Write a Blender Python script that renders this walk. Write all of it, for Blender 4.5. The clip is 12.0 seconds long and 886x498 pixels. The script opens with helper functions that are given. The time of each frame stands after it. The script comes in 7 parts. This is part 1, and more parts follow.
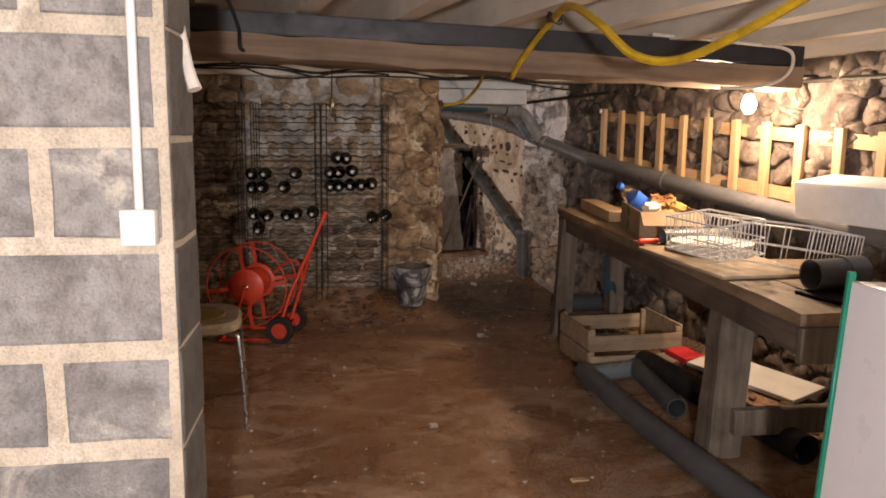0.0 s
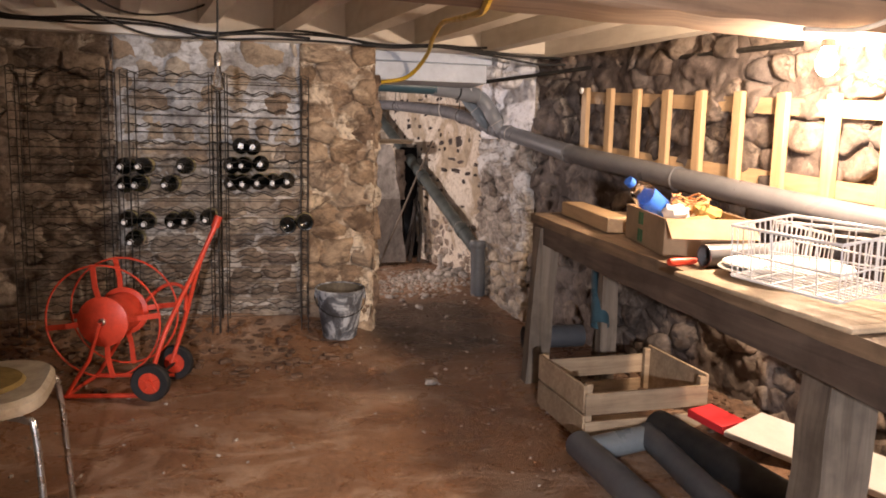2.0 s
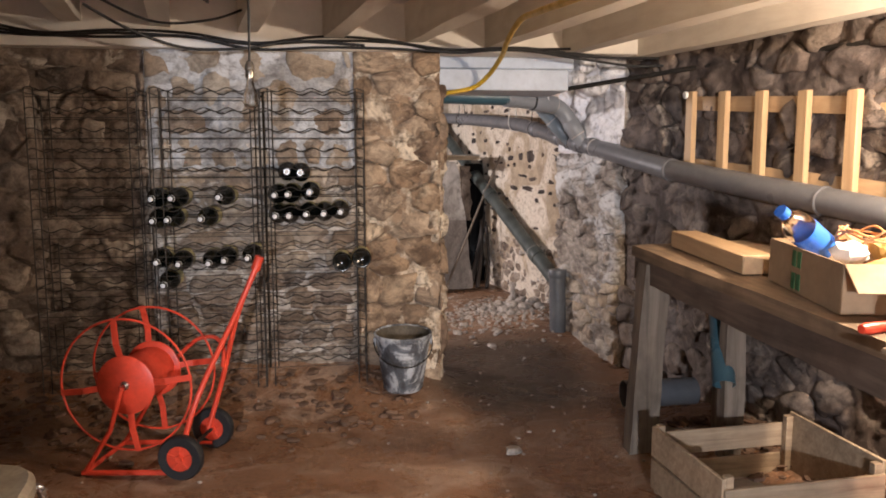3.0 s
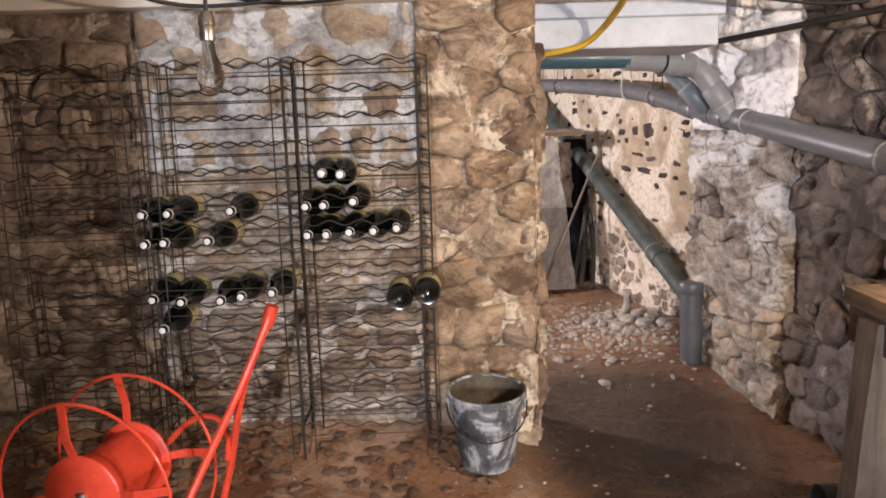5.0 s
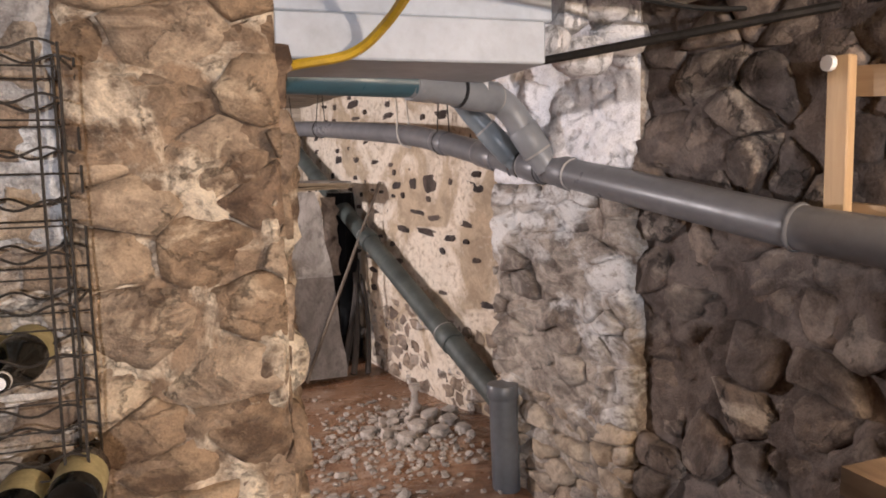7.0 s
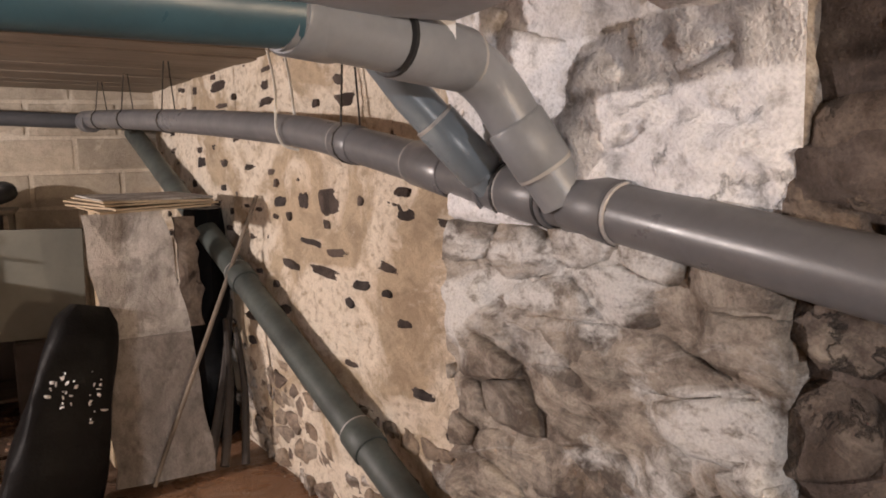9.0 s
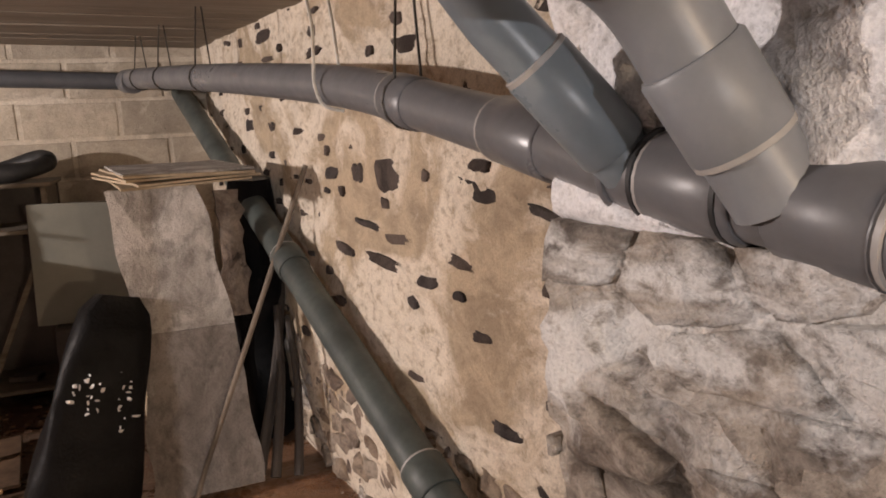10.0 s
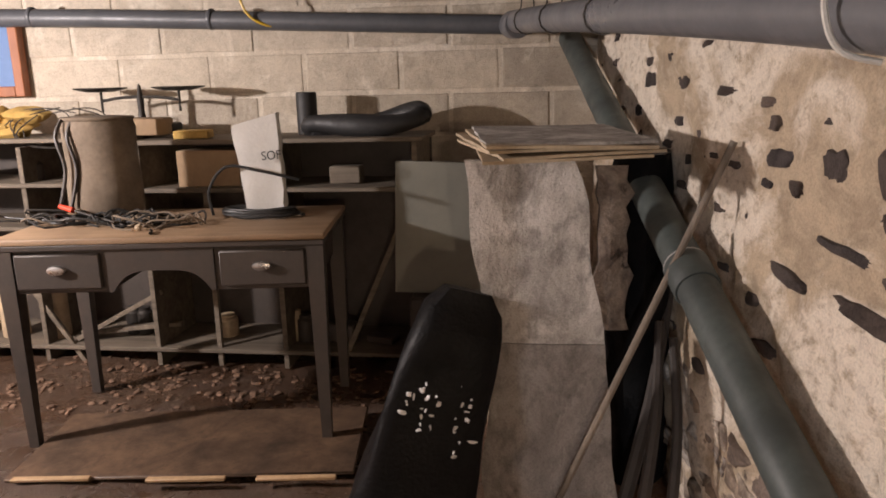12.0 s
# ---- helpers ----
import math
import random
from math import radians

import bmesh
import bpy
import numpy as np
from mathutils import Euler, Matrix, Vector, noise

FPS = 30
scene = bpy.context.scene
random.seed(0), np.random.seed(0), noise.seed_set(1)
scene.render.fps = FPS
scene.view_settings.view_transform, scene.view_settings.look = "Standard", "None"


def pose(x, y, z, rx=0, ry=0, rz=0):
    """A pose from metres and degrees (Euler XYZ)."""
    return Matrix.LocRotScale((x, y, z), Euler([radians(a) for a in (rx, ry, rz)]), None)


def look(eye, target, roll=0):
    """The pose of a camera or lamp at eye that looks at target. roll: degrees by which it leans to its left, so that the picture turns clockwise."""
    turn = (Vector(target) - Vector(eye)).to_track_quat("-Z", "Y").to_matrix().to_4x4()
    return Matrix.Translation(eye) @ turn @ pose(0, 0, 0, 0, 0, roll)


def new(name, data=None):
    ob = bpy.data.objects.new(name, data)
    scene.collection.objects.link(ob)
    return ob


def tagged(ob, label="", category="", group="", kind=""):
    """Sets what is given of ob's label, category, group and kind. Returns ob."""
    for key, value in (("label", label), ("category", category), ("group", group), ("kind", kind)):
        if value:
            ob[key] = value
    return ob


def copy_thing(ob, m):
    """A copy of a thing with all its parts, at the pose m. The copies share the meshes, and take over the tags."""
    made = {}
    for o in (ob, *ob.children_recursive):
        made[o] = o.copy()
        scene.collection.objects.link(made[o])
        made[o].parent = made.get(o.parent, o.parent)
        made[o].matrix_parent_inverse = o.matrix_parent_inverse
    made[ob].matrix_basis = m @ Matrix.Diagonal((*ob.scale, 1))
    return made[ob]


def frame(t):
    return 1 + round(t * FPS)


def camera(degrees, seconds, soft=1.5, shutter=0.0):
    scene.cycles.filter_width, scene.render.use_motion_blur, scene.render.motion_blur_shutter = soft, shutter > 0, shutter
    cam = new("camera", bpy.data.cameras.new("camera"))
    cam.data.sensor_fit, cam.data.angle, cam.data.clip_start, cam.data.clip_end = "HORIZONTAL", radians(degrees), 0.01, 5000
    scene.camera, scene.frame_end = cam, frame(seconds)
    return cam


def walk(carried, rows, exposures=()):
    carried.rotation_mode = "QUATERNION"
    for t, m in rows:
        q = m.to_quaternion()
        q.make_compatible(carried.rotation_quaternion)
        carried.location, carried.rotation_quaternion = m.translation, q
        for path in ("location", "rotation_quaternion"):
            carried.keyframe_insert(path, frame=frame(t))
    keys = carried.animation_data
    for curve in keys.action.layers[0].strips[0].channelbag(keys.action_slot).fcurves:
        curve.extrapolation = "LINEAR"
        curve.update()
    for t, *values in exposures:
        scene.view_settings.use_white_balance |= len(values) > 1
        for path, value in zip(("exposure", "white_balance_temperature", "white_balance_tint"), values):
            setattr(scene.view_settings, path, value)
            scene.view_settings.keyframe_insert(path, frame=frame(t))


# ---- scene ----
cam = camera(61.8, 12.0, soft=1.8)
PATH = [
    (0, (-0.213, 0.532, 1.189), (0.054, 2.492, 0.892), 0.6),
    (0.5, (-0.117, 0.749, 1.17), (0.179, 2.7, 0.849), 1.0),
    (1, (-0.064, 1.014, 1.173), (0.175, 2.977, 0.877), 1.3),
    (1.5, (-0.076, 1.33, 1.148), (0.25, 3.285, 0.88), 1.4),
    (2, (-0.043, 1.636, 1.076), (0.38, 3.571, 0.799), 1.3),
    (2.5, (0.007, 1.937, 1.076), (0.367, 3.887, 0.819), 0.4),
    (3, (-0.002, 2.211, 1.113), (0.26, 4.178, 0.865), -0.2),
    (3.2, (0.004, 2.3, 1.115), (0.205, 4.276, 0.874), -0.2),
    (4.8, (0.087, 3.041, 1.202), (0.056, 5.015, 0.878), -2.0),
    (5, (0.114, 3.162, 1.189), (0.121, 5.134, 0.856), -1.8),
    (5.5, (0.17, 3.414, 1.18), (0.298, 5.377, 0.814), -0.3),
    (6, (0.171, 3.703, 1.135), (0.54, 5.637, 0.784), 0.0),
    (6.5, (0.212, 3.917, 1.164), (0.749, 5.821, 0.87), -0.8),
    (7, (0.279, 4.158, 1.188), (0.909, 6.044, 0.97), -1.4),
    (7.2, (0.29, 4.29, 1.19), (0.994, 6.151, 0.995), -1.7),
    (8.8, (0.595, 5.138, 1.243), (1.456, 6.928, 1.007), -2.1),
    (9, (0.624, 5.279, 1.251), (1.508, 7.055, 1.005), -1.5),
    (9.5, (0.712, 5.538, 1.249), (1.605, 7.301, 0.941), -2.1),
    (10, (0.827, 5.757, 1.264), (1.517, 7.6, 0.909), -2.5),
    (10.5, (0.848, 5.98, 1.25), (1.394, 7.867, 0.875), -1.3),
    (11, (0.866, 6.187, 1.271), (1.181, 8.12, 0.869), -2.0),
    (11.5, (0.898, 6.352, 1.265), (0.847, 8.302, 0.826), -1.7),
    (12, (0.843, 6.482, 1.276), (0.583, 8.414, 0.828), -1.4),
]
walk(cam, [(t, look(eye, target, roll)) for t, eye, target, roll in PATH],
     [(0, 0.1, 6600, 14), (0.8, 0.5, 7100, 17), (1.5, 0.85, 6600, 16), (2.5, 1.3, 5950, 13), (3.0, 1.3, 5750, 10), (5.0, 1.75, 5700, 10), (7.0, 1.45, 5800, 11), (9.5, 1.3, 6300, 11), (12.0, 1.1, 6100, 11)])

# ---- world and lamps ----
world = bpy.data.worlds.new("cellar_world")
world.use_nodes = True
world.node_tree.nodes["Background"].inputs[0].default_value = (0.9, 0.95, 1.0, 1)
world.node_tree.nodes["Background"].inputs[1].default_value = 0.001
scene.world = world


def bulb_light(name, place, watts, colour, radius):
    data = bpy.data.lights.new(name, "POINT")
    data.energy, data.color, data.shadow_soft_size = watts, colour, radius
    ob = new(name, data)
    ob.location = place
    return ob


bulb_light("wall_bulb_light", (1.54, 3.60, 1.35), 42, (1.0, 0.73, 0.50), 0.035)
bulb_light("entry_bulb_light", (-0.25, -0.35, 1.16), 200, (1.0, 0.955, 0.95), 0.05)
bulb_light("rear_bulb_light", (-2.2, 8.0, 1.50), 140, (1.0, 0.86, 0.79), 0.045)


# ---- materials ----
def nodes_of(name):
    m = bpy.data.materials.new(name)
    m.use_nodes = True
    t = m.node_tree
    return m, t, t.nodes["Principled BSDF"]


def node(t, kind, **kw):
    n = t.nodes.new(kind)
    for k, v in kw.items():
        if k in n.inputs:
            n.inputs[k].default_value = v
    return n


def noise_node(t, scale, detail=5.0, rough=0.6, distort=0.0, coords="Object"):
    tc = t.nodes.new("ShaderNodeTexCoord")
    n = node(t, "ShaderNodeTexNoise", Scale=scale, Detail=detail, Roughness=rough, Distortion=distort)
    t.links.new(tc.outputs[coords], n.inputs["Vector"])
    return n


def ramp(t, source, stops):
    r = t.nodes.new("ShaderNodeValToRGB")
    while len(r.color_ramp.elements) < len(stops):
        r.color_ramp.elements.new(0.5)
    for e, (p, c) in zip(r.color_ramp.elements, stops):
        e.position, e.color = p, (*c, 1)
    t.links.new(source, r.inputs[0])
    return r


def mix(t, fac, a, b, kind="MIX"):
    n = t.nodes.new("ShaderNodeMix")
    n.data_type, n.blend_type = "RGBA", kind
    for sock, v in ((n.inputs[0], fac), (n.inputs[6], a), (n.inputs[7], b)):
        if isinstance(v, (float, int)):
            sock.default_value = v
        elif isinstance(v, tuple):
            sock.default_value = (*v, 1)
        else:
            t.links.new(v, sock)
    return n.outputs[2]


def bump(t, bsdf, height, strength, distance):
    b = node(t, "ShaderNodeBump", Strength=strength, Distance=distance)
    t.links.new(height, b.inputs["Height"])
    t.links.new(b.outputs[0], bsdf.inputs["Normal"])


def plain(name, colour, rough=0.6, metal=0.0, dirt=0.35, scale=9.0, bumps=0.15, dark=0.45, coords="Object"):
    """A surface of one colour with stains at two scales and a fine grain."""
    m, t, b = nodes_of(name)
    big = noise_node(t, scale, 6, 0.65, coords=coords)
    fine = noise_node(t, scale * 9, 4, 0.6, coords=coords)
    f1 = ramp(t, big.outputs[0], [(0.38, (0, 0, 0)), (0.68, (1, 1, 1))])
    c = mix(t, f1.outputs[0], colour, tuple(v * (1 - dirt) for v in colour))
    f2 = ramp(t, fine.outputs[0], [(0.45, (0, 0, 0)), (0.75, (dirt, dirt, dirt))])
    c = mix(t, f2.outputs[0], c, tuple(v * dark for v in colour))
    t.links.new(c, b.inputs["Base Color"])
    r = ramp(t, big.outputs[0], [(0.3, (max(rough - 0.12, 0.05),) * 3), (0.7, (min(rough + 0.15, 1),) * 3)])
    t.links.new(r.outputs[0], b.inputs["Roughness"])
    b.inputs["Metallic"].default_value = metal
    if bumps:
        bump(t, b, fine.outputs[0], bumps, 0.004)
    return m


def stone_material(name, palette, wash, wash_amount, soot=0.35, wash_scale=3.2, mottle=1.0, stretch=1.0, crack=0.0):
    """Rubble stone: a colour for each piece, grain, soot and remains of lime wash."""
    m, t, b = nodes_of(name)
    oi = t.nodes.new("ShaderNodeObjectInfo")
    isl = t.nodes.new("ShaderNodeNewGeometry")
    add = t.nodes.new("ShaderNodeMath")
    add.operation = "ADD"
    t.links.new(oi.outputs["Random"], add.inputs[0])
    t.links.new(isl.outputs["Random Per Island"], add.inputs[1])
    fr = t.nodes.new("ShaderNodeMath")
    fr.operation = "FRACT"
    t.links.new(add.outputs[0], fr.inputs[0])
    n = len(palette)
    base = ramp(t, fr.outputs[0], [(i / (n - 1), c) for i, c in enumerate(palette)])
    big = noise_node(t, 6.5, 7, 0.7, 0.6)
    fine = noise_node(t, 27, 6, 0.66)
    grain = noise_node(t, 190, 3, 0.6)
    patch = noise_node(t, wash_scale, 6, 0.62, 0.9)
    tc = t.nodes.new("ShaderNodeTexCoord")
    if stretch != 1.0:
        mp = t.nodes.new("ShaderNodeMapping")
        mp.inputs["Scale"].default_value = (1, 1, stretch)
        t.links.new(tc.outputs["Object"], mp.inputs[0])
        for q in (big, fine, patch):
            t.links.new(mp.outputs[0], q.inputs["Vector"])
    f = ramp(t, big.outputs[0], [(0.38, (0, 0, 0)), (0.56, (1, 1, 1))])
    dark = mix(t, 1.0, base.outputs[0], (0.34, 0.30, 0.28), "MULTIPLY")
    c = mix(t, f.outputs[0], mix(t, mottle, base.outputs[0], dark), base.outputs[0])
    sp = ramp(t, fine.outputs[0], [(0.34, (soot, soot, soot)), (0.54, (0, 0, 0))])
    c = mix(t, sp.outputs[0], c, (0.05, 0.04, 0.035))
    w = ramp(t, patch.outputs[0], [(0.66 - 0.35 * wash_amount, (0, 0, 0)), (0.75 - 0.35 * wash_amount, (0.9, 0.9, 0.9))])
    wf = ramp(t, fine.outputs[0], [(0.34, (0.1, 0.1, 0.1)), (0.50, (1, 1, 1))])
    wm = mix(t, 1.0, w.outputs[0], wf.outputs[0], "MULTIPLY")
    c = mix(t, wm, c, wash)
    gr = ramp(t, grain.outputs[0], [(0.30, (0.78, 0.78, 0.78)), (0.52, (1, 1, 1)), (0.75, (1.1, 1.1, 1.1))])
    c = mix(t, 1.0, c, gr.outputs[0], "MULTIPLY")
    h = mix(t, 0.35, fine.outputs[0], grain.outputs[0])
    h = mix(t, 0.35, h, big.outputs[0])
    if crack:
        sc = t.nodes.new("ShaderNodeVectorMath")
        sc.operation = "SCALE"
        sc.inputs["Scale"].default_value = 0.22
        t.links.new(big.outputs["Color"], sc.inputs[0])
        ad = t.nodes.new("ShaderNodeVectorMath")
        ad.operation = "ADD"
        t.links.new(tc.outputs["Object"], ad.inputs[0])
        t.links.new(sc.outputs[0], ad.inputs[1])
        vo = t.nodes.new("ShaderNodeTexVoronoi")
        vo.feature = "DISTANCE_TO_EDGE"
        vo.inputs["Scale"].default_value = 6.0
        t.links.new(ad.outputs[0], vo.inputs["Vector"])
        line = ramp(t, vo.outputs[0], [(0.0, (crack, crack, crack)), (0.035, (0, 0, 0))])
        here = ramp(t, patch.outputs[0], [(0.47, (0, 0, 0)), (0.55, (1, 1, 1))])
        cm = mix(t, 1.0, line.outputs[0], here.outputs[0], "MULTIPLY")
        c = mix(t, cm, c, (0.035, 0.027, 0.022))
        h = mix(t, cm, h, (0.0, 0.0, 0.0))
    t.links.new(c, b.inputs["Base Color"])
    b.inputs["Roughness"].default_value = 0.88
    bump(t, b, h, 1.0, 0.016)
    return m


BROWNS = [(0.30, 0.225, 0.165), (0.42, 0.33, 0.245), (0.21, 0.16, 0.13), (0.50, 0.42, 0.33), (0.35, 0.275, 0.215), (0.25, 0.185, 0.135), (0.46, 0.37, 0.27)]
CREAMS = [(0.46, 0.36, 0.25), (0.56, 0.47, 0.36), (0.36, 0.27, 0.19), (0.60, 0.53, 0.43), (0.42, 0.31, 0.21)]
TANS = [(0.36, 0.25, 0.155), (0.50, 0.37, 0.24), (0.20, 0.13, 0.085), (0.60, 0.47, 0.33), (0.40, 0.28, 0.17), (0.27, 0.185, 0.12), (0.55, 0.42, 0.28)]
SOOTS = [(0.40, 0.32, 0.25), (0.56, 0.46, 0.36), (0.27, 0.215, 0.175), (0.62, 0.53, 0.43)]
GREYS = [(0.17, 0.135, 0.115), (0.25, 0.20, 0.16), (0.13, 0.105, 0.092), (0.30, 0.235, 0.185), (0.20, 0.155, 0.125)]
DARKS = [(0.065, 0.047, 0.041), (0.105, 0.076, 0.06), (0.05, 0.04, 0.038), (0.13, 0.095, 0.075)]
M_STONE = stone_material("brown_rubble_stone", BROWNS, (0.72, 0.68, 0.62), 0.36, 0.45, 2.6, 1.0, 1.6, 0.25)
M_STONE_CREAM = stone_material("cream_wall_stone", CREAMS, (0.74, 0.70, 0.64), 0.22, 0.35, 3.0, 0.8, 1.2, 0.2)
M_STONE_SOOT = stone_material("smoke_stained_stone", SOOTS, (0.46, 0.40, 0.33), 0.16, 0.55, 3.0, 1.0, 1.2, 0.4)
M_STONE_PIER = stone_material("warm_pier_stone", TANS, (0.66, 0.53, 0.37), 0.22, 0.4, 4.5, 1.0, 1.4, 0.35)
M_STONE_DARK = stone_material("sooty_rubble_stone", GREYS, (0.42, 0.36, 0.29), 0.18, 0.5, 4.0, 1.0, 1.0, 0.7)
M_STONE_WHITE = stone_material("limewashed_stone", [(0.37, 0.32, 0.265), (0.46, 0.40, 0.335), (0.29, 0.255, 0.22)], (0.76, 0.75, 0.73), 0.40, 0.5, 2.6, 1.0, 1.5, 0.12)
M_LIME = stone_material("thick_limewash", [(0.76, 0.73, 0.70), (0.82, 0.81, 0.81), (0.66, 0.59, 0.50)], (0.93, 0.92, 0.93), 0.85, 0.35, 3.5, 0.5, 1.0, 0.4)
M_STONE_SET = stone_material("dark_embedded_stone", DARKS, (0.5, 0.42, 0.3), 0.0, 0.3)
M_MORTAR = stone_material("pale_lime_mortar", [(0.40, 0.335, 0.27), (0.46, 0.39, 0.315)], (0.76, 0.71, 0.64), 0.46, 0.55, 4.0, 0.9, 2.2, 0.4)
M_PIER_PLASTER = stone_material("cream_pier_plaster", [(0.36, 0.255, 0.165), (0.44, 0.32, 0.21)], (0.84, 0.73, 0.56), 0.56, 0.45, 3.2, 1.0, 1.2, 0.4)
M_MORTAR_LIME = stone_material("pale_blue_lime_mortar", [(0.50, 0.49, 0.47), (0.56, 0.56, 0.56)], (0.76, 0.77, 0.78), 0.5, 0.45, 3.4, 0.8, 1.2, 0.2)
M_MORTAR_BROWN = stone_material("brown_earth_mortar", [(0.30, 0.235, 0.18), (0.34, 0.27, 0.21)], (0.62, 0.56, 0.48), 0.34, 0.5, 2.8, 0.9, 1.3, 0.2)
M_MORTAR_DARK = stone_material("sooty_mortar", [(0.15, 0.12, 0.10), (0.18, 0.14, 0.12)], (0.40, 0.34, 0.28), 0.15)
M_PLASTER = stone_material("cream_lime_plaster", [(0.48, 0.375, 0.255), (0.54, 0.43, 0.30)], (0.80, 0.71, 0.59), 0.66, 0.14, 1.9, 0.45, 1.4, 0.12)
M_BLOCK = stone_material("grey_concrete_block", [(0.29, 0.288, 0.285), (0.34, 0.336, 0.33), (0.26, 0.26, 0.26)], (0.55, 0.52, 0.45), 0.2, 0.4, 4.0, 0.5)
# Darker block palette: grime plus shade of pillar and entry wall's end, painted in
M_BLOCK_GRIMY_SHADED = stone_material("grimy_shaded_block", [(0.14, 0.135, 0.125), (0.18, 0.172, 0.16), (0.12, 0.115, 0.108)], (0.26, 0.24, 0.21), 0.15, 0.5, 5.0, 0.5)
M_MORTAR_GRIMY_SHADED = stone_material("grimy_shaded_mortar", [(0.17, 0.16, 0.14), (0.20, 0.185, 0.165)], (0.30, 0.28, 0.25), 0.2, 0.4, 4.0, 0.5)
M_BLOCK_TAN = stone_material("tan_concrete_block", [(0.49, 0.425, 0.335), (0.57, 0.50, 0.40), (0.42, 0.365, 0.29)], (0.66, 0.60, 0.50), 0.25, 0.15, 3.2, 0.25)
M_BLOCK_MORTAR = stone_material("cream_block_mortar", [(0.58, 0.515, 0.415), (0.62, 0.55, 0.445)], (0.70, 0.64, 0.54), 0.4, 0.15, 3.2, 0.25)


def earth_material():
    m, t, b = nodes_of("brown_earth_floor")
    a = noise_node(t, 0.9, 6, 0.6, 0.8)
    c2 = noise_node(t, 5.5, 8, 0.7, 0.5)
    fine = noise_node(t, 60, 6, 0.75)
    grit = noise_node(t, 240, 2, 0.6)
    base = ramp(t, a.outputs[0], [(0.30, (0.145, 0.067, 0.032)), (0.5, (0.28, 0.145, 0.074)), (0.68, (0.40, 0.235, 0.14))])
    dust = ramp(t, c2.outputs[0], [(0.50, (0, 0, 0)), (0.74, (0.6, 0.6, 0.6))])
    c = mix(t, dust.outputs[0], base.outputs[0], (0.33, 0.225, 0.155))
    dk = ramp(t, fine.outputs[0], [(0.36, (0.55, 0.55, 0.55)), (0.52, (0, 0, 0))])
    c = mix(t, dk.outputs[0], c, (0.045, 0.028, 0.018))
    sp = ramp(t, grit.outputs[0], [(0.70, (0, 0, 0)), (0.80, (0.5, 0.5, 0.5))])
    c = mix(t, sp.outputs[0], c, (0.42, 0.34, 0.26))
    tc = t.nodes.new("ShaderNodeTexCoord")
    # Pale wavy streaks: wet sheen and dust, both painted into the colour
    ms = t.nodes.new("ShaderNodeMapping")
    ms.inputs["Rotation"].default_value = (0, 0, radians(-22))
    ms.inputs["Scale"].default_value = (2.4, 4.0, 1)
    t.links.new(tc.outputs["Object"], ms.inputs[0])
    sheen_streak = node(t, "ShaderNodeTexNoise", Scale=1.0, Detail=7.0, Roughness=0.68, Distortion=1.4)
    t.links.new(ms.outputs[0], sheen_streak.inputs["Vector"])
    sk = ramp(t, sheen_streak.outputs[0], [(0.50, (0, 0, 0)), (0.60, (0.65, 0.65, 0.65)), (0.72, (0.1, 0.1, 0.1))])
    c = mix(t, sk.outputs[0], c, (0.46, 0.33, 0.235))
    # Bench's cast shadow painted into the floor colour as a ragged ellipse
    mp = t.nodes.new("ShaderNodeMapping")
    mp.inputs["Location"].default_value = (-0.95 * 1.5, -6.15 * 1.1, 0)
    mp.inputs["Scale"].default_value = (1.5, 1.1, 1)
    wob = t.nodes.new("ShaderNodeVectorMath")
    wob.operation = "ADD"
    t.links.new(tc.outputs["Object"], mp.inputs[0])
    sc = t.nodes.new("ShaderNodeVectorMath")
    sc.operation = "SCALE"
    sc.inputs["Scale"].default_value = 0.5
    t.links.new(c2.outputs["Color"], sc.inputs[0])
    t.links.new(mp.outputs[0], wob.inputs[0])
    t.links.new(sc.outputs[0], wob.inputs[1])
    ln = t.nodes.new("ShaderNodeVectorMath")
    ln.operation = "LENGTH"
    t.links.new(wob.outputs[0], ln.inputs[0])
    darkened = ramp(t, ln.outputs["Value"], [(0.62, (0.85, 0.85, 0.85)), (0.98, (0, 0, 0))])
    c = mix(t, darkened.outputs[0], c, (0.038, 0.024, 0.015))
    # Darker brown over the floor round the desk, with a ragged edge
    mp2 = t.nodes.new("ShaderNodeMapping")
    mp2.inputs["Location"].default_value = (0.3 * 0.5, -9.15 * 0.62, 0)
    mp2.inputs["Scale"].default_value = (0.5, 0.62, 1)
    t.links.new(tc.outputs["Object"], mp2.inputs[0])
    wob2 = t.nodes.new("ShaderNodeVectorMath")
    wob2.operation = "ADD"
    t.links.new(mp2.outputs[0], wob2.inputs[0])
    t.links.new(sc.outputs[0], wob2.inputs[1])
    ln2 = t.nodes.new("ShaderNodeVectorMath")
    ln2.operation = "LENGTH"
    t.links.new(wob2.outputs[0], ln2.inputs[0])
    dark_rear = ramp(t, ln2.outputs["Value"], [(0.75, (0.85, 0.85, 0.85)), (1.1, (0, 0, 0))])
    c = mix(t, dark_rear.outputs[0], c, (0.04, 0.025, 0.017))
    t.links.new(c, b.inputs["Base Color"])
    r = ramp(t, c2.outputs[0], [(0.40, (0.16,) * 3), (0.60, (0.5,) * 3)])
    t.links.new(r.outputs[0], b.inputs["Roughness"])
    h = mix(t, 0.5, fine.outputs[0], c2.outputs[0])
    h = mix(t, 0.4, h, sheen_streak.outputs[0])
    bump(t, b, h, 0.9, 0.035)
    return m


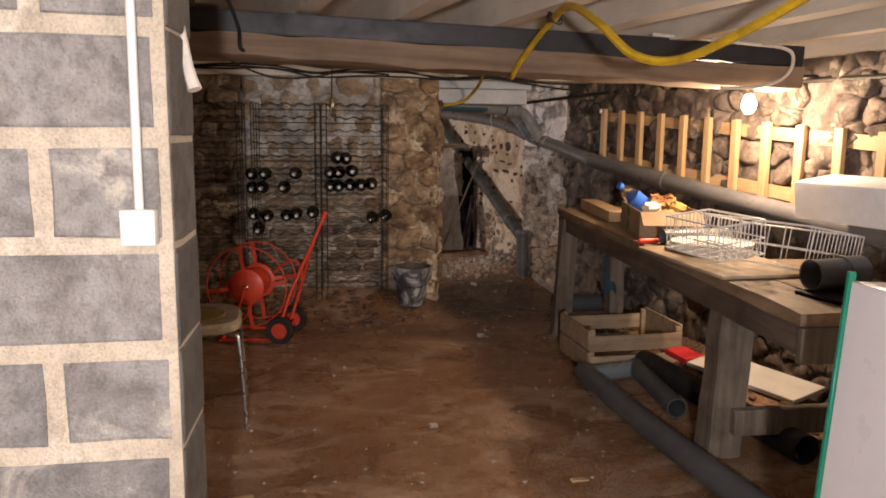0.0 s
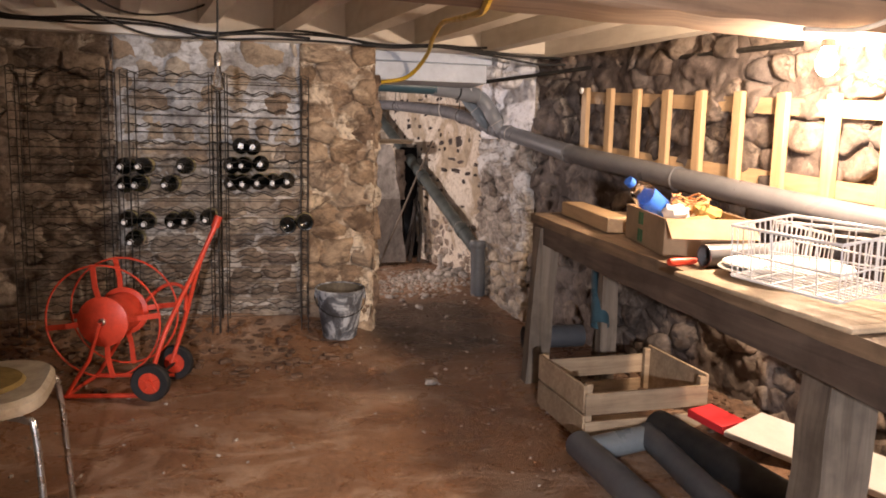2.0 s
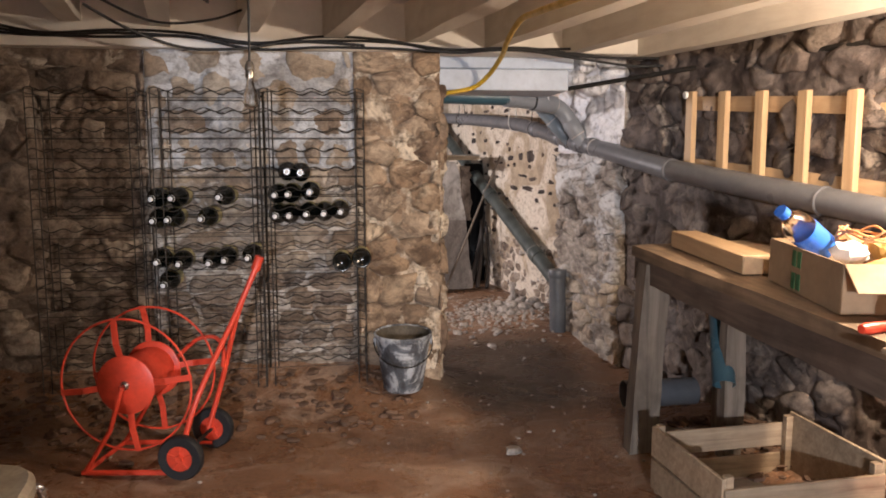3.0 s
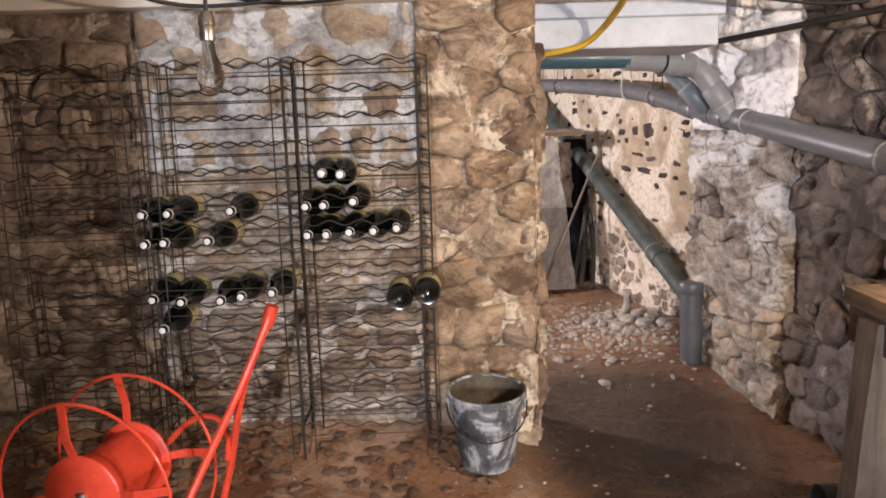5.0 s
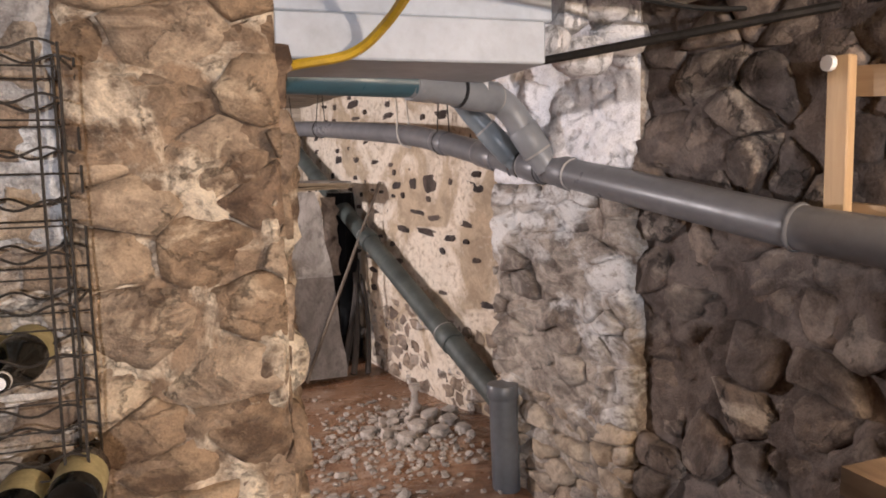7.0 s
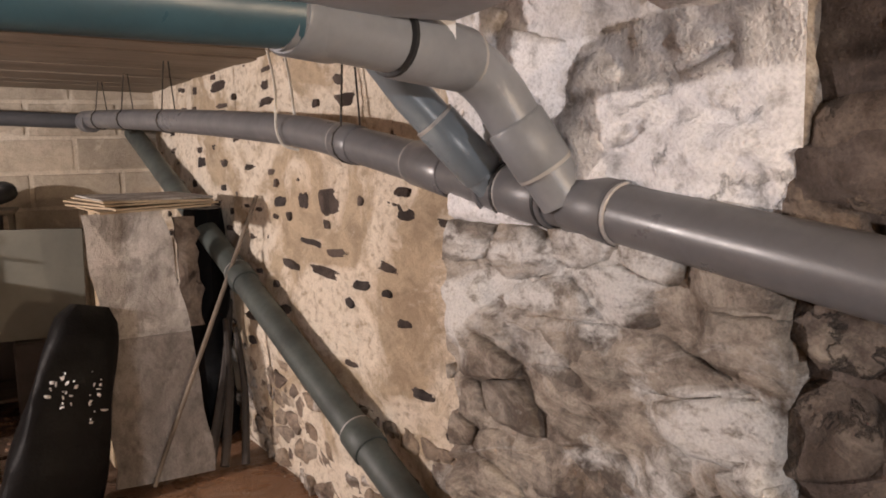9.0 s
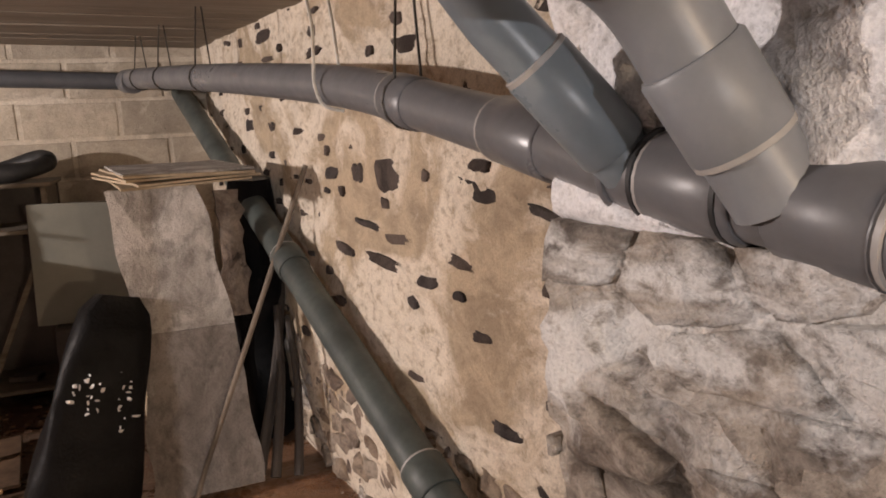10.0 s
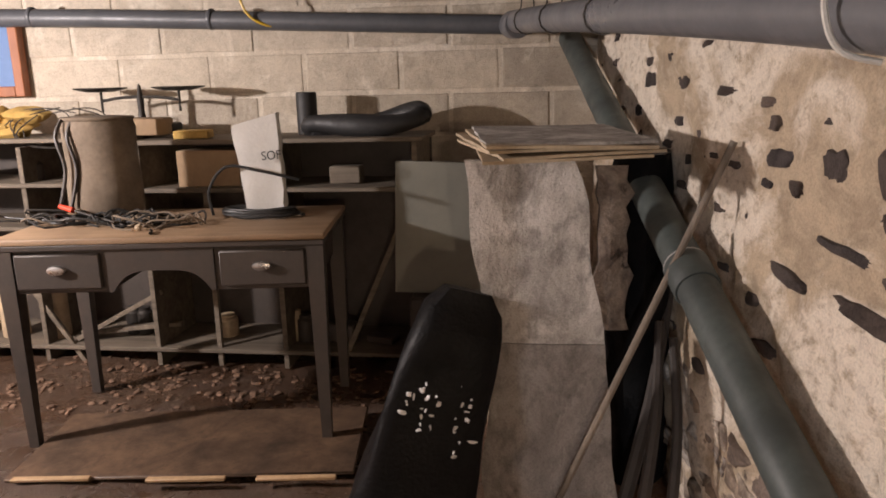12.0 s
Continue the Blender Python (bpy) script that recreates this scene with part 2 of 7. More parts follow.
def wood_material(name, light, dark, rough=0.65, scale=1.0, axis=1, dirt=0.3):
    """Timber with grain along one axis of the object."""
    m, t, b = nodes_of(name)
    tc = t.nodes.new("ShaderNodeTexCoord")
    mp = t.nodes.new("ShaderNodeMapping")
    s = [34 * scale] * 3
    s[axis] = 2.2 * scale
    mp.inputs["Scale"].default_value = s
    t.links.new(tc.outputs["Object"], mp.inputs[0])
    n = node(t, "ShaderNodeTexNoise", Scale=1.0, Detail=6.0, Roughness=0.65, Distortion=0.7)
    t.links.new(mp.outputs[0], n.inputs["Vector"])
    st = noise_node(t, 7 * scale, 5, 0.6)
    oi = t.nodes.new("ShaderNodeObjectInfo")
    g = ramp(t, n.outputs[0], [(0.30, dark), (0.62, light)])
    f = ramp(t, st.outputs[0], [(0.45, (0, 0, 0)), (0.75, (dirt,) * 3)])
    c = mix(t, f.outputs[0], g.outputs[0], tuple(v * 0.35 for v in dark))
    v = ramp(t, oi.outputs["Random"], [(0.0, (0.82, 0.82, 0.82)), (1.0, (1, 1, 1))])
    c = mix(t, 1.0, c, v.outputs[0], "MULTIPLY")
    t.links.new(c, b.inputs["Base Color"])
    b.inputs["Roughness"].default_value = rough
    bump(t, b, n.outputs[0], 0.35, 0.004)
    return m


M_EARTH = earth_material()
M_WOOD_PALE = wood_material("pale_new_timber", (0.58, 0.40, 0.22), (0.42, 0.27, 0.14), 0.6, 1.0, 2, 0.12)
M_WOOD_PALE_Y = wood_material("pale_timber_rail", (0.52, 0.36, 0.20), (0.40, 0.26, 0.14), 0.6, 1.0, 1, 0.15)
M_CRATE = wood_material("weathered_crate_wood", (0.46, 0.35, 0.23), (0.27, 0.19, 0.12), 0.7, 1.3, 0, 0.4)
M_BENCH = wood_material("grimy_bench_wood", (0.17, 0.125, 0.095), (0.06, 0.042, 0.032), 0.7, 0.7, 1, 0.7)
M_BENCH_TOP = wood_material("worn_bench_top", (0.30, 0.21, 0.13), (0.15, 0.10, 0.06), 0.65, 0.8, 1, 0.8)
M_BENCH_LEG = wood_material("old_grey_bench_leg", (0.24, 0.195, 0.15), (0.10, 0.078, 0.056), 0.75, 0.8, 2, 0.75)
M_BEAM = wood_material("rough_brown_beam", (0.30, 0.21, 0.14), (0.17, 0.11, 0.07), 0.75, 0.6, 0, 0.4)
M_JOIST = wood_material("whitewashed_joist", (0.80, 0.75, 0.66), (0.68, 0.62, 0.53), 0.75, 0.5, 1, 0.22)
M_CEIL = plain("whitewashed_ceiling_board", (0.86, 0.82, 0.75), 0.8, dirt=0.2, scale=2.5, bumps=0.2, dark=0.7)
M_REAR_CEIL = wood_material("bare_ceiling_boards", (0.35, 0.29, 0.225), (0.23, 0.18, 0.135), 0.8, 0.6, 0, 0.3)
M_LINTEL = plain("white_painted_lintel", (0.57, 0.62, 0.69), 0.7, dirt=0.25, scale=4, bumps=0.25, dark=0.55)
M_STEEL = plain("tarred_steel", (0.028, 0.028, 0.032), 0.45, 0.0, 0.4, 12, 0.2, 0.3)
M_PVC = plain("grey_pvc", (0.155, 0.155, 0.163), 0.36, 0.0, 0.22, 6, 0.05, 0.6)
M_PVC_LIGHT = plain("light_grey_pvc", (0.26, 0.272, 0.29), 0.36, 0.0, 0.2, 6, 0.05, 0.6)
M_PVC_PALE = plain("pale_collar_pvc", (0.42, 0.40, 0.38), 0.45, 0.0, 0.2, 8, 0.05, 0.6)
M_PVC_DARK = plain("dark_grey_pvc", (0.095, 0.10, 0.11), 0.4, 0.0, 0.3, 6, 0.05, 0.5)
M_PVC_BLUE = plain("blue_grey_pvc", (0.055, 0.115, 0.145), 0.3, 0.0, 0.2, 6, 0.05, 0.6)
M_PVC_SLATE = plain("slate_pvc", (0.20, 0.235, 0.26), 0.35, 0.0, 0.2, 6, 0.05, 0.6)
M_PVC_GREEN = plain("dusty_green_pvc", (0.085, 0.10, 0.093), 0.5, 0.0, 0.5, 5, 0.1, 0.5)
M_CABLE = plain("black_cable", (0.012, 0.012, 0.012), 0.5, dirt=0.3, scale=20, bumps=0)
M_WHITE_CABLE = plain("white_cable", (0.72, 0.68, 0.6), 0.5, dirt=0.25, scale=20, bumps=0)
M_YELLOW = plain("yellow_hose", (0.62, 0.40, 0.02), 0.45, dirt=0.35, scale=14, bumps=0.05)
M_WIRE = plain("rusty_dark_wire", (0.075, 0.065, 0.055), 0.6, 0.5, 0.5, 40, 0, 0.4)
M_RED = plain("red_painted_metal", (0.78, 0.075, 0.032), 0.38, 0.0, 0.3, 10, 0.06, 0.5)
M_RUBBER = plain("black_rubber", (0.016, 0.016, 0.017), 0.6, dirt=0.3, scale=18, bumps=0.1)
M_CHROME = plain("dull_chrome", (0.62, 0.62, 0.62), 0.28, 1.0, 0.25, 25, 0.03, 0.6)
M_GLASS_DARK = plain("dark_bottle_glass", (0.006, 0.007, 0.006), 0.12, 0.0, 0.2, 20, 0, 0.5)
M_CAP_WHITE = plain("white_bottle_cap", (0.80, 0.80, 0.80), 0.35, 0.0, 0.1, 30, 0, 0.7)
M_LABEL = plain("yellow_bottle_label", (0.62, 0.56, 0.30), 0.7, dirt=0.35, scale=30, bumps=0)
M_BUCKET = stone_material("cement_smeared_bucket", [(0.15, 0.165, 0.19), (0.17, 0.185, 0.21)], (0.58, 0.61, 0.64), 0.52, 0.4, 7.0)
M_BUCKET_IN = plain("bucket_inside_crust", (0.15, 0.125, 0.09), 0.85, 0.0, 0.6, 9, 0.4, 0.25)
M_WHITE_PLASTIC = plain("white_plastic", (0.78, 0.77, 0.75), 0.4, dirt=0.08, scale=12, bumps=0.02, dark=0.8)
M_WHITE_PANEL = plain("white_laminate", (0.78, 0.78, 0.82), 0.35, dirt=0.06, scale=5, bumps=0.02, dark=0.85)
M_FOAM = plain("white_foam", (0.80, 0.82, 0.86), 0.8, dirt=0.1, scale=18, bumps=0.5, dark=0.75)
M_CARD = plain("brown_cardboard", (0.36, 0.25, 0.15), 0.85, dirt=0.3, scale=6, bumps=0.1, dark=0.6)
M_CARD_OLD = stone_material("faded_fibre_board", [(0.43, 0.405, 0.375), (0.46, 0.43, 0.395)], (0.60, 0.57, 0.54), 0.45, 0.45, 6.0, 0.45, 0.6)
M_CARD_DAMP = stone_material("damp_fibre_board", [(0.27, 0.245, 0.225), (0.29, 0.262, 0.24)], (0.38, 0.35, 0.32), 0.35, 0.45, 5.0, 0.5, 0.6)
M_GREEN = plain("green_print", (0.05, 0.16, 0.06), 0.7, dirt=0.2, scale=20, bumps=0)
M_RED_CARD = plain("red_card", (0.65, 0.03, 0.035), 0.6, dirt=0.15, scale=10, bumps=0)
M_ORANGE = plain("faded_orange_plastic", (0.60, 0.30, 0.12), 0.5, dirt=0.3, scale=14, bumps=0.1)
M_PLY = plain("pale_plywood", (0.46, 0.36, 0.24), 0.65, dirt=0.35, scale=8, bumps=0.1, dark=0.5)
M_BOARD_WET = plain("wet_brown_hardboard", (0.14, 0.088, 0.055), 0.5, dirt=0.75, scale=5, bumps=0.3, dark=0.25)
M_DESK = plain("brown_painted_desk", (0.062, 0.05, 0.042), 0.5, dirt=0.3, scale=8, bumps=0.06, dark=0.5)
M_DESK_TOP = wood_material("worn_desk_top", (0.42, 0.29, 0.18), (0.28, 0.18, 0.10), 0.55, 0.7, 0, 0.4)
M_SHELF = wood_material("dusty_shelf_wood", (0.19, 0.155, 0.115), (0.09, 0.072, 0.052), 0.75, 0.8, 0, 0.4)
M_OLIVE = plain("olive_fabric", (0.20, 0.155, 0.11), 0.85, dirt=0.4, scale=7, bumps=0.25, dark=0.5)
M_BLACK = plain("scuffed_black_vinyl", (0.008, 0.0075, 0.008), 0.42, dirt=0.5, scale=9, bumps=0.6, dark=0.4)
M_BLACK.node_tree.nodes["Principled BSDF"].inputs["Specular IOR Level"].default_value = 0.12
M_GREYGREEN = plain("grey_green_panel", (0.20, 0.20, 0.17), 0.55, dirt=0.15, scale=5, bumps=0.04, dark=0.7)
M_PAPER = plain("white_paper_bag", (0.66, 0.65, 0.62), 0.7, dirt=0.12, scale=9, bumps=0.3, dark=0.7)
M_INK = plain("black_ink", (0.012, 0.012, 0.012), 0.7, dirt=0.1, scale=20, bumps=0)
M_PALE_STONE = plain("pale_rubble", (0.54, 0.48, 0.42), 0.9, dirt=0.6, scale=16, bumps=0.8, dark=0.3)
M_DEBRIS = plain("brown_debris", (0.20, 0.12, 0.075), 0.9, dirt=0.55, scale=14, bumps=0.4, dark=0.35)
M_RUSTWOOD = wood_material("red_brown_window_wood", (0.36, 0.13, 0.05), (0.24, 0.08, 0.03), 0.5, 1.0, 2, 0.2)
M_SEAT = plain("stained_seat_shell", (0.42, 0.36, 0.27), 0.55, dirt=0.45, scale=9, bumps=0.08, dark=0.4)
M_CUSHION = plain("mustard_worn_cushion", (0.22, 0.15, 0.035), 0.8, dirt=0.55, scale=7, bumps=0.25, dark=0.35)
M_YELLOW_CLOTH = plain("yellow_cloth", (0.55, 0.36, 0.10), 0.85, dirt=0.4, scale=9, bumps=0.5, dark=0.5)
M_IRON = plain("dark_iron", (0.05, 0.045, 0.04), 0.55, 0.6, 0.5, 20, 0.2, 0.4)
M_BLUE_PLASTIC = plain("blue_plastic", (0.04, 0.16, 0.65), 0.3, dirt=0.1, scale=20, bumps=0)


def glow_material(name, colour, strength):
    m, t, b = nodes_of(name)
    b.inputs["Base Color"].default_value = (0.9, 0.85, 0.7, 1)
    b.inputs["Emission Color"].default_value = (*colour, 1)
    b.inputs["Emission Strength"].default_value = strength
    return m


def glass_material(name, tint, rough=0.05):
    m, t, b = nodes_of(name)
    b.inputs["Base Color"].default_value = (*tint, 1)
    b.inputs["Transmission Weight"].default_value = 1.0
    b.inputs["Roughness"].default_value = rough
    b.inputs["IOR"].default_value = 1.45
    return m


M_GLOW = glow_material("lit_bulb_glass", (1.0, 0.75, 0.42), 60)
M_CLEAR = glass_material("clear_glass", (0.92, 0.95, 0.97))
M_GREEN_EDGE = plain("green_glass_edge", (0.02, 0.24, 0.16), 0.2, dirt=0.1, scale=10, bumps=0)
M_WIN_BLUE = plain("dusk_window_pane", (0.16, 0.25, 0.45), 0.15, dirt=0.15, scale=4, bumps=0)


# ---- mesh helpers ----
def finish(bm, name, smooth=True, angle=40):
    me = bpy.data.meshes.new(name)
    bmesh.ops.recalc_face_normals(bm, faces=bm.faces)
    for f in bm.faces:
        f.smooth = smooth
    if smooth:
        lim = radians(angle)
        for e in bm.edges:
            if len(e.link_faces) == 2 and e.calc_face_angle(0) > lim:
                e.smooth = False
    bm.to_mesh(me)
    bm.free()
    return me


def part(name, bm, material, parent, label="", smooth=True, extra=()):
    me = finish(bm, name, smooth)
    me.materials.append(material)
    for m in extra:
        me.materials.append(m)
    ob = new(name, me)
    ob.parent = parent
    if label:
        ob["label"] = label
    return ob


def thing(name, place, label, category, group="", kind=""):
    ob = new(name)
    ob.empty_display_size = 0.05
    ob.matrix_basis = place
    return tagged(ob, label, category, group, kind)


def single(name, bm, material, place, label, category, group="", kind="", smooth=True):
    me = finish(bm, name, smooth)
    me.materials.append(material)
    ob = new(name, me)
    ob.matrix_basis = place
    return tagged(ob, label, category, group, kind)


def box(bm, x0, x1, y0, y1, z0, z1, bevel=0.004, m=None, segs=1):
    mat = Matrix.Translation(((x0 + x1) / 2, (y0 + y1) / 2, (z0 + z1) / 2)) @ Matrix.Diagonal((x1 - x0, y1 - y0, z1 - z0, 1))
    if m is not None:
        mat = m @ mat
    r = bmesh.ops.create_cube(bm, size=1, matrix=mat)
    if bevel:
        es = list({e for v in r["verts"] for e in v.link_edges})
        bmesh.ops.bevel(bm, geom=es, offset=bevel, segments=segs, affect="EDGES", profile=0.5)
    return bm


def boxm(*a, **k):
    return box(bmesh.new(), *a, **k)


def tube(bm, pts, r, segs=10, closed=False, caps=True):
    """A round bar along points; r: one radius or one for each point."""
    pts = [Vector(p) for p in pts]
    n = len(pts)
    rs = r if isinstance(r, (list, tuple)) else [r] * n
    rings, up = [], None
    for i, p in enumerate(pts):
        a = pts[i - 1] if (i or closed) else p
        b = pts[(i + 1) % n] if (i < n - 1 or closed) else p
        d = (b - a).normalized()
        if up is None:
            up = d.orthogonal().normalized()
        else:
            up = (up - d * up.dot(d))
            up = up.normalized() if up.length > 1e-6 else d.orthogonal().normalized()
        side = d.cross(up)
        rings.append([bm.verts.new(p + rs[i] * (math.cos(2 * math.pi * k / segs) * up + math.sin(2 * math.pi * k / segs) * side)) for k in range(segs)])
    for i in range(n if closed else n - 1):
        a, b = rings[i], rings[(i + 1) % n]
        for k in range(segs):
            bm.faces.new((a[k], a[(k + 1) % segs], b[(k + 1) % segs], b[k]))
    if caps and not closed:
        bm.faces.new(rings[0][::-1])
        bm.faces.new(rings[-1])
    return bm


def curve(pts, steps=8):
    """Points of a smooth line through pts."""
    p = [Vector(q) for q in pts]
    out = []
    for i in range(len(p) - 1):
        a, b, c, d = p[max(i - 1, 0)], p[i], p[i + 1], p[min(i + 2, len(p) - 1)]
        for k in range(steps):
            t = k / steps
            out.append(0.5 * (2 * b + (c - a) * t + (2 * a - 5 * b + 4 * c - d) * t * t + (3 * b - a - 3 * c + d) * t ** 3))
    return out + [p[-1]]


def lathe(bm, profile, segs=20, m=None):
    """A turned body: profile of (radius, height)."""
    rings = []
    for r, z in profile:
        if r < 1e-5:
            rings.append([bm.verts.new((0, 0, z))])
        else:
            rings.append([bm.verts.new((r * math.cos(2 * math.pi * k / segs), r * math.sin(2 * math.pi * k / segs), z)) for k in range(segs)])
    for a, b in zip(rings, rings[1:]):
        for k in range(segs):
            q = [a[k % len(a)], a[(k + 1) % len(a)], b[(k + 1) % len(b)], b[k % len(b)]]
            q = [v for i, v in enumerate(q) if v not in q[:i]]
            if len(q) > 2:
                bm.faces.new(q)
    if m is not None:
        verts = [v for ring in rings for v in ring]
        bmesh.ops.transform(bm, matrix=m, verts=verts)
    return bm


def pipe_length(bm, pts, r, wall=0.005, segs=20):
    """An open length of pipe with a bore."""
    pts = [Vector(p) for p in pts]
    n0 = len(bm.verts)
    tube(bm, pts, r, segs, caps=False)
    tube(bm, pts, r - wall, segs, caps=False)
    bm.verts.ensure_lookup_table()
    k = len(pts) * segs
    for end in (0, len(pts) - 1):
        o = n0 + end * segs
        i = n0 + k + end * segs
        for s in range(segs):
            bm.faces.new((bm.verts[o + s], bm.verts[o + (s + 1) % segs], bm.verts[i + (s + 1) % segs], bm.verts[i + s]))
    return bm


def lump(bm, centre, size, rnd, segs=7, rough=0.25):
    """An irregular stone or clod."""
    rings = []
    c = Vector(centre)
    sx, sy, sz = size
    turn = Matrix.Rotation(rnd.uniform(0, 6.28), 3, "Z") @ Matrix.Rotation(rnd.uniform(-0.4, 0.4), 3, "X")
    for phi in (-1.0, -0.45, 0.2, 0.75):
        r = math.cos(phi)
        rings.append([bm.verts.new(c + turn @ Vector((sx * r * math.cos(2 * math.pi * k / segs) * rnd.uniform(1 - rough, 1 + rough),
                     sy * r * math.sin(2 * math.pi * k / segs) * rnd.uniform(1 - rough, 1 + rough), sz * math.sin(phi) * rnd.uniform(0.85, 1.15)))) for k in range(segs)])
    for a, b in zip(rings, rings[1:]):
        for k in range(segs):
            bm.faces.new((a[k], a[(k + 1) % segs], b[(k + 1) % segs], b[k]))
    bm.faces.new(rings[0][::-1])
    bm.faces.new(rings[-1])


def face_stone(origin, u, n, pts, depth, rnd, rough=1.0):
    """One rough stone of a wall's face: vertices and faces. pts: its outline as (along, up); it stands depth out of the wall."""
    k = len(pts)
    cu = sum(p[0] for p in pts) / k
    cz = sum(p[1] for p in pts) / k
    verts, faces = [], []
    tilt_u, tilt_z = rnd.uniform(-0.16, 0.16), rnd.uniform(-0.16, 0.16)
    shift = Vector((rnd.uniform(0, 50), rnd.uniform(0, 50), 0))
    chips = [(rnd.uniform(0, 6.28), rnd.uniform(0.01, 0.05), rnd.uniform(0.2, 0.6)) for _ in range(3)]
    rings = ((1.0, -0.02), (0.995, depth * 0.62), (0.965, depth * 0.95), (0.72, depth), (0.36, depth))
    for s, d in rings:
        for a, z in pts:
            du, dz = (a - cu) * s, (z - cz) * s
            p = Vector((cu + du, cz + dz, 0)) + shift
            if d > 0:
                du += 0.006 * noise.noise(p * 31)
                dz += 0.006 * noise.noise(p * 29 + shift)
                d1 = d + tilt_u * du + tilt_z * dz + rough * (0.013 * noise.noise(p * 11) + 0.009 * noise.noise(p * 29))
                for ang, start, steep in chips:
                    d1 -= steep * max(0.0, math.cos(ang) * du + math.sin(ang) * dz - start)
                d1 = max(d1, 0.002)
            else:
                d1 = d
            verts.append(origin + u * (cu + du) + n * d1 + Vector((0, 0, cz + dz)))
    verts.append(origin + u * cu + n * (depth + rough * 0.008 * noise.noise(shift * 13)) + Vector((0, 0, cz)))
    m = len(rings) - 1
    for r in range(m):
        for i in range(k):
            a, b = r * k + i, r * k + (i + 1) % k
            faces.append((a, b, b + k, a + k))
    for i in range(k):
        faces.append((m * k + i, m * k + (i + 1) % k, (m + 1) * k))
    return verts, faces


def outline(u0, u1, zb0, zb1, zt0, zt1, rnd, cut=0.28, wob=0.1):
    """A stone's outline in a bay: a quadrilateral with knocked-off corners."""
    w, h = u1 - u0, max(zt0 - zb0, 0.02)
    c = [(u0, zb0), (u1, zb1), (u1, zt1), (u0, zt0)]
    pts = []
    for i in range(4):
        a, b, d = c[i - 1], c[i], c[(i + 1) % 4]
        f, g = rnd.uniform(0.06, cut), rnd.uniform(0.06, cut)
        lim = min(w, h)
        la, ld = math.dist(a, b), math.dist(b, d)
        f, g = min(f * lim / la * 1.3, 0.45), min(g * lim / ld * 1.3, 0.45)
        pts.append((b[0] + (a[0] - b[0]) * f, b[1] + (a[1] - b[1]) * f))
        pts.append((b[0] + (d[0] - b[0]) * g, b[1] + (d[1] - b[1]) * g))
        mid = ((b[0] + d[0]) / 2 + rnd.uniform(-wob, wob) * w * 0.3, (b[1] + d[1]) / 2 + rnd.uniform(-wob, wob) * h * 0.8)
        pts.append(mid)
    return pts


def cells(length, z0, z1, cu, cz, rnd, chaos=0.42):
    """Irregular stone outlines that fill a wall's face, from seeds laid roughly in courses."""
    seeds = []
    nz = max(int(round((z1 - z0) / cz)), 1)
    for j in range(nz):
        h = (z1 - z0) / nz
        a = rnd.uniform(-0.5, 0.2) * cu
        while a < length + cu * 0.4:
            w = cu * rnd.choice((0.42, 0.6, 0.85, 1.1, 1.4, 1.9)) * rnd.uniform(0.85, 1.15)
            seeds.append((a + w / 2, z0 + (j + 0.5 + rnd.uniform(-chaos, chaos)) * h))
            a += w
    k = cu / cz * 0.8
    out = []
    for i, (su, sz) in enumerate(seeds):
        poly = [(0.0, z0), (length, z0), (length, z1), (0.0, z1)]
        for m, (tu, tz) in enumerate(seeds):
            if m == i or abs(tu - su) > 3 * cu or abs(tz - sz) > 3.2 * cz:
                continue
            nu, nz2 = (tu - su), (tz - sz) * k * k
            mid = nu * (su + tu) / 2 + nz2 * (sz + tz) / 2
            new_poly = []
            for q in range(len(poly)):
                p0, p1 = poly[q - 1], poly[q]
                d0, d1 = nu * p0[0] + nz2 * p0[1] - mid, nu * p1[0] + nz2 * p1[1] - mid
                if (d0 <= 0) != (d1 <= 0):
                    f = d0 / (d0 - d1)
                    new_poly.append((p0[0] + (p1[0] - p0[0]) * f, p0[1] + (p1[1] - p0[1]) * f))
                if d1 <= 0:
                    new_poly.append(p1)
            poly = new_poly
            if len(poly) < 3:
                break
        if len(poly) >= 3:
            out.append(poly)
    return out


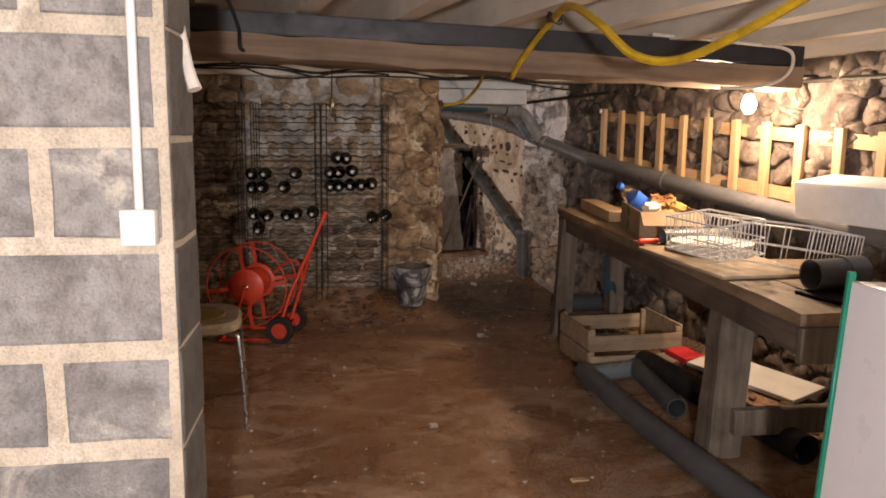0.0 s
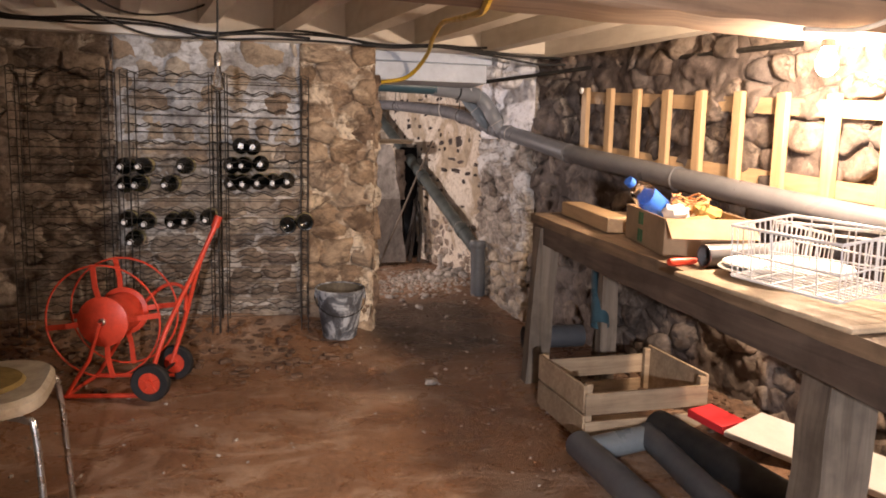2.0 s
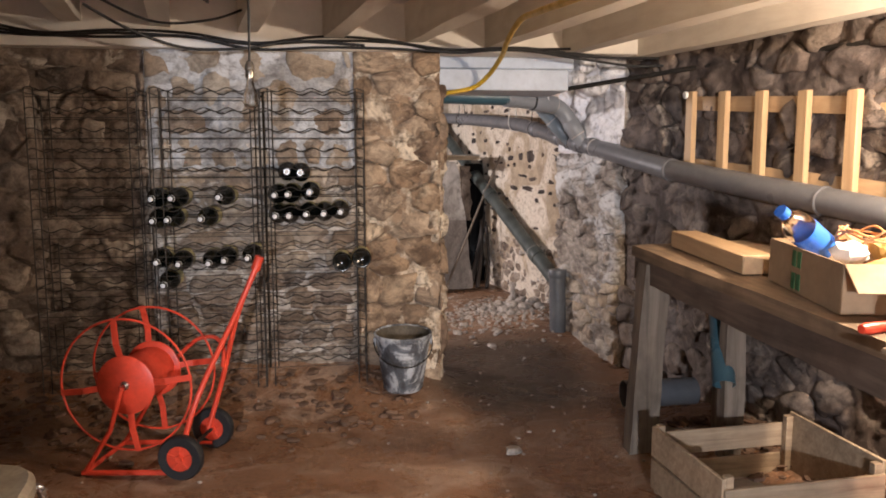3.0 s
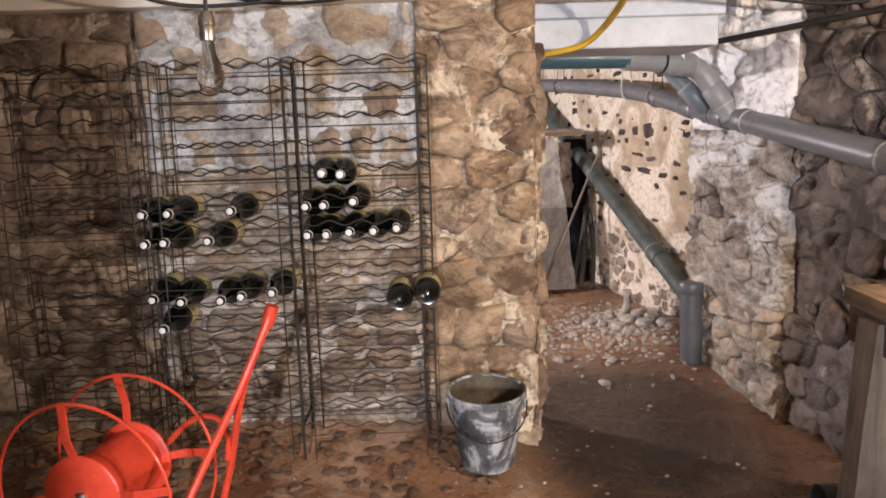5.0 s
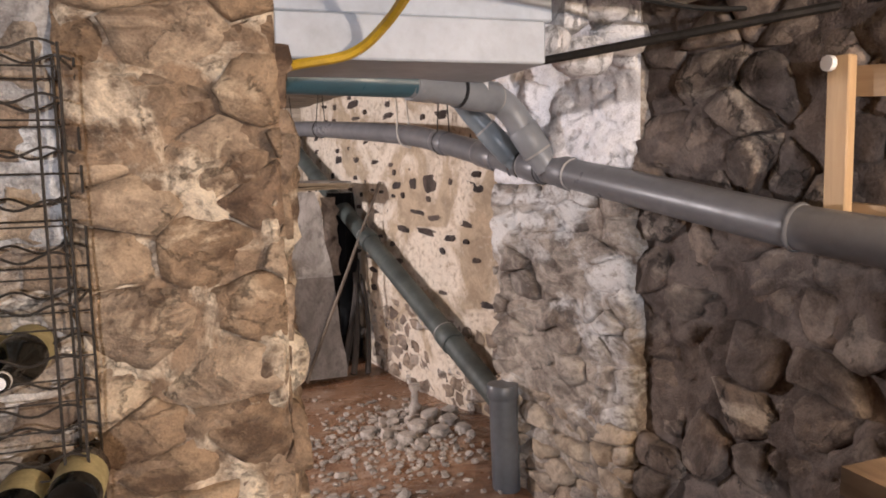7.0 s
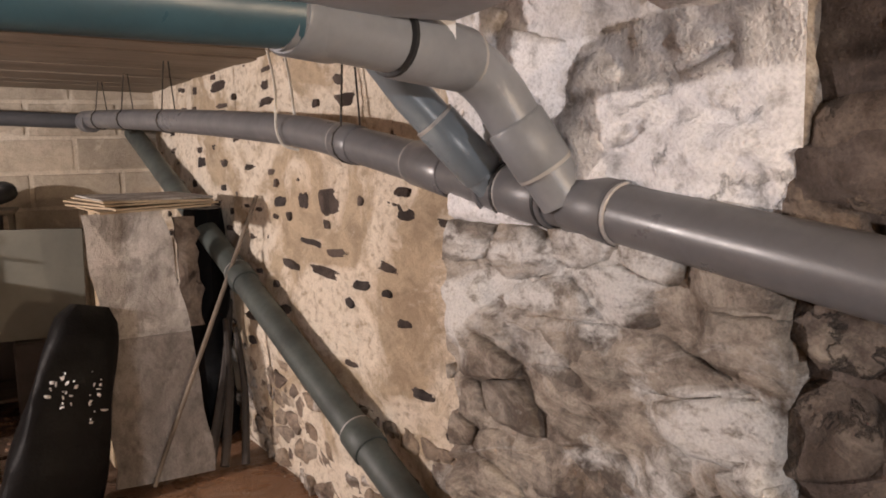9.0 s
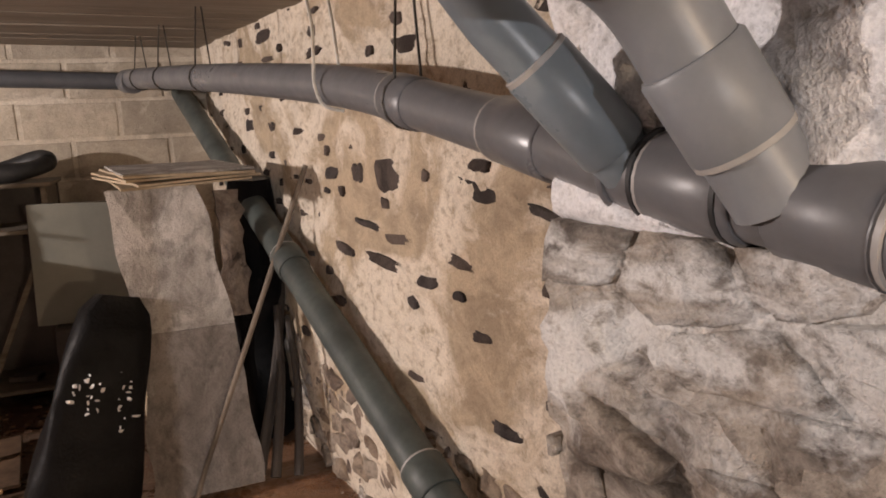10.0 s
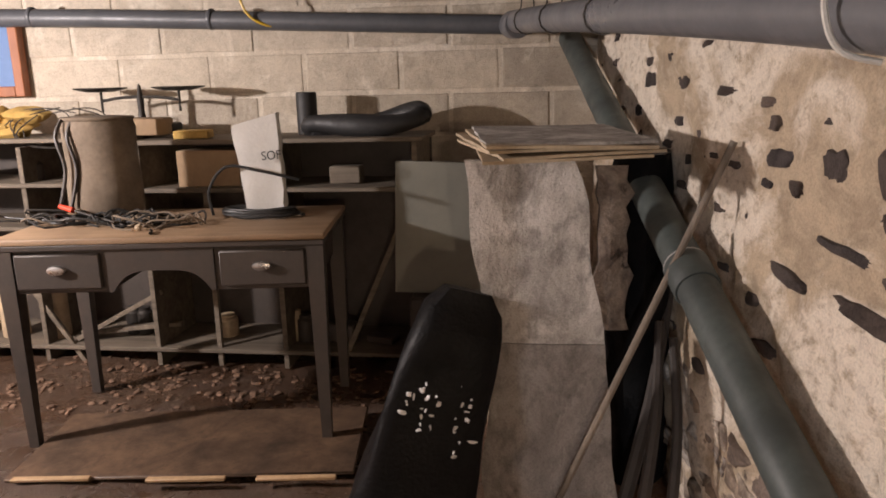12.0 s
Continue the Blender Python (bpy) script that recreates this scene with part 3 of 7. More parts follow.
def stone_face(parent, origin, u, n, length, z0, z1, cu, cz, material, seed, gap=0.008, depth=(0.012, 0.04), near=None, chaos=0.42, keep=1.0):
    """Stones of irregular outline on a wall's face, each a piece; those not near are joined."""
    rnd = random.Random(seed)
    u, n, origin = Vector(u).normalized(), Vector(n).normalized(), Vector(origin)
    rest_v, rest_f = [], []
    for poly in cells(length, z0, z1, cu, cz, rnd, chaos):
        mu = sum(q[0] for q in poly) / len(poly)
        mz = sum(q[1] for q in poly) / len(poly)
        if rnd.random() > keep:
            continue
        pts = []
        for q in range(len(poly)):
            p0, p1 = poly[q], poly[(q + 1) % len(poly)]
            ln = math.dist(p0, p1)
            if ln < 0.012:
                continue
            steps = max(2, int(ln / 0.028))
            for k in range(steps):
                f = (k + 0.12) / steps
                x, z = p0[0] + (p1[0] - p0[0]) * f, p0[1] + (p1[1] - p0[1]) * f
                d = max(math.dist((x, z), (mu, mz)), 0.01)
                g = gap * rnd.uniform(0.3, 1.7) * (1.6 if k == 0 else 1.0)
                pts.append((x - (x - mu) / d * g, z - (z - mz) / d * g))
        if len(pts) < 5:
            continue
        v, fc = face_stone(origin, u, n, pts, rnd.uniform(*depth), rnd)
        if near is None or near(mu, mz):
            me = bpy.data.meshes.new("stone")
            me.from_pydata(v, [], fc)
            me.shade_smooth()
            me.materials.append(material)
            ob = new("stone", me)
            ob.parent = parent
        else:
            o = len(rest_v)
            rest_v += v
            rest_f += [tuple(i + o for i in q) for q in fc]
    if rest_v:
        me = bpy.data.meshes.new("stones")
        me.from_pydata(rest_v, [], rest_f)
        me.shade_smooth()
        me.materials.append(material)
        ob = new("stonework", me)
        ob.parent = parent
        ob["kind"] = "stuff"


def slab_wall(name, corners, z0, z1, material, label, category="wall"):
    """A wall with thickness over a plan of four corners."""
    bm = bmesh.new()
    lo = [bm.verts.new((x, y, z0)) for x, y in corners]
    hi = [bm.verts.new((x, y, z1)) for x, y in corners]
    k = len(corners)
    bm.faces.new(lo[::-1])
    bm.faces.new(hi)
    for i in range(k):
        bm.faces.new((lo[i], lo[(i + 1) % k], hi[(i + 1) % k], hi[i]))
    return single(name, bm, material, Matrix(), label, category, kind="structure", smooth=False)


def block_face(parent, origin, u, n, length, z0, z1, material, seed, bw=0.5, bh=0.2, joint=0.018, depth=0.006, start=0.0, step=0.5):
    """Courses of concrete blocks, each a piece with eased edges."""
    rnd = random.Random(seed)
    u, n, o = Vector(u).normalized(), Vector(n).normalized(), Vector(origin)
    row = 0
    z = z0
    while z < z1 - 0.02:
        top = min(z + bh, z1)
        a = -start - (bw * step if row % 2 else 0)
        while a < length:
            u0, u1 = max(a, 0) + joint / 2, min(a + bw, length) - joint / 2
            if u1 - u0 > 0.03:
                jz = joint / 2
                d = depth * rnd.uniform(0.6, 1.3)
                e = 0.006
                verts, faces = [], []
                zb, zt = z + jz + rnd.uniform(-0.003, 0.003), top - jz + rnd.uniform(-0.003, 0.003)
                mid_u = (u0 + u1) / 2 + rnd.uniform(-0.05, 0.05)
                ring = [(u0, zb), (mid_u, zb + rnd.uniform(-0.004, 0.004)), (u1, zb), (u1, (zb + zt) / 2), (u1, zt), (mid_u, zt + rnd.uniform(-0.004, 0.004)), (u0, zt), (u0, (zb + zt) / 2)]
                cu, cz = (u0 + u1) / 2, (zb + zt) / 2
                for inset, out in ((0, -0.01), (0.001, d * 0.5), (e, d)):
                    for pu, pz in ring:
                        qu = pu + (inset if pu < cu else -inset) * (abs(pu - cu) > 0.06)
                        qz = pz + (inset if pz < cz else -inset) * (abs(pz - cz) > 0.03)
                        verts.append(o + u * (qu + rnd.uniform(-0.0015, 0.0015)) + n * out + Vector((0, 0, qz + rnd.uniform(-0.0015, 0.0015))))
                for r in range(2):
                    for i in range(8):
                        p, q = r * 8 + i, r * 8 + (i + 1) % 8
                        faces.append((p, q, q + 8, p + 8))
                faces.append(tuple(range(16, 24)))
                me = bpy.data.meshes.new("block")
                me.from_pydata(verts, [], faces)
                me.materials.append(material)
                ob = new("block", me)
                ob.parent = parent
            a += bw
        z = top
        row += 1


# ---- setting ----
def floor_height(x, y):
    h = 0.010 * math.sin(x * 2.3 + y * 1.1) + 0.008 * math.sin(x * 5.1 - y * 3.7) + 0.012 * noise.noise(Vector((x * 1.7, y * 1.7, 0)))
    h += 0.006 * noise.noise(Vector((x * 7, y * 7, 3)))
    h += 0.14 * math.exp(-((x - 1.28) ** 2 / 0.16 + (y - 6.95) ** 2 / 0.42))
    h += 0.10 * math.exp(-((x - 1.62) ** 2 / 0.05 + (y - 3.9) ** 2 / 1.2))
    h += 0.19 * math.exp(-((y - 5.78) / 0.26) ** 2) / (1 + math.exp((x - 0.36) * 14)) * (y < 6.1)
    return h - 0.008


def make_floor():
    bm = bmesh.new()
    nx, ny, x0, x1, y0, y1 = 130, 270, -3.4, 2.7, -2.6, 10.3
    grid = [[bm.verts.new((x0 + (x1 - x0) * i / nx, y0 + (y1 - y0) * j / ny, 0)) for i in range(nx + 1)] for j in range(ny + 1)]
    for r in grid:
        for v in r:
            v.co.z = floor_height(v.co.x, v.co.y)
    for j in range(ny):
        for i in range(nx):
            bm.faces.new((grid[j][i], grid[j][i + 1], grid[j + 1][i + 1], grid[j + 1][i]))
    single("floor", bm, M_EARTH, Matrix(), "uneven brown earth cellar floor with dust, darker patches, painted bench shadow and sheen", "floor", kind="structure")


make_floor()

WX = lambda y: 1.47 + 0.18 * (5.93 - y)  # face of the long side wall
w_bottles = slab_wall("wall_north", [(-3.4, 5.70), (0.44, 5.70), (0.44, 6.02), (-3.4, 6.02)], -0.1, 1.95, M_MORTAR, "rubble stone cellar wall with pale lime mortar")
w_side = slab_wall("wall_east", [(WX(-2.6), -2.6), (WX(5.93), 5.93), (WX(5.93) + 0.3, 6.0), (WX(-2.6) + 0.3, -2.6)], -0.1, 2.0, M_MORTAR_DARK, "sooty rubble stone cellar wall behind the bench")
w_white = slab_wall("wall_pier", [(1.43, 5.90), (1.31, 6.60), (1.75, 6.66), (1.8, 5.9)], -0.1, 2.0, M_STONE_WHITE, "limewashed stone pier beside the pipes")
w_rear = slab_wall("wall_rear_east", [(1.55, 6.55), (1.085, 9.99), (1.5, 10.0), (1.8, 6.55)], -0.1, 2.0, M_PLASTER, "cream plastered wall with dark stones showing")
w_block = slab_wall("wall_rear", [(-3.4, 9.95), (1.4, 9.95), (1.4, 10.2), (-3.4, 10.2)], -0.1, 2.0, M_BLOCK_MORTAR, "tan concrete block wall behind the shelves")
w_front = slab_wall("wall_entry", [(-3.4, 1.83), (-0.50, 1.83), (-0.50, 2.03), (-3.4, 2.03)], -0.1, 2.0, M_BLOCK_MORTAR, "grey concrete block wall with thick cream joints")
w_pillar = slab_wall("wall_pillar", [(-1.35, 2.90), (-0.70, 2.90), (-0.715, 3.09), (-0.84, 3.60), (-1.35, 3.60)], -0.1, 1.47, M_MORTAR_GRIMY_SHADED, "dark concrete block pillar under the beam")
slab_wall("wall_west", [(-3.6, -2.6), (-3.4, -2.6), (-3.4, 10.2), (-3.6, 10.2)], -0.1, 2.0, M_MORTAR_DARK, "dark stone cellar side wall")
slab_wall("wall_south", [(-3.6, -2.8), (3.3, -2.8), (3.3, -2.6), (-3.6, -2.6)], -0.1, 2.0, M_BLOCK_MORTAR, "plain end wall of the cellar")

# ceiling over the front room: boards on joists, sinking a little to the east
CEIL = lambda x: 1.80 - 0.04 * x


def sheet(name, corners, zfun, thick, material, label):
    bm = bmesh.new()
    lo = [bm.verts.new((x, y, zfun(x))) for x, y in corners]
    hi = [bm.verts.new((x, y, zfun(x) + thick)) for x, y in corners]
    k = len(corners)
    bm.faces.new(lo[::-1])
    bm.faces.new(hi)
    for i in range(k):
        bm.faces.new((lo[i], lo[(i + 1) % k], hi[(i + 1) % k], hi[i]))
    return single(name, bm, material, Matrix(), label, "ceiling", kind="structure", smooth=False)


sheet("ceiling", [(-3.6, -2.8), (3.3, -2.8), (3.3, 6.3), (-3.6, 6.3)], CEIL, 0.06, M_CEIL, "whitewashed board ceiling between the joists")


def make_rear_ceiling():
    bm = bmesh.new()
    rnd = random.Random(71)
    y = 6.30
    while y < 10.2:
        w = rnd.uniform(0.14, 0.21)
        drop = rnd.uniform(0.0, 0.012)
        y1 = min(y + w, 10.2)
        vs = [[bm.verts.new((x, q, 1.70 - 0.03 * x - drop + up)) for x, q in ((-3.6, y + 0.003), (3.3, y + 0.003), (3.3, y1 - 0.003), (-3.6, y1 - 0.003))] for up in (0.0, 0.03)]
        bm.faces.new(vs[0][::-1])
        bm.faces.new(vs[1])
        for k in range(4):
            bm.faces.new((vs[0][k], vs[0][(k + 1) % 4], vs[1][(k + 1) % 4], vs[1][k]))
        y = y1
    box(bm, -3.6, 3.3, 6.3, 10.2, 1.82, 1.86, 0)
    return single("ceiling_rear", bm, M_REAR_CEIL, Matrix(), "bare brown board ceiling of the back room", "ceiling", kind="structure", smooth=False)


make_rear_ceiling()


def make_joist(x_far):
    """A joist that runs along the side wall; x_far: where it meets the bottle wall."""
    d = Vector((0.2, -1, 0)).normalized()
    bm = bmesh.new()
    length, w = 8.3, 0.085
    rnd = random.Random(int(x_far * 100) + 900)
    rings = []
    nseg = 26
    for i in range(nseg + 1):
        s = length * i / nseg
        side = Vector((d.y, -d.x, 0)) * -1
        x = d.x * s
        z0 = 1.635 - 0.045 * (x_far + x)
        j = lambda: rnd.uniform(-0.004, 0.004)
        c = d * s
        rings.append([bm.verts.new(c + side * (k * w / 2 + j()) + Vector((0, 0, z + j()))) for k, z in ((-1, z0), (1, z0), (1, z0 + 0.19), (-1, z0 + 0.19))])
    for a, b in zip(rings, rings[1:]):
        for k in range(4):
            bm.faces.new((a[k], a[(k + 1) % 4], b[(k + 1) % 4], b[k]))
    bm.faces.new(rings[0])
    bm.faces.new(rings[-1][::-1])
    single("ceiling_joist", bm, M_JOIST, Matrix.Translation((x_far, 5.72, 0)), "whitewashed rough timber ceiling joist", "joist", "ceiling joists", smooth=False)


for k in range(-5, 5):
    make_joist(-0.06 + 0.365 * k)


def make_beam():
    """The steel beam with its timber underneath, on the pillar."""
    b = thing("ceiling_beam", pose(0, 3.48, 0, 0, 1.8, 0), "dark tarred steel beam on a rough brown timber", "beam")
    bm = bmesh.new()
    for x0, x1, y0, y1, z0, z1 in ((-1.3, 1.62, -0.05, 0.05, 1.615, 1.627), (-1.3, 1.62, -0.05, 0.05, 1.545, 1.557), (-1.3, 1.62, -0.012, 0.012, 1.557, 1.615)):
        box(bm, x0, x1, y0, y1, z0, z1, 0.002)
    box(bm, -1.3, 1.62, -0.052, -0.046, 1.55, 1.622, 0.001)
    part("steel_beam", bm, M_STEEL, b, "black tarred steel beam")
    bm = bmesh.new()
    rnd = random.Random(5)
    rings = []
    for i in range(25):
        x = -1.3 + 2.92 * i / 24
        j = lambda: rnd.uniform(-0.006, 0.006)
        rings.append([bm.verts.new((x, y + j(), z + j())) for y, z in ((-0.05, 1.455), (0.15, 1.455), (0.16, 1.465), (0.16, 1.54), (-0.06, 1.543), (-0.06, 1.465))])
    for p, q in zip(rings, rings[1:]):
        for k in range(6):
            bm.faces.new((p[k], p[(k + 1) % 6], q[(k + 1) % 6], q[k]))
    bm.faces.new(rings[0])
    bm.faces.new(rings[-1][::-1])
    part("timber", bm, M_BEAM, b, "rough brown timber")
    return b


make_beam()
bm = bmesh.new()
box(bm, 0.46, 1.10, 5.80, 6.18, 1.43, 1.532, 0.005)
box(bm, 0.46, 1.14, 5.84, 6.18, 1.538, 1.62, 0.005)
single("lintel", bm, M_LINTEL, Matrix(), "white painted lintel over the opening", "lintel", kind="structure")
bm = boxm(-3.3, 1.9, 5.62, 5.78, 1.585, 1.80, 0.004)
single("wall_plate", bm, M_CEIL, Matrix(), "whitewashed wall plate board above the stone wall", "trim", kind="structure")


# ---- pipes, cables and fittings ----
def ring_at(root, base, place, d, r, material):
    c0, d = Vector(place) - base, Vector(d).normalized()
    part("ring", tube(bmesh.new(), [c0 - d * 0.004, c0 - d * 0.003, c0 + d * 0.003, c0 + d * 0.004], [r - 0.002, r, r, r - 0.002], 22), material, root, "pale dusty joint ring")


def make_pipe_run(name, label, pts, r, material, collars=(), smooth=0, collar_material=None, segs=22):
    """A pipe through points with collars at (place, direction, length, radius)."""
    p = curve(pts, smooth) if smooth else [Vector(q) for q in pts]
    base = p[0]
    root = thing(name, Matrix.Translation(base), label, "pipe")
    part("pipe", tube(bmesh.new(), [q - base for q in p], r, segs), material, root)
    for place, d, length, rr in collars:
        c, d = Vector(place) - base, Vector(d).normalized()
        bm = tube(bmesh.new(), [c - d * length / 2, c - d * (length / 2 - 0.004), c + d * (length / 2 - 0.004), c + d * length / 2], [rr - 0.003, rr, rr, rr - 0.003], segs)
        part("collar", bm, collar_material or material, root, "pipe collar")
        if length > 0.07:
            ring_at(root, base, place + d * length / 2 if isinstance(place, Vector) else Vector(place) + d * length / 2, d, rr - 0.001, M_PVC_PALE)
    return root


P0, P1 = Vector((1.36, 6.26, 1.172)), Vector((1.44, 5.35, 1.05))
P2, P3 = Vector((1.71, 3.96, 0.90)), Vector((2.02, 2.2, 0.74))
dmain = (P1 - P0).normalized()
make_pipe_run("waste_pipe", "thick grey plastic waste pipe along the stone wall", [P0, P1, P2, P3], 0.047, M_PVC,
              [(P0 + dmain * 0.05, dmain, 0.11, 0.0515), (P0 + dmain * 0.10, dmain, 0.006, 0.0525), (P1, P2 - P1, 0.012, 0.052), (P1 + (P2 - P1) * 0.6, P2 - P1, 0.012, 0.052)])
J = Vector((1.33, 6.47, 1.195))
make_pipe_run("rear_pipe", "long grey plastic pipe bending along the rear wall", [P0, (1.345, 6.36, 1.182), J, (1.315, 6.76, 1.238), (1.275, 7.1, 1.292), (1.22, 7.42, 1.338), (1.08, 8.1, 1.398), (0.90, 9.0, 1.46), (0.72, 9.72, 1.50)], 0.046, M_PVC,
              [((1.345, 6.36, 1.182), J - P0, 0.12, 0.0515), (J, (-0.03, 1, 0.13), 0.010, 0.0525), ((1.320, 6.70, 1.228), (-0.05, 1, 0.15), 0.16, 0.051), ((1.275, 7.1, 1.292), (-0.13, 1, 0.16), 0.10, 0.050), ((0.735, 9.66, 1.485), (-0.25, 1, 0.06), 0.12, 0.055)], smooth=6)
make_pipe_run("upper_pipe", "blue-grey plastic pipe with a double elbow", [(-0.55, 6.14, 1.455), (0.88, 6.17, 1.425)], 0.042, M_PVC_BLUE)
make_pipe_run("elbow_pipe", "grey plastic elbow joining two waste pipes", [(0.86, 6.17, 1.425), (1.05, 6.24, 1.408), (1.16, 6.285, 1.395), (1.225, 6.30, 1.36), (1.275, 6.29, 1.285), (1.34, 6.265, 1.18)], 0.044, M_PVC_LIGHT,
              [((1.10, 6.26, 1.402), (0.24, 0.10, -0.02), 0.15, 0.049), ((0.90, 6.19, 1.422), (0.24, 0.13, -0.01), 0.08, 0.048), ((1.285, 6.286, 1.268), (0.062, -0.02, -0.10), 0.09, 0.049)], smooth=7)
make_pipe_run("branch_pipe", "grey plastic branch rising behind the elbow", [(1.315, 6.455, 1.20), (1.235, 6.475, 1.29), (1.175, 6.495, 1.36), (1.04, 6.55, 1.56)], 0.036, M_PVC_SLATE, [((1.255, 6.47, 1.268), (-0.08, 0.02, 0.09), 0.13, 0.041)])
for root_at, d, r in ((Vector((1.352, 6.315, 1.178)), J - P0, 0.0535), (Vector((1.337, 6.425, 1.19)), J - P0, 0.0535), (Vector((1.03, 6.232, 1.411)), Vector((0.24, 0.09, -0.02)), 0.0505)):
    d = d.normalized()
    seal = tube(bmesh.new(), [root_at - d * 0.005, root_at - d * 0.003, root_at + d * 0.003, root_at + d * 0.005], [r - 0.003, r, r, r - 0.003], 24)
    single("pipe_seal", seal, M_RUBBER, Matrix(), "black rubber seal ring at a pipe joint", "seal", "pipe seals")
lab = boxm(-0.02, 0.02, -0.0015, 0.0015, -0.022, 0.022, 0.0005)
single("pipe_sticker", lab, M_CAP_WHITE, look((1.10, 6.222, 1.432), (0.6, 5.2, 1.4)) @ pose(0, 0, 0.005, 90), "small white maker's sticker on the grey pipe", "sticker")
make_pipe_run("back_wall_pipe", "grey plastic pipe clipped along the block wall", [(0.74, 9.74, 1.49), (-1.2, 9.80, 1.585), (-3.3, 9.80, 1.66)], 0.04, M_PVC_DARK, [((-0.62, 9.78, 1.56), (-1, 0.03, 0.05), 0.02, 0.046), ((-1.5, 9.8, 1.6), (-1, 0, 0.04), 0.02, 0.046)])
G0, G1 = Vector((1.435, 6.70, 0.18)), Vector((0.958, 10.04, 1.47))
make_pipe_run("green_pipe", "dusty green plastic drain pipe sloping to the floor", [G0, G1], 0.05, M_PVC_GREEN,
              [(G0.lerp(G1, 0.18), G1 - G0, 0.10, 0.057), (G0.lerp(G1, 0.473), G1 - G0, 0.10, 0.057)])
make_pipe_run("drain_stub", "grey upright drain stub standing in the floor", [(1.262, 6.455, -0.03), (1.255, 6.465, 0.43)], 0.049, M_PVC_DARK, [((1.255, 6.465, 0.415), (0, 0.02, 1), 0.05, 0.055)])
bm = bmesh.new()
for q0, q1 in (((1.10, 5.90, 1.445), (1.56, 5.36, 1.50)), ((1.56, 5.36, 1.50), (1.95, 3.0, 1.44))):
    tube(bm, [q0, q1], 0.011, 8)
single("conduit", bm, M_IRON, Matrix(), "thin dark iron conduit along the stone wall", "conduit")


def make_cable(label, pts, r, material, category="cable", name="cable", steps=8):
    return single(name, tube(bmesh.new(), curve(pts, steps), r, 7), material, Matrix(), label, category)


rnd = random.Random(3)
for k in range(3):
    pts = []
    for i in range(15):
        x = -2.4 + i * 0.29
        pts.append((x, 5.595 - 0.018 * k + rnd.uniform(-0.01, 0.01), 1.625 - 0.030 * x - 0.014 * k + rnd.uniform(-0.014, 0.014) - (0.02 * (i % 3 == 1))))
    make_cable("black cable strung along the top of the stone wall", pts, 0.006, M_CABLE)
make_cable("black cable looping below the joists", [(-0.95, 5.2, 1.68), (-0.80, 5.3, 1.60), (-0.62, 5.42, 1.555), (-0.4, 5.5, 1.57), (-0.2, 5.56, 1.61), (0.1, 5.57, 1.60)], 0.006, M_CABLE)
make_cable("black cable looping below the joists", [(-0.85, 4.6, 1.66), (-0.7, 5.1, 1.61), (-0.5, 5.2, 1.63), (-0.36, 5.3, 1.70)], 0.005, M_CABLE)
make_cable("black cable tied under the beam", [(-0.62, 3.40, 1.68), (-0.585, 3.40, 1.58), (-0.57, 3.42, 1.50), (-0.50, 4.0, 1.62), (-0.45, 4.9, 1.64)], 0.007, M_CABLE)
make_cable("black cable drooping to the side wall", [(0.9, 5.58, 1.595), (1.15, 5.5, 1.60), (1.32, 5.35, 1.64), (1.45, 5.2, 1.66)], 0.006, M_CABLE)
make_cable("white cable round the end of the beam", [(1.30, 3.40, 1.40), (1.45, 3.40, 1.405), (1.55, 3.38, 1.44), (1.585, 3.37, 1.50), (1.56, 3.38, 1.555), (1.4, 3.40, 1.575), (1.0, 3.40, 1.60)], 0.007, M_WHITE_CABLE)
make_cable("yellow hose hanging below the ceiling", [(0.90, 1.75, 1.62), (0.78, 1.95, 1.52), (0.70, 2.15, 1.44), (0.63, 2.35, 1.39), (0.55, 2.45, 1.41), (0.49, 2.55, 1.50), (0.48, 2.8, 1.59), (0.50, 3.05, 1.595)], 0.012, M_YELLOW, "hose", "hose", 10)
make_cable("yellow hose hung over the beam", [(0.51, 3.08, 1.595), (0.49, 3.22, 1.55), (0.455, 3.39, 1.46), (0.46, 3.48, 1.435), (0.52, 3.8, 1.46), (0.62, 4.6, 1.57), (0.64, 4.9, 1.60), (0.66, 5.2, 1.57), (0.70, 5.5, 1.55), (0.68, 5.70, 1.49), (0.62, 5.78, 1.44), (0.50, 5.79, 1.415), (0.40, 5.9, 1.40)], 0.011, M_YELLOW, "hose", "hose", 10)
bm = bmesh.new()
for k in range(5):
    c = curve([(0.51 + 0.03 * math.cos(a + k), 3.07 + 0.03 * math.sin(a * 1.3 + k), 1.605 + 0.025 * math.sin(a + 2 * k)) for a in (0, 1.2, 2.4, 3.6, 4.8, 6.0)], 5)
    tube(bm, c, 0.003, 6)
single("wire_tangle", bm, M_WIRE, Matrix(), "tangle of thin wire tying the hose to a joist", "wire")
make_cable("white string hanging round the pipe", [(1.15, 7.46, 1.62), (1.17, 7.44, 1.48), (1.165, 7.42, 1.40), (1.162, 7.41, 1.34), (1.178, 7.40, 1.297), (1.22, 7.39, 1.282)], 0.004, M_WHITE_CABLE, "string", "string")
make_cable("white string hanging round the pipe", [(1.21, 7.50, 1.62), (1.22, 7.46, 1.50), (1.225, 7.44, 1.385)], 0.004, M_WHITE_CABLE, "string", "string")


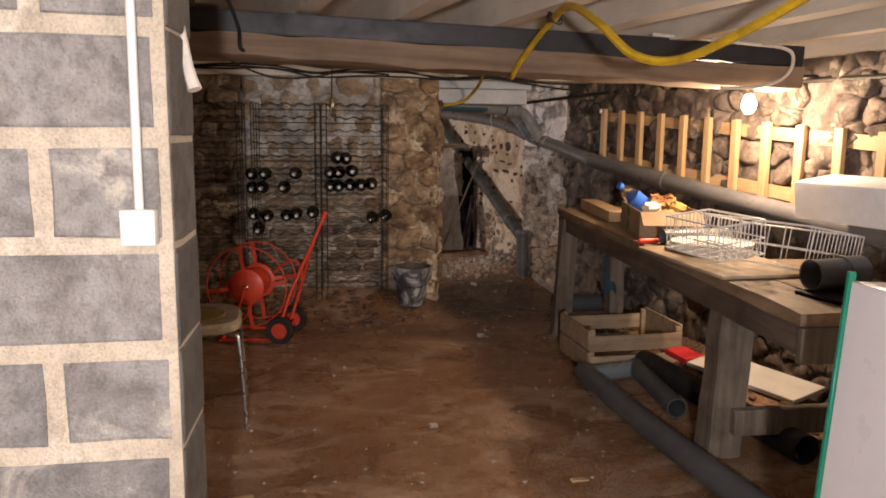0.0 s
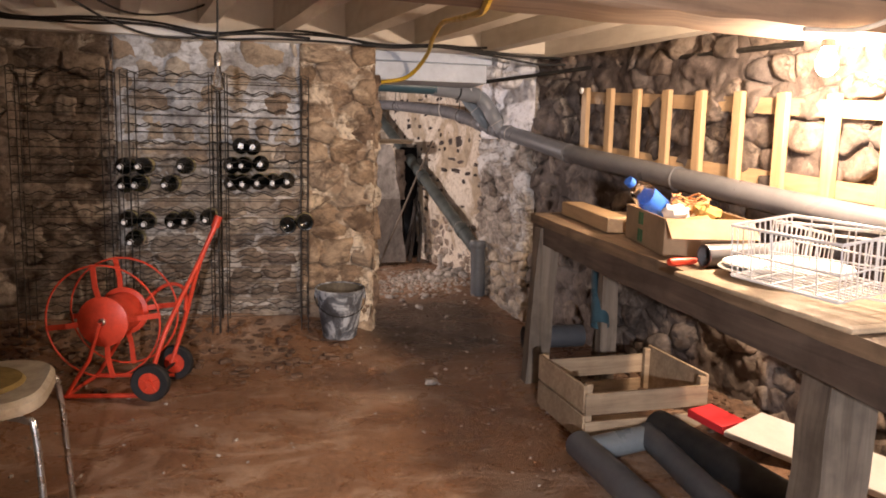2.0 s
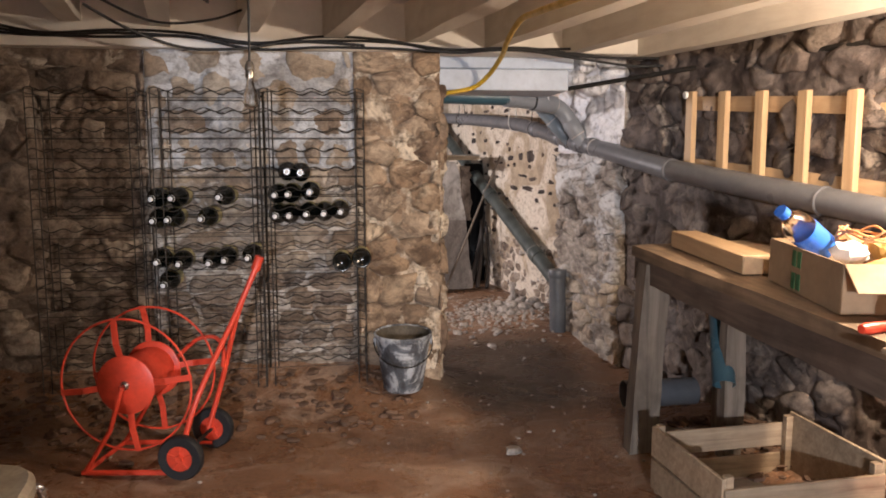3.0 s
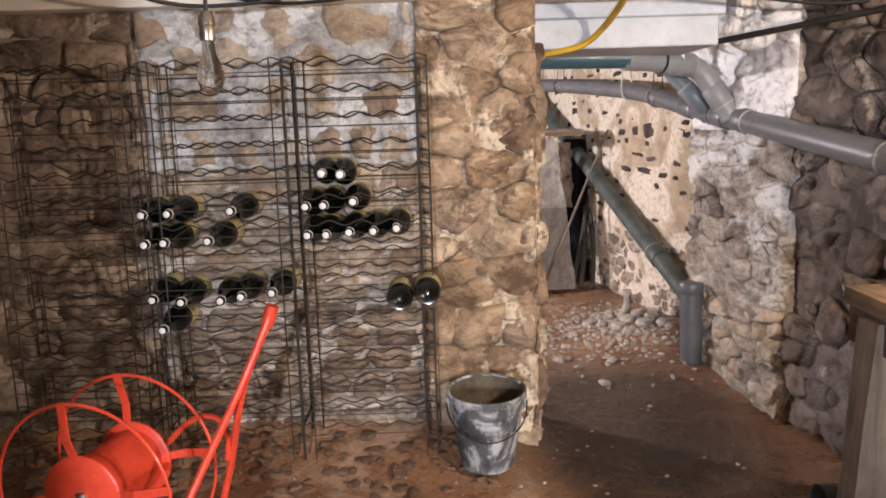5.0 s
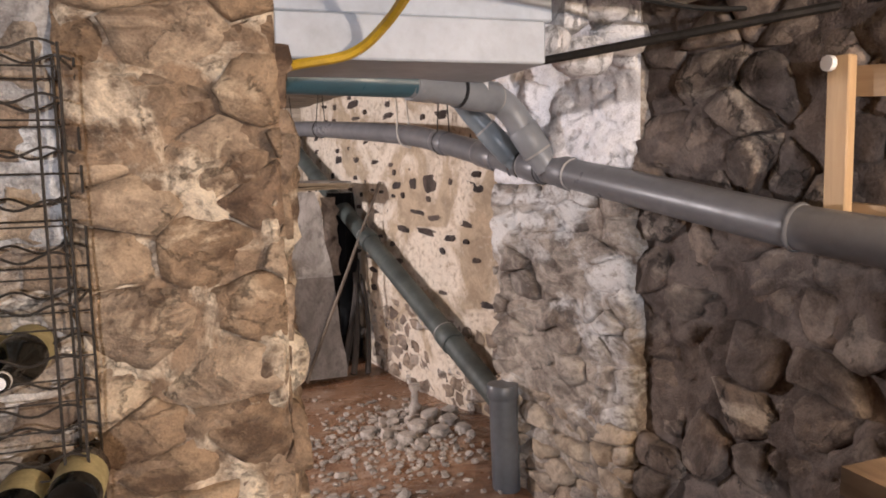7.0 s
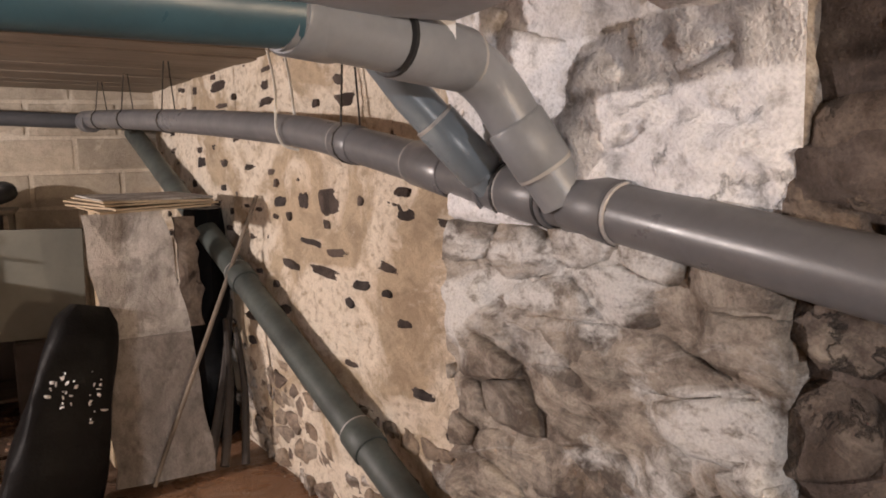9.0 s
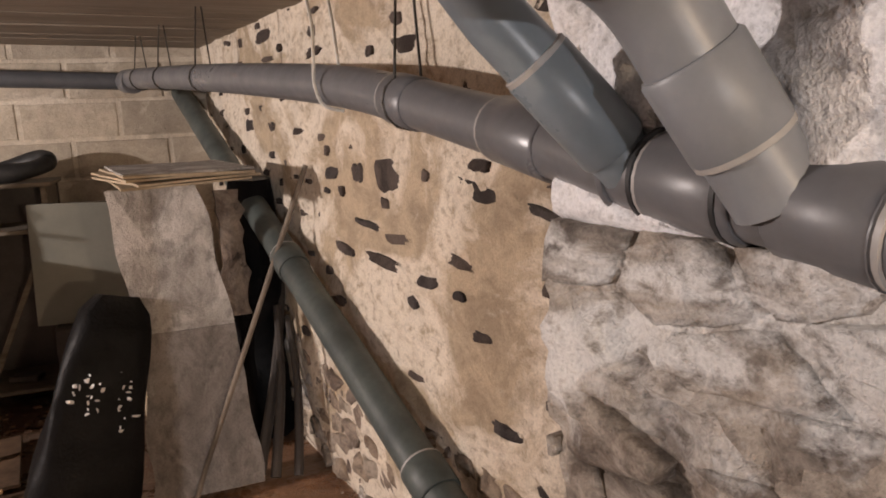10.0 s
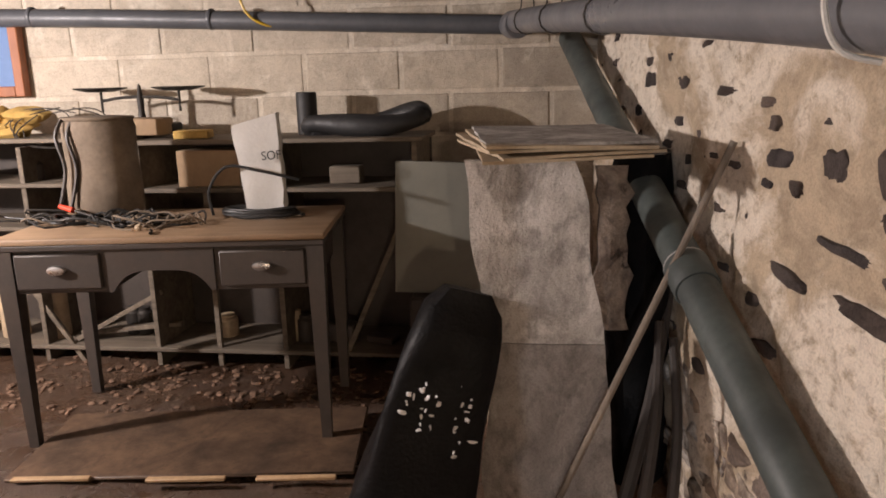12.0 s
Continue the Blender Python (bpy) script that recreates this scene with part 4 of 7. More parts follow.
def make_hanging_bulb():
    b = thing("hanging_bulb", pose(-0.265, 4.45, 0.325) @ Matrix.Diagonal((0.75, 0.75, 0.75, 1)), "unlit clear bulb on a brass socket and black flex", "lamp")
    part("flex", tube(bmesh.new(), [(0, 0, 1.96), (0.004, 0, 1.6), (0, 0, 1.41)], 0.005, 7), M_CABLE, b)
    part("socket", lathe(bmesh.new(), [(0, 1.415), (0.012, 1.415), (0.018, 1.40), (0.019, 1.385), (0.016, 1.383), (0.018, 1.372), (0.017, 1.352), (0, 1.352)], 16), plain("old_brass", (0.42, 0.38, 0.32), 0.35, 0.9, 0.3, 30, 0), b, "brass socket")
    part("bulb", lathe(bmesh.new(), [(0, 1.352), (0.013, 1.352), (0.015, 1.325), (0.028, 1.29), (0.031, 1.268), (0.024, 1.245), (0.010, 1.236), (0, 1.234)], 20), M_CLEAR, b, "clear glass bulb")


make_hanging_bulb()


def make_wall_bulb():
    b = thing("wall_lamp", pose(1.54, 3.60, 1.39), "lit bare bulb in a holder on the stone wall", "lamp")
    part("bulb", lathe(bmesh.new(), [(0, -0.085), (0.015, -0.082), (0.028, -0.065), (0.031, -0.045), (0.024, -0.02), (0.014, 0.0), (0, 0.0)], 20), M_GLOW, b, "glowing bulb").visible_shadow = False
    part("holder", lathe(bmesh.new(), [(0, 0.0), (0.02, 0.0), (0.02, 0.035), (0.012, 0.05), (0, 0.05)], 16), M_CABLE, b, "black bulb holder")
    part("bracket", tube(bmesh.new(), [(0, 0, 0.045), (0.05, 0, 0.08), (0.33, 0.02, 0.085)], 0.006, 8), M_IRON, b)


make_wall_bulb()


def make_bare_bulb(place, flex):
    b = thing("ceiling_bulb", Matrix.Translation(place), "lit bare bulb on a short flex", "lamp")
    part("bulb", lathe(bmesh.new(), [(0, -0.06), (0.02, -0.055), (0.03, -0.035), (0.026, -0.01), (0.014, 0.02), (0, 0.02)], 16), M_GLOW, b).visible_shadow = False
    part("flex", tube(bmesh.new(), [(0, 0, 0.02), (0, 0, flex)], 0.006, 8), M_CABLE, b)


make_bare_bulb((-0.25, -0.35, 1.19), 0.66)
make_bare_bulb((-2.2, 8.0, 1.53), 0.24)


def make_switch():
    s = thing("light_switch", pose(-0.548, 1.824, 1.037), "white surface switch box under a white conduit", "switch")
    part("box", boxm(-0.028, 0.028, -0.03, 0.0, -0.03, 0.03, 0.004, segs=2), M_WHITE_PLASTIC, s)
    part("rocker", boxm(-0.022, 0.022, -0.033, -0.029, 0.004, 0.022, 0.002), M_WHITE_PLASTIC, s)
    part("conduit", tube(bmesh.new(), [(0.0, -0.010, 0.028), (0.004, -0.010, 0.9)], 0.0075, 12), M_WHITE_PLASTIC, s, "white plastic conduit")


make_switch()
bm = tube(bmesh.new(), curve([(-0.515, 2.00, 1.46), (-0.50, 1.97, 1.38), (-0.487, 1.95, 1.31), (-0.475, 1.94, 1.27)], 5), [0.004 + 0.0006 * i for i in range(16)], 8)
single("cable_end", bm, M_WHITE_CABLE, Matrix(), "loose end of a white cable on the block wall", "cable")


# ---- front room: rack and bottles ----
def make_rack(x, width, legs=True):
    r = thing("bottle_rack", pose(x, 5.48, 0), "rusty wavy-wire wine bottle rack against the stone wall", "bottle rack", "bottle racks")
    for y in (0.0, 0.17):
        for px in (0.0, 0.035, width - 0.035, width):
            part("post", tube(bmesh.new(), [(px, y, 0.10), (px + 0.004, y, 1.40)], 0.0028, 6), M_WIRE, r)
        for i in range(15):
            z = 0.22 + i * 0.084
            pts = [(width * k / 40, y, z + 0.008 * math.sin(k / 40 * 2 * math.pi * 4.5)) for k in range(41)]
            part("wavy_wire", tube(bmesh.new(), pts, 0.0024, 5), M_WIRE, r)
            part("straight_wire", tube(bmesh.new(), [(0, y, z - 0.034), (width, y, z - 0.034)], 0.0017, 5), M_WIRE, r)
    for px in (0.0, width):
        for z in (0.22, 0.56, 0.98, 1.38):
            part("tie_wire", tube(bmesh.new(), [(px, 0, z), (px, 0.17, z)], 0.0028, 5), M_WIRE, r)
    return r


rack = make_rack(-0.80, 0.44)
copy_thing(rack, pose(-0.355, 5.48, 0))
copy_thing(rack, pose(-1.30, 5.50, 0, 0, 0, 0))


def make_bottle(place, out=True):
    """A wine bottle lying with its neck (or its base) to the front."""
    b = thing("wine_bottle", place, "dark glass wine bottle with a white cap lying in the rack" if out else "dark glass wine bottle lying base outward in the rack", "bottle", "bottles in the rack")
    part("glass", lathe(bmesh.new(), [(0, 0.0), (0.013, 0.0), (0.015, 0.01), (0.0135, 0.02), (0.014, 0.085), (0.020, 0.11), (0.037, 0.13), (0.0425, 0.15), (0.0425, 0.285), (0.038, 0.295), (0.018, 0.292), (0, 0.275)], 20), M_GLASS_DARK, b)
    part("cap", lathe(bmesh.new(), [(0, -0.002), (0.008, -0.002), (0.0105, 0.0), (0.0120, 0.014), (0.0155, 0.016), (0.0155, 0.022), (0.0142, 0.024)], 14), M_CAP_WHITE, b, "white cap")
    part("label", lathe(bmesh.new(), [(0.0428, 0.18), (0.043, 0.182), (0.043, 0.26), (0.0428, 0.262)], 20), M_LABEL, b, "yellowed paper label")
    return b


lie = pose(0, 0, 0, -90, 0, 0)
first = None
for x, z in ((-0.241, 1.051), (-0.185, 1.046), (-0.297, 0.951), (-0.242, 0.953), (-0.150, 0.962), (-0.296, 0.862), (-0.238, 0.862), (-0.167, 0.868), (-0.092, 0.869), (-0.02, 0.876),
             (-0.800, 0.94), (-0.721, 0.942), (-0.528, 0.945), (-0.800, 0.848), (-0.740, 0.852), (-0.604, 0.854), (-0.792, 0.673), (-0.703, 0.663), (-0.580, 0.664), (-0.515, 0.675), (-0.418, 0.684), (-0.768, 0.575)):
    m = pose(x, 5.42, z) @ pose(0, 0, 0, 0, 0, random.uniform(-4, 4)) @ lie
    if first is None:
        first = make_bottle(m)
    else:
        copy_thing(first, m)
back = make_bottle(pose(-0.017, 5.70, 0.66) @ pose(0, 0, 0, 90, 0, 0), False)
copy_thing(back, pose(0.069, 5.70, 0.675) @ pose(0, 0, 0, 90, 0, 0))


def make_bucket():
    b = thing("bucket", pose(0.25, 5.50, 0.06, 3, 0, 0) @ Matrix.Diagonal((0.87, 0.87, 0.92, 1)), "cement-smeared grey builder's bucket on the floor", "bucket")
    part("shell", lathe(bmesh.new(), [(0, 0.004), (0.095, 0.0), (0.102, 0.008), (0.125, 0.15), (0.142, 0.27), (0.150, 0.272), (0.152, 0.287), (0.146, 0.292), (0.139, 0.285)], 32), M_BUCKET, b)
    part("lining", lathe(bmesh.new(), [(0.139, 0.285), (0.135, 0.26), (0.12, 0.15), (0.105, 0.07), (0.07, 0.06), (0, 0.055)], 32), M_BUCKET_IN, b, "crusted inside")
    for s in (-1, 1):
        part("handle_lug", boxm(-0.014, 0.014, -0.006, 0.006, -0.02, 0.02, 0.003, m=pose(s * 0.147, 0, 0.245, 0, 0, 90)), M_BUCKET, b)
    part("bail", tube(bmesh.new(), [(0.152 * math.cos(a), -0.152 * math.sin(a) - 0.01, 0.245 - 0.09 * math.sin(a)) for a in [math.pi * i / 16 for i in range(17)]], 0.003, 6), M_IRON, b, "thin wire handle")


make_bucket()


def make_reel():
    r = thing("hose_reel", pose(-0.77, 4.84, 0, 0, 0, -12), "empty red metal garden hose reel on two small wheels", "hose reel")
    z = 0.325
    turn = pose(0, 0, z, -90, 0, 0)
    drum = part("drum", lathe(bmesh.new(), [(0.085, 0.005), (0.085, 0.205)], 28, turn), M_RED, r)
    for y, rad in ((0.0, 0.105), (0.21, 0.105)):
        disc = part("disc", lathe(bmesh.new(), [(0, y - 0.006), (rad - 0.006, y - 0.006), (rad, y - 0.002), (rad, y + 0.004), (0, y + 0.004)], 32, turn), M_RED, r)
        part("axle_nut", lathe(bmesh.new(), [(0, y - 0.02), (0.010, y - 0.02), (0.016, y - 0.014), (0.016, y - 0.006)], 12, turn), M_CHROME, disc, "steel axle nut")
        ring = [(0.235 * math.cos(2 * math.pi * i / 48), y, z + 0.235 * math.sin(2 * math.pi * i / 48)) for i in range(48)]
        part("rim", tube(bmesh.new(), ring, 0.0042, 7, closed=True), M_RED, r)
        for k in range(4):
            a = radians(90 * k + 8)
            d = Vector((math.cos(a), 0, math.sin(a)))
            s = Vector((-math.sin(a), 0, math.cos(a)))
            bm = bmesh.new()
            o = -1 if y == 0 else 1
            rows = [(0.098, 0.0), (0.15, 0.012 * o), (0.21, 0.004 * o), (0.24, 0.0)]
            rings = []
            for q, off in rows:
                c = d * q + Vector((0, y + off, z))
                rings.append([bm.verts.new(c + s * w + Vector((0, h, 0))) for w, h in ((-0.011, -0.002), (0.011, -0.002), (0.011, 0.002), (-0.011, 0.002))])
            for p, q in zip(rings, rings[1:]):
                for i in range(4):
                    bm.faces.new((p[i], p[(i + 1) % 4], q[(i + 1) % 4], q[i]))
            bm.faces.new(rings[0])
            bm.faces.new(rings[-1][::-1])
            part("spoke", bm, M_RED, r, smooth=False)
    for y in (-0.03, 0.25):
        part("frame_leg", tube(bmesh.new(), [(0, y, z), (-0.05, y, 0.17), (-0.15, y, 0.015)], 0.009, 8), M_RED, r)
        part("base_rail", tube(bmesh.new(), [(-0.16, y, 0.013), (0.2, y, 0.025)], 0.010, 8), M_RED, r)
    part("foot_rail", tube(bmesh.new(), [(-0.155, -0.03, 0.012), (-0.155, 0.25, 0.012)], 0.009, 8), M_RED, r)
    for y0 in (-0.01, 0.23):
        part("handle_tube", tube(bmesh.new(), curve([(0.185, y0, 0.06), (0.25, y0 + 0.02, 0.28), (0.34, 0.18 + 0.08 * y0, 0.55), (0.41, 0.24 + 0.06 * y0, 0.735)], 5), 0.010, 8), M_RED, r)
    part("grip", tube(bmesh.new(), [(0.395, 0.24, 0.70), (0.412, 0.245, 0.748)], 0.017, 10), M_RED, r, "flattened red grip")
    part("brace", tube(bmesh.new(), curve([(0.08, 0.24, 0.36), (0.16, 0.24, 0.43), (0.23, 0.24, 0.44), (0.265, 0.23, 0.40), (0.26, 0.23, 0.33)], 6), 0.008, 8), M_RED, r)
    for y in (-0.03, 0.26):
        wheel = part("wheel", lathe(bmesh.new(), [(0.045, -0.016), (0.074, -0.018), (0.080, -0.010), (0.080, 0.010), (0.074, 0.018), (0.045, 0.016)], 28, pose(0.20, y, 0.080, -90)), M_RUBBER, r, "black rubber tyre")
        part("hubcap", lathe(bmesh.new(), [(0, -0.020), (0.012, -0.022), (0.014, -0.013), (0.050, -0.011), (0.054, -0.015), (0.058, -0.012), (0.058, 0.012), (0, 0.012)], 24, pose(0.20, y, 0.080, -90)), M_RED, wheel, "orange-red wheel centre")
        for k in range(5):
            a = 2 * math.pi * k / 5
            part("wheel_rib", boxm(-0.004, 0.004, -0.016, -0.009, 0.014, 0.05, 0.001, m=pose(0.20, y, 0.08, 0, 360 * k / 5, 0)), M_RED, wheel)
    part("axle", tube(bmesh.new(), [(0.20, -0.03, 0.08), (0.20, 0.26, 0.08)], 0.007, 8), M_IRON, r)


make_reel()


def make_chair():
    c = thing("chair", pose(-0.87, 3.68, 0, 0, 0, 7), "old chair with stained shell seat and bare chrome legs", "chair")
    bm = bmesh.new()
    w, d = 0.225, 0.215
    rings = []
    for s, z in ((0.86, 0.392), (1.0, 0.405), (1.0, 0.430), (0.95, 0.442), (0.80, 0.436)):
        ring = []
        for k in range(32):
            a = 2 * math.pi * k / 32
            x = w * s * math.copysign(abs(math.cos(a)) ** 0.55, math.cos(a))
            y = d * s * math.copysign(abs(math.sin(a)) ** 0.55, math.sin(a))
            ring.append(bm.verts.new((x, y, z)))
        rings.append(ring)
    for p, q in zip(rings, rings[1:]):
        for k in range(32):
            bm.faces.new((p[k], p[(k + 1) % 32], q[(k + 1) % 32], q[k]))
    bm.faces.new(rings[0][::-1])
    bm.faces.new(rings[-1])
    part("seat", bm, M_SEAT, c)
    bm = bmesh.new()
    lathe(bm, [(0, 0.433), (0.92, 0.433), (1.0, 0.438), (0.95, 0.448), (0.5, 0.452), (0, 0.453)], 28, Matrix.Diagonal((0.165, 0.155, 1, 1)))
    part("cushion", bm, M_CUSHION, c, "worn mustard seat pad")
    for sx in (-1, 1):
        for sy in (-1, 1):
            part("leg", tube(bmesh.new(), curve([(sx * 0.12, sy * 0.13, 0.395), (sx * 0.19, sy * 0.165, 0.388), (sx * 0.215, sy * 0.18, 0.35), (sx * 0.235, sy * 0.20, 0.0)], 6), 0.009, 10), M_CHROME, c, "chrome tube leg")


make_chair()


# ---- front room: bench and what lies on it ----
BZ = lambda y: 0.775 - 0.032 * (4.87 - y)  # top of the bench
FX = lambda y: 1.085 + 0.004 * (4.87 - y)  # its front edge


def make_bench():
    b = thing("workbench", pose(0, 0, 0), "heavy grimy wooden workbench along the stone wall", "workbench")

    def plank(bm, x0, x1, ya, yb, za, zb, rnd, off=0.0):
        n = 14
        rings = []
        for i in range(n + 1):
            y = ya + (yb - ya) * i / n
            j = lambda: rnd.uniform(-0.003, 0.003)
            l, r = FX(y) + x0, FX(y) + x1
            t = BZ(y)
            rings.append([bm.verts.new((px + j(), y, t + pz + j())) for px, pz in ((l, za), (r, za), (r, zb), (l, zb))])
        for p, q in zip(rings, rings[1:]):
            for k in range(4):
                bm.faces.new((p[k], p[(k + 1) % 4], q[(k + 1) % 4], q[k]))
        bm.faces.new(rings[0])
        bm.faces.new(rings[-1][::-1])
        return bm

    rnd = random.Random(17)
    for k in range(3):
        part("top_plank", plank(bmesh.new(), 0.0 + 0.19 * k, 0.186 + 0.19 * k, 2.46 + 0.01 * k, (4.90, 4.93, 3.25)[k], -0.04, 0.0, rnd), M_BENCH_TOP, b, smooth=False)
    part("top_plank", plank(bmesh.new(), 0.38, 0.566, 4.25, 4.95, -0.04, 0.0, rnd), M_BENCH_TOP, b, smooth=False)
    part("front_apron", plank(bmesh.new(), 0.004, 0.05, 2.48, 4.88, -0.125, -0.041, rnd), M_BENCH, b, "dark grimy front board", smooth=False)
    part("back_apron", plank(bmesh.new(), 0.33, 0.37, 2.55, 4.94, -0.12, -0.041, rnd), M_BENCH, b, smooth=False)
    part("end_board", boxm(FX(2.47), FX(2.47) + 0.55, 2.445, 2.475, BZ(2.47) - 0.15, BZ(2.47) - 0.043, 0.004), M_BENCH_LEG, b)
    part("end_board", boxm(FX(4.88) + 0.05, FX(4.88) + 0.33, 4.84, 4.88, BZ(4.87) - 0.15, BZ(4.87) - 0.043, 0.004), M_BENCH, b)
    for x, y, w, top, lean in ((FX(4.75) - 0.01, 4.74, 0.10, BZ(4.7) - 0.05, -0.04), (1.17, 3.02, 0.13, BZ(3.0) - 0.05, -0.03), (FX(4.7) + 0.30, 4.74, 0.08, BZ(4.7) - 0.05, 0.0), (1.62, 2.72, 0.10, BZ(2.7) - 0.05, 0.0), (FX(4.2) + 0.25, 4.62, 0.07, BZ(4.4) - 0.05, 0.0)):
        bm = bmesh.new()
        rings = []
        for i in range(7):
            t = i / 6
            j = lambda: rnd.uniform(-0.004, 0.004)
            cx = x + lean * (1 - t)
            rings.append([bm.verts.new((cx + px + j(), y + py + j(), -0.01 + (top + 0.01) * t)) for px, py in ((0, 0), (w, 0), (w, w * 0.8), (0, w * 0.8))])
        for p, q in zip(rings, rings[1:]):
            for k in range(4):
                bm.faces.new((p[k], p[(k + 1) % 4], q[(k + 1) % 4], q[k]))
        bm.faces.new(rings[0][::-1])
        bm.faces.new(rings[-1])
        part("leg", bm, M_BENCH_LEG, b, "worn grey square leg", smooth=False)
    part("stretcher", boxm(1.22, 1.70, 2.98, 3.03, 0.10, 0.20, 0.005), M_BENCH_LEG, b)
    return b


make_bench()


def make_timber_block():
    bm = boxm(-0.05, 0.05, -0.28, 0.28, 0.006, 0.066, 0.004)
    single("timber_offcut", bm, M_WOOD_PALE_Y, pose(1.24, 4.54, BZ(4.54) - 0.004, 1.8, 0, -3), "pale square timber offcut lying on the bench", "timber")


make_timber_block()


def make_carton():
    m = pose(1.315, 3.955, BZ(3.955) + 0.002, 1.8, 0, -10)
    c = thing("cardboard_box", m, "open brown cardboard box full of odds and ends", "box")
    w, d, h, t = 0.14, 0.215, 0.122, 0.005
    for x0, x1, y0, y1 in ((-w, w, -d, -d + t), (-w, w, d - t, d), (-w, -w + t, -d + t, d - t), (w - t, w, -d + t, d - t)):
        part("side", boxm(x0, x1, y0, y1, 0, h, 0.0015), M_CARD, c)
    part("bottom", boxm(-w + t, w - t, -d + t, d - t, 0, t, 0.001), M_CARD, c)
    for z0 in (0.015, 0.075):
        for yy in (0.02, 0.05):
            part("printed_mark", boxm(-w - 0.0015, -w + 0.0005, yy - 0.012, yy + 0.010, z0 - 0.005, z0 + 0.038, 0), M_GREEN, c, "dark green printed mark")
    part("printed_panel", boxm(-0.02, w - 0.01, -d - 0.0015, -d + 0.0005, 0.03, 0.10, 0), M_PLY, c, "pale printed panel")
    part("flap", boxm(-w, w, -0.002, 0.002, 0, 0.09, 0.001, m=pose(0, -d, h, 128, 0, 0)), M_CARD, c)
    return c


make_carton()


def make_water_bottle():
    m = pose(1.235, 4.03, BZ(4.0) + 0.145, 0, -56, 14) @ Matrix.Scale(1.15, 4)
    b = thing("water_bottle", m, "clear plastic water bottle with blue label and cap", "bottle")
    part("body", lathe(bmesh.new(), [(0, -0.10), (0.03, -0.10), (0.035, -0.09), (0.033, -0.06), (0.035, -0.03), (0.035, 0.05), (0.030, 0.075), (0.014, 0.095), (0.013, 0.105), (0, 0.105)], 20), M_CLEAR, b)
    part("label", lathe(bmesh.new(), [(0.0355, -0.045), (0.036, -0.04), (0.036, 0.035), (0.0355, 0.04)], 20), M_BLUE_PLASTIC, b, "blue label")
    part("cap", lathe(bmesh.new(), [(0, 0.103), (0.015, 0.103), (0.015, 0.122), (0, 0.123)], 16), M_BLUE_PLASTIC, b, "blue cap")


make_water_bottle()
for k, (p, s, mat, lab) in enumerate((((1.27, 3.98, 0.17), (0.05, 0.045, 0.035), M_ORANGE, "crumpled orange plastic bag in the box"), ((1.19, 3.86, 0.165), (0.045, 0.05, 0.03), M_PAPER, "crumpled white paper in the box"),
                                      ((1.34, 3.90, 0.16), (0.05, 0.05, 0.035), M_YELLOW_CLOTH, "crumpled yellow rag in the box"), ((1.22, 3.75, 0.13), (0.06, 0.05, 0.04), M_ORANGE, "crumpled orange wrapping in the box"))):
    bm = bmesh.new()
    lump(bm, (0, 0, 0), s, random.Random(40 + k), 11, 0.3)
    single("crumpled_wrapping", bm, mat, pose(p[0] + 0.06, p[1] + 0.04, BZ(3.9) + p[2] - 0.04), lab, "wrapping")
bm = bmesh.new()
for k in range(4):
    a0 = k * 1.3
    tube(bm, curve([(1.33 + 0.05 * math.cos(a0 + a), 3.95 + 0.09 * math.sin(a0 + a), BZ(3.9) + 0.165 + 0.02 * math.sin(3 * a + k)) for a in (0, 1, 2, 3, 4, 5)], 5), 0.003, 6)
single("string_coil", bm, M_ORANGE, Matrix(), "loose coil of orange string on the box", "string")


def make_dish(x, y, z, r, label, mat):
    single("plate", lathe(bmesh.new(), [(0, 0.0), (r * 0.6, 0.0), (r * 0.97, 0.012), (r, 0.016), (r * 0.98, 0.019), (r * 0.6, 0.008), (0, 0.007)], 36), mat, pose(x, y, z), label, "plate", "plates on the bench")


make_dish(1.275, 3.36, BZ(3.36) + 0.024, 0.17, "large white plastic plate on the bench", M_WHITE_PLASTIC)
make_dish(1.285, 3.365, BZ(3.36) + 0.036, 0.165, "large white plastic plate on the bench", M_WHITE_PLASTIC)
single("board", boxm(-0.19, 0.19, -0.30, 0.30, 0, 0.014, 0.006, segs=2), M_PLY, pose(1.235, 3.20, BZ(3.2) + 0.002, 1.8, 0, 6), "thin pale plywood board lying on the bench", "board")
for (x, y, ry, r0, ln, lab) in ((1.33, 3.60, 78, 0.034, 0.32, "short grey plastic pipe offcut on the bench"),):
    bm = pipe_length(bmesh.new(), [(-ln / 2, 0, 0), (ln / 2, 0, 0)], r0)
    single("pipe_offcut", bm, M_PVC, pose(x, y, BZ(y) + r0 + 0.002, 0, 0, 6), lab, "pipe")


def make_pipe_elbow():
    root = thing("pipe_elbow", pose(1.38, 2.72, BZ(2.72) + 0.058, 0, 0, 10), "dark grey plastic pipe coupling on the bench", "pipe")
    part("body", pipe_length(bmesh.new(), [(-0.10, 0, 0), (0.09, 0, 0)], 0.05), M_PVC_DARK, root)
    part("socket", pipe_length(bmesh.new(), [(0.02, 0, 0), (0.10, 0, 0)], 0.056), M_PVC_DARK, root)


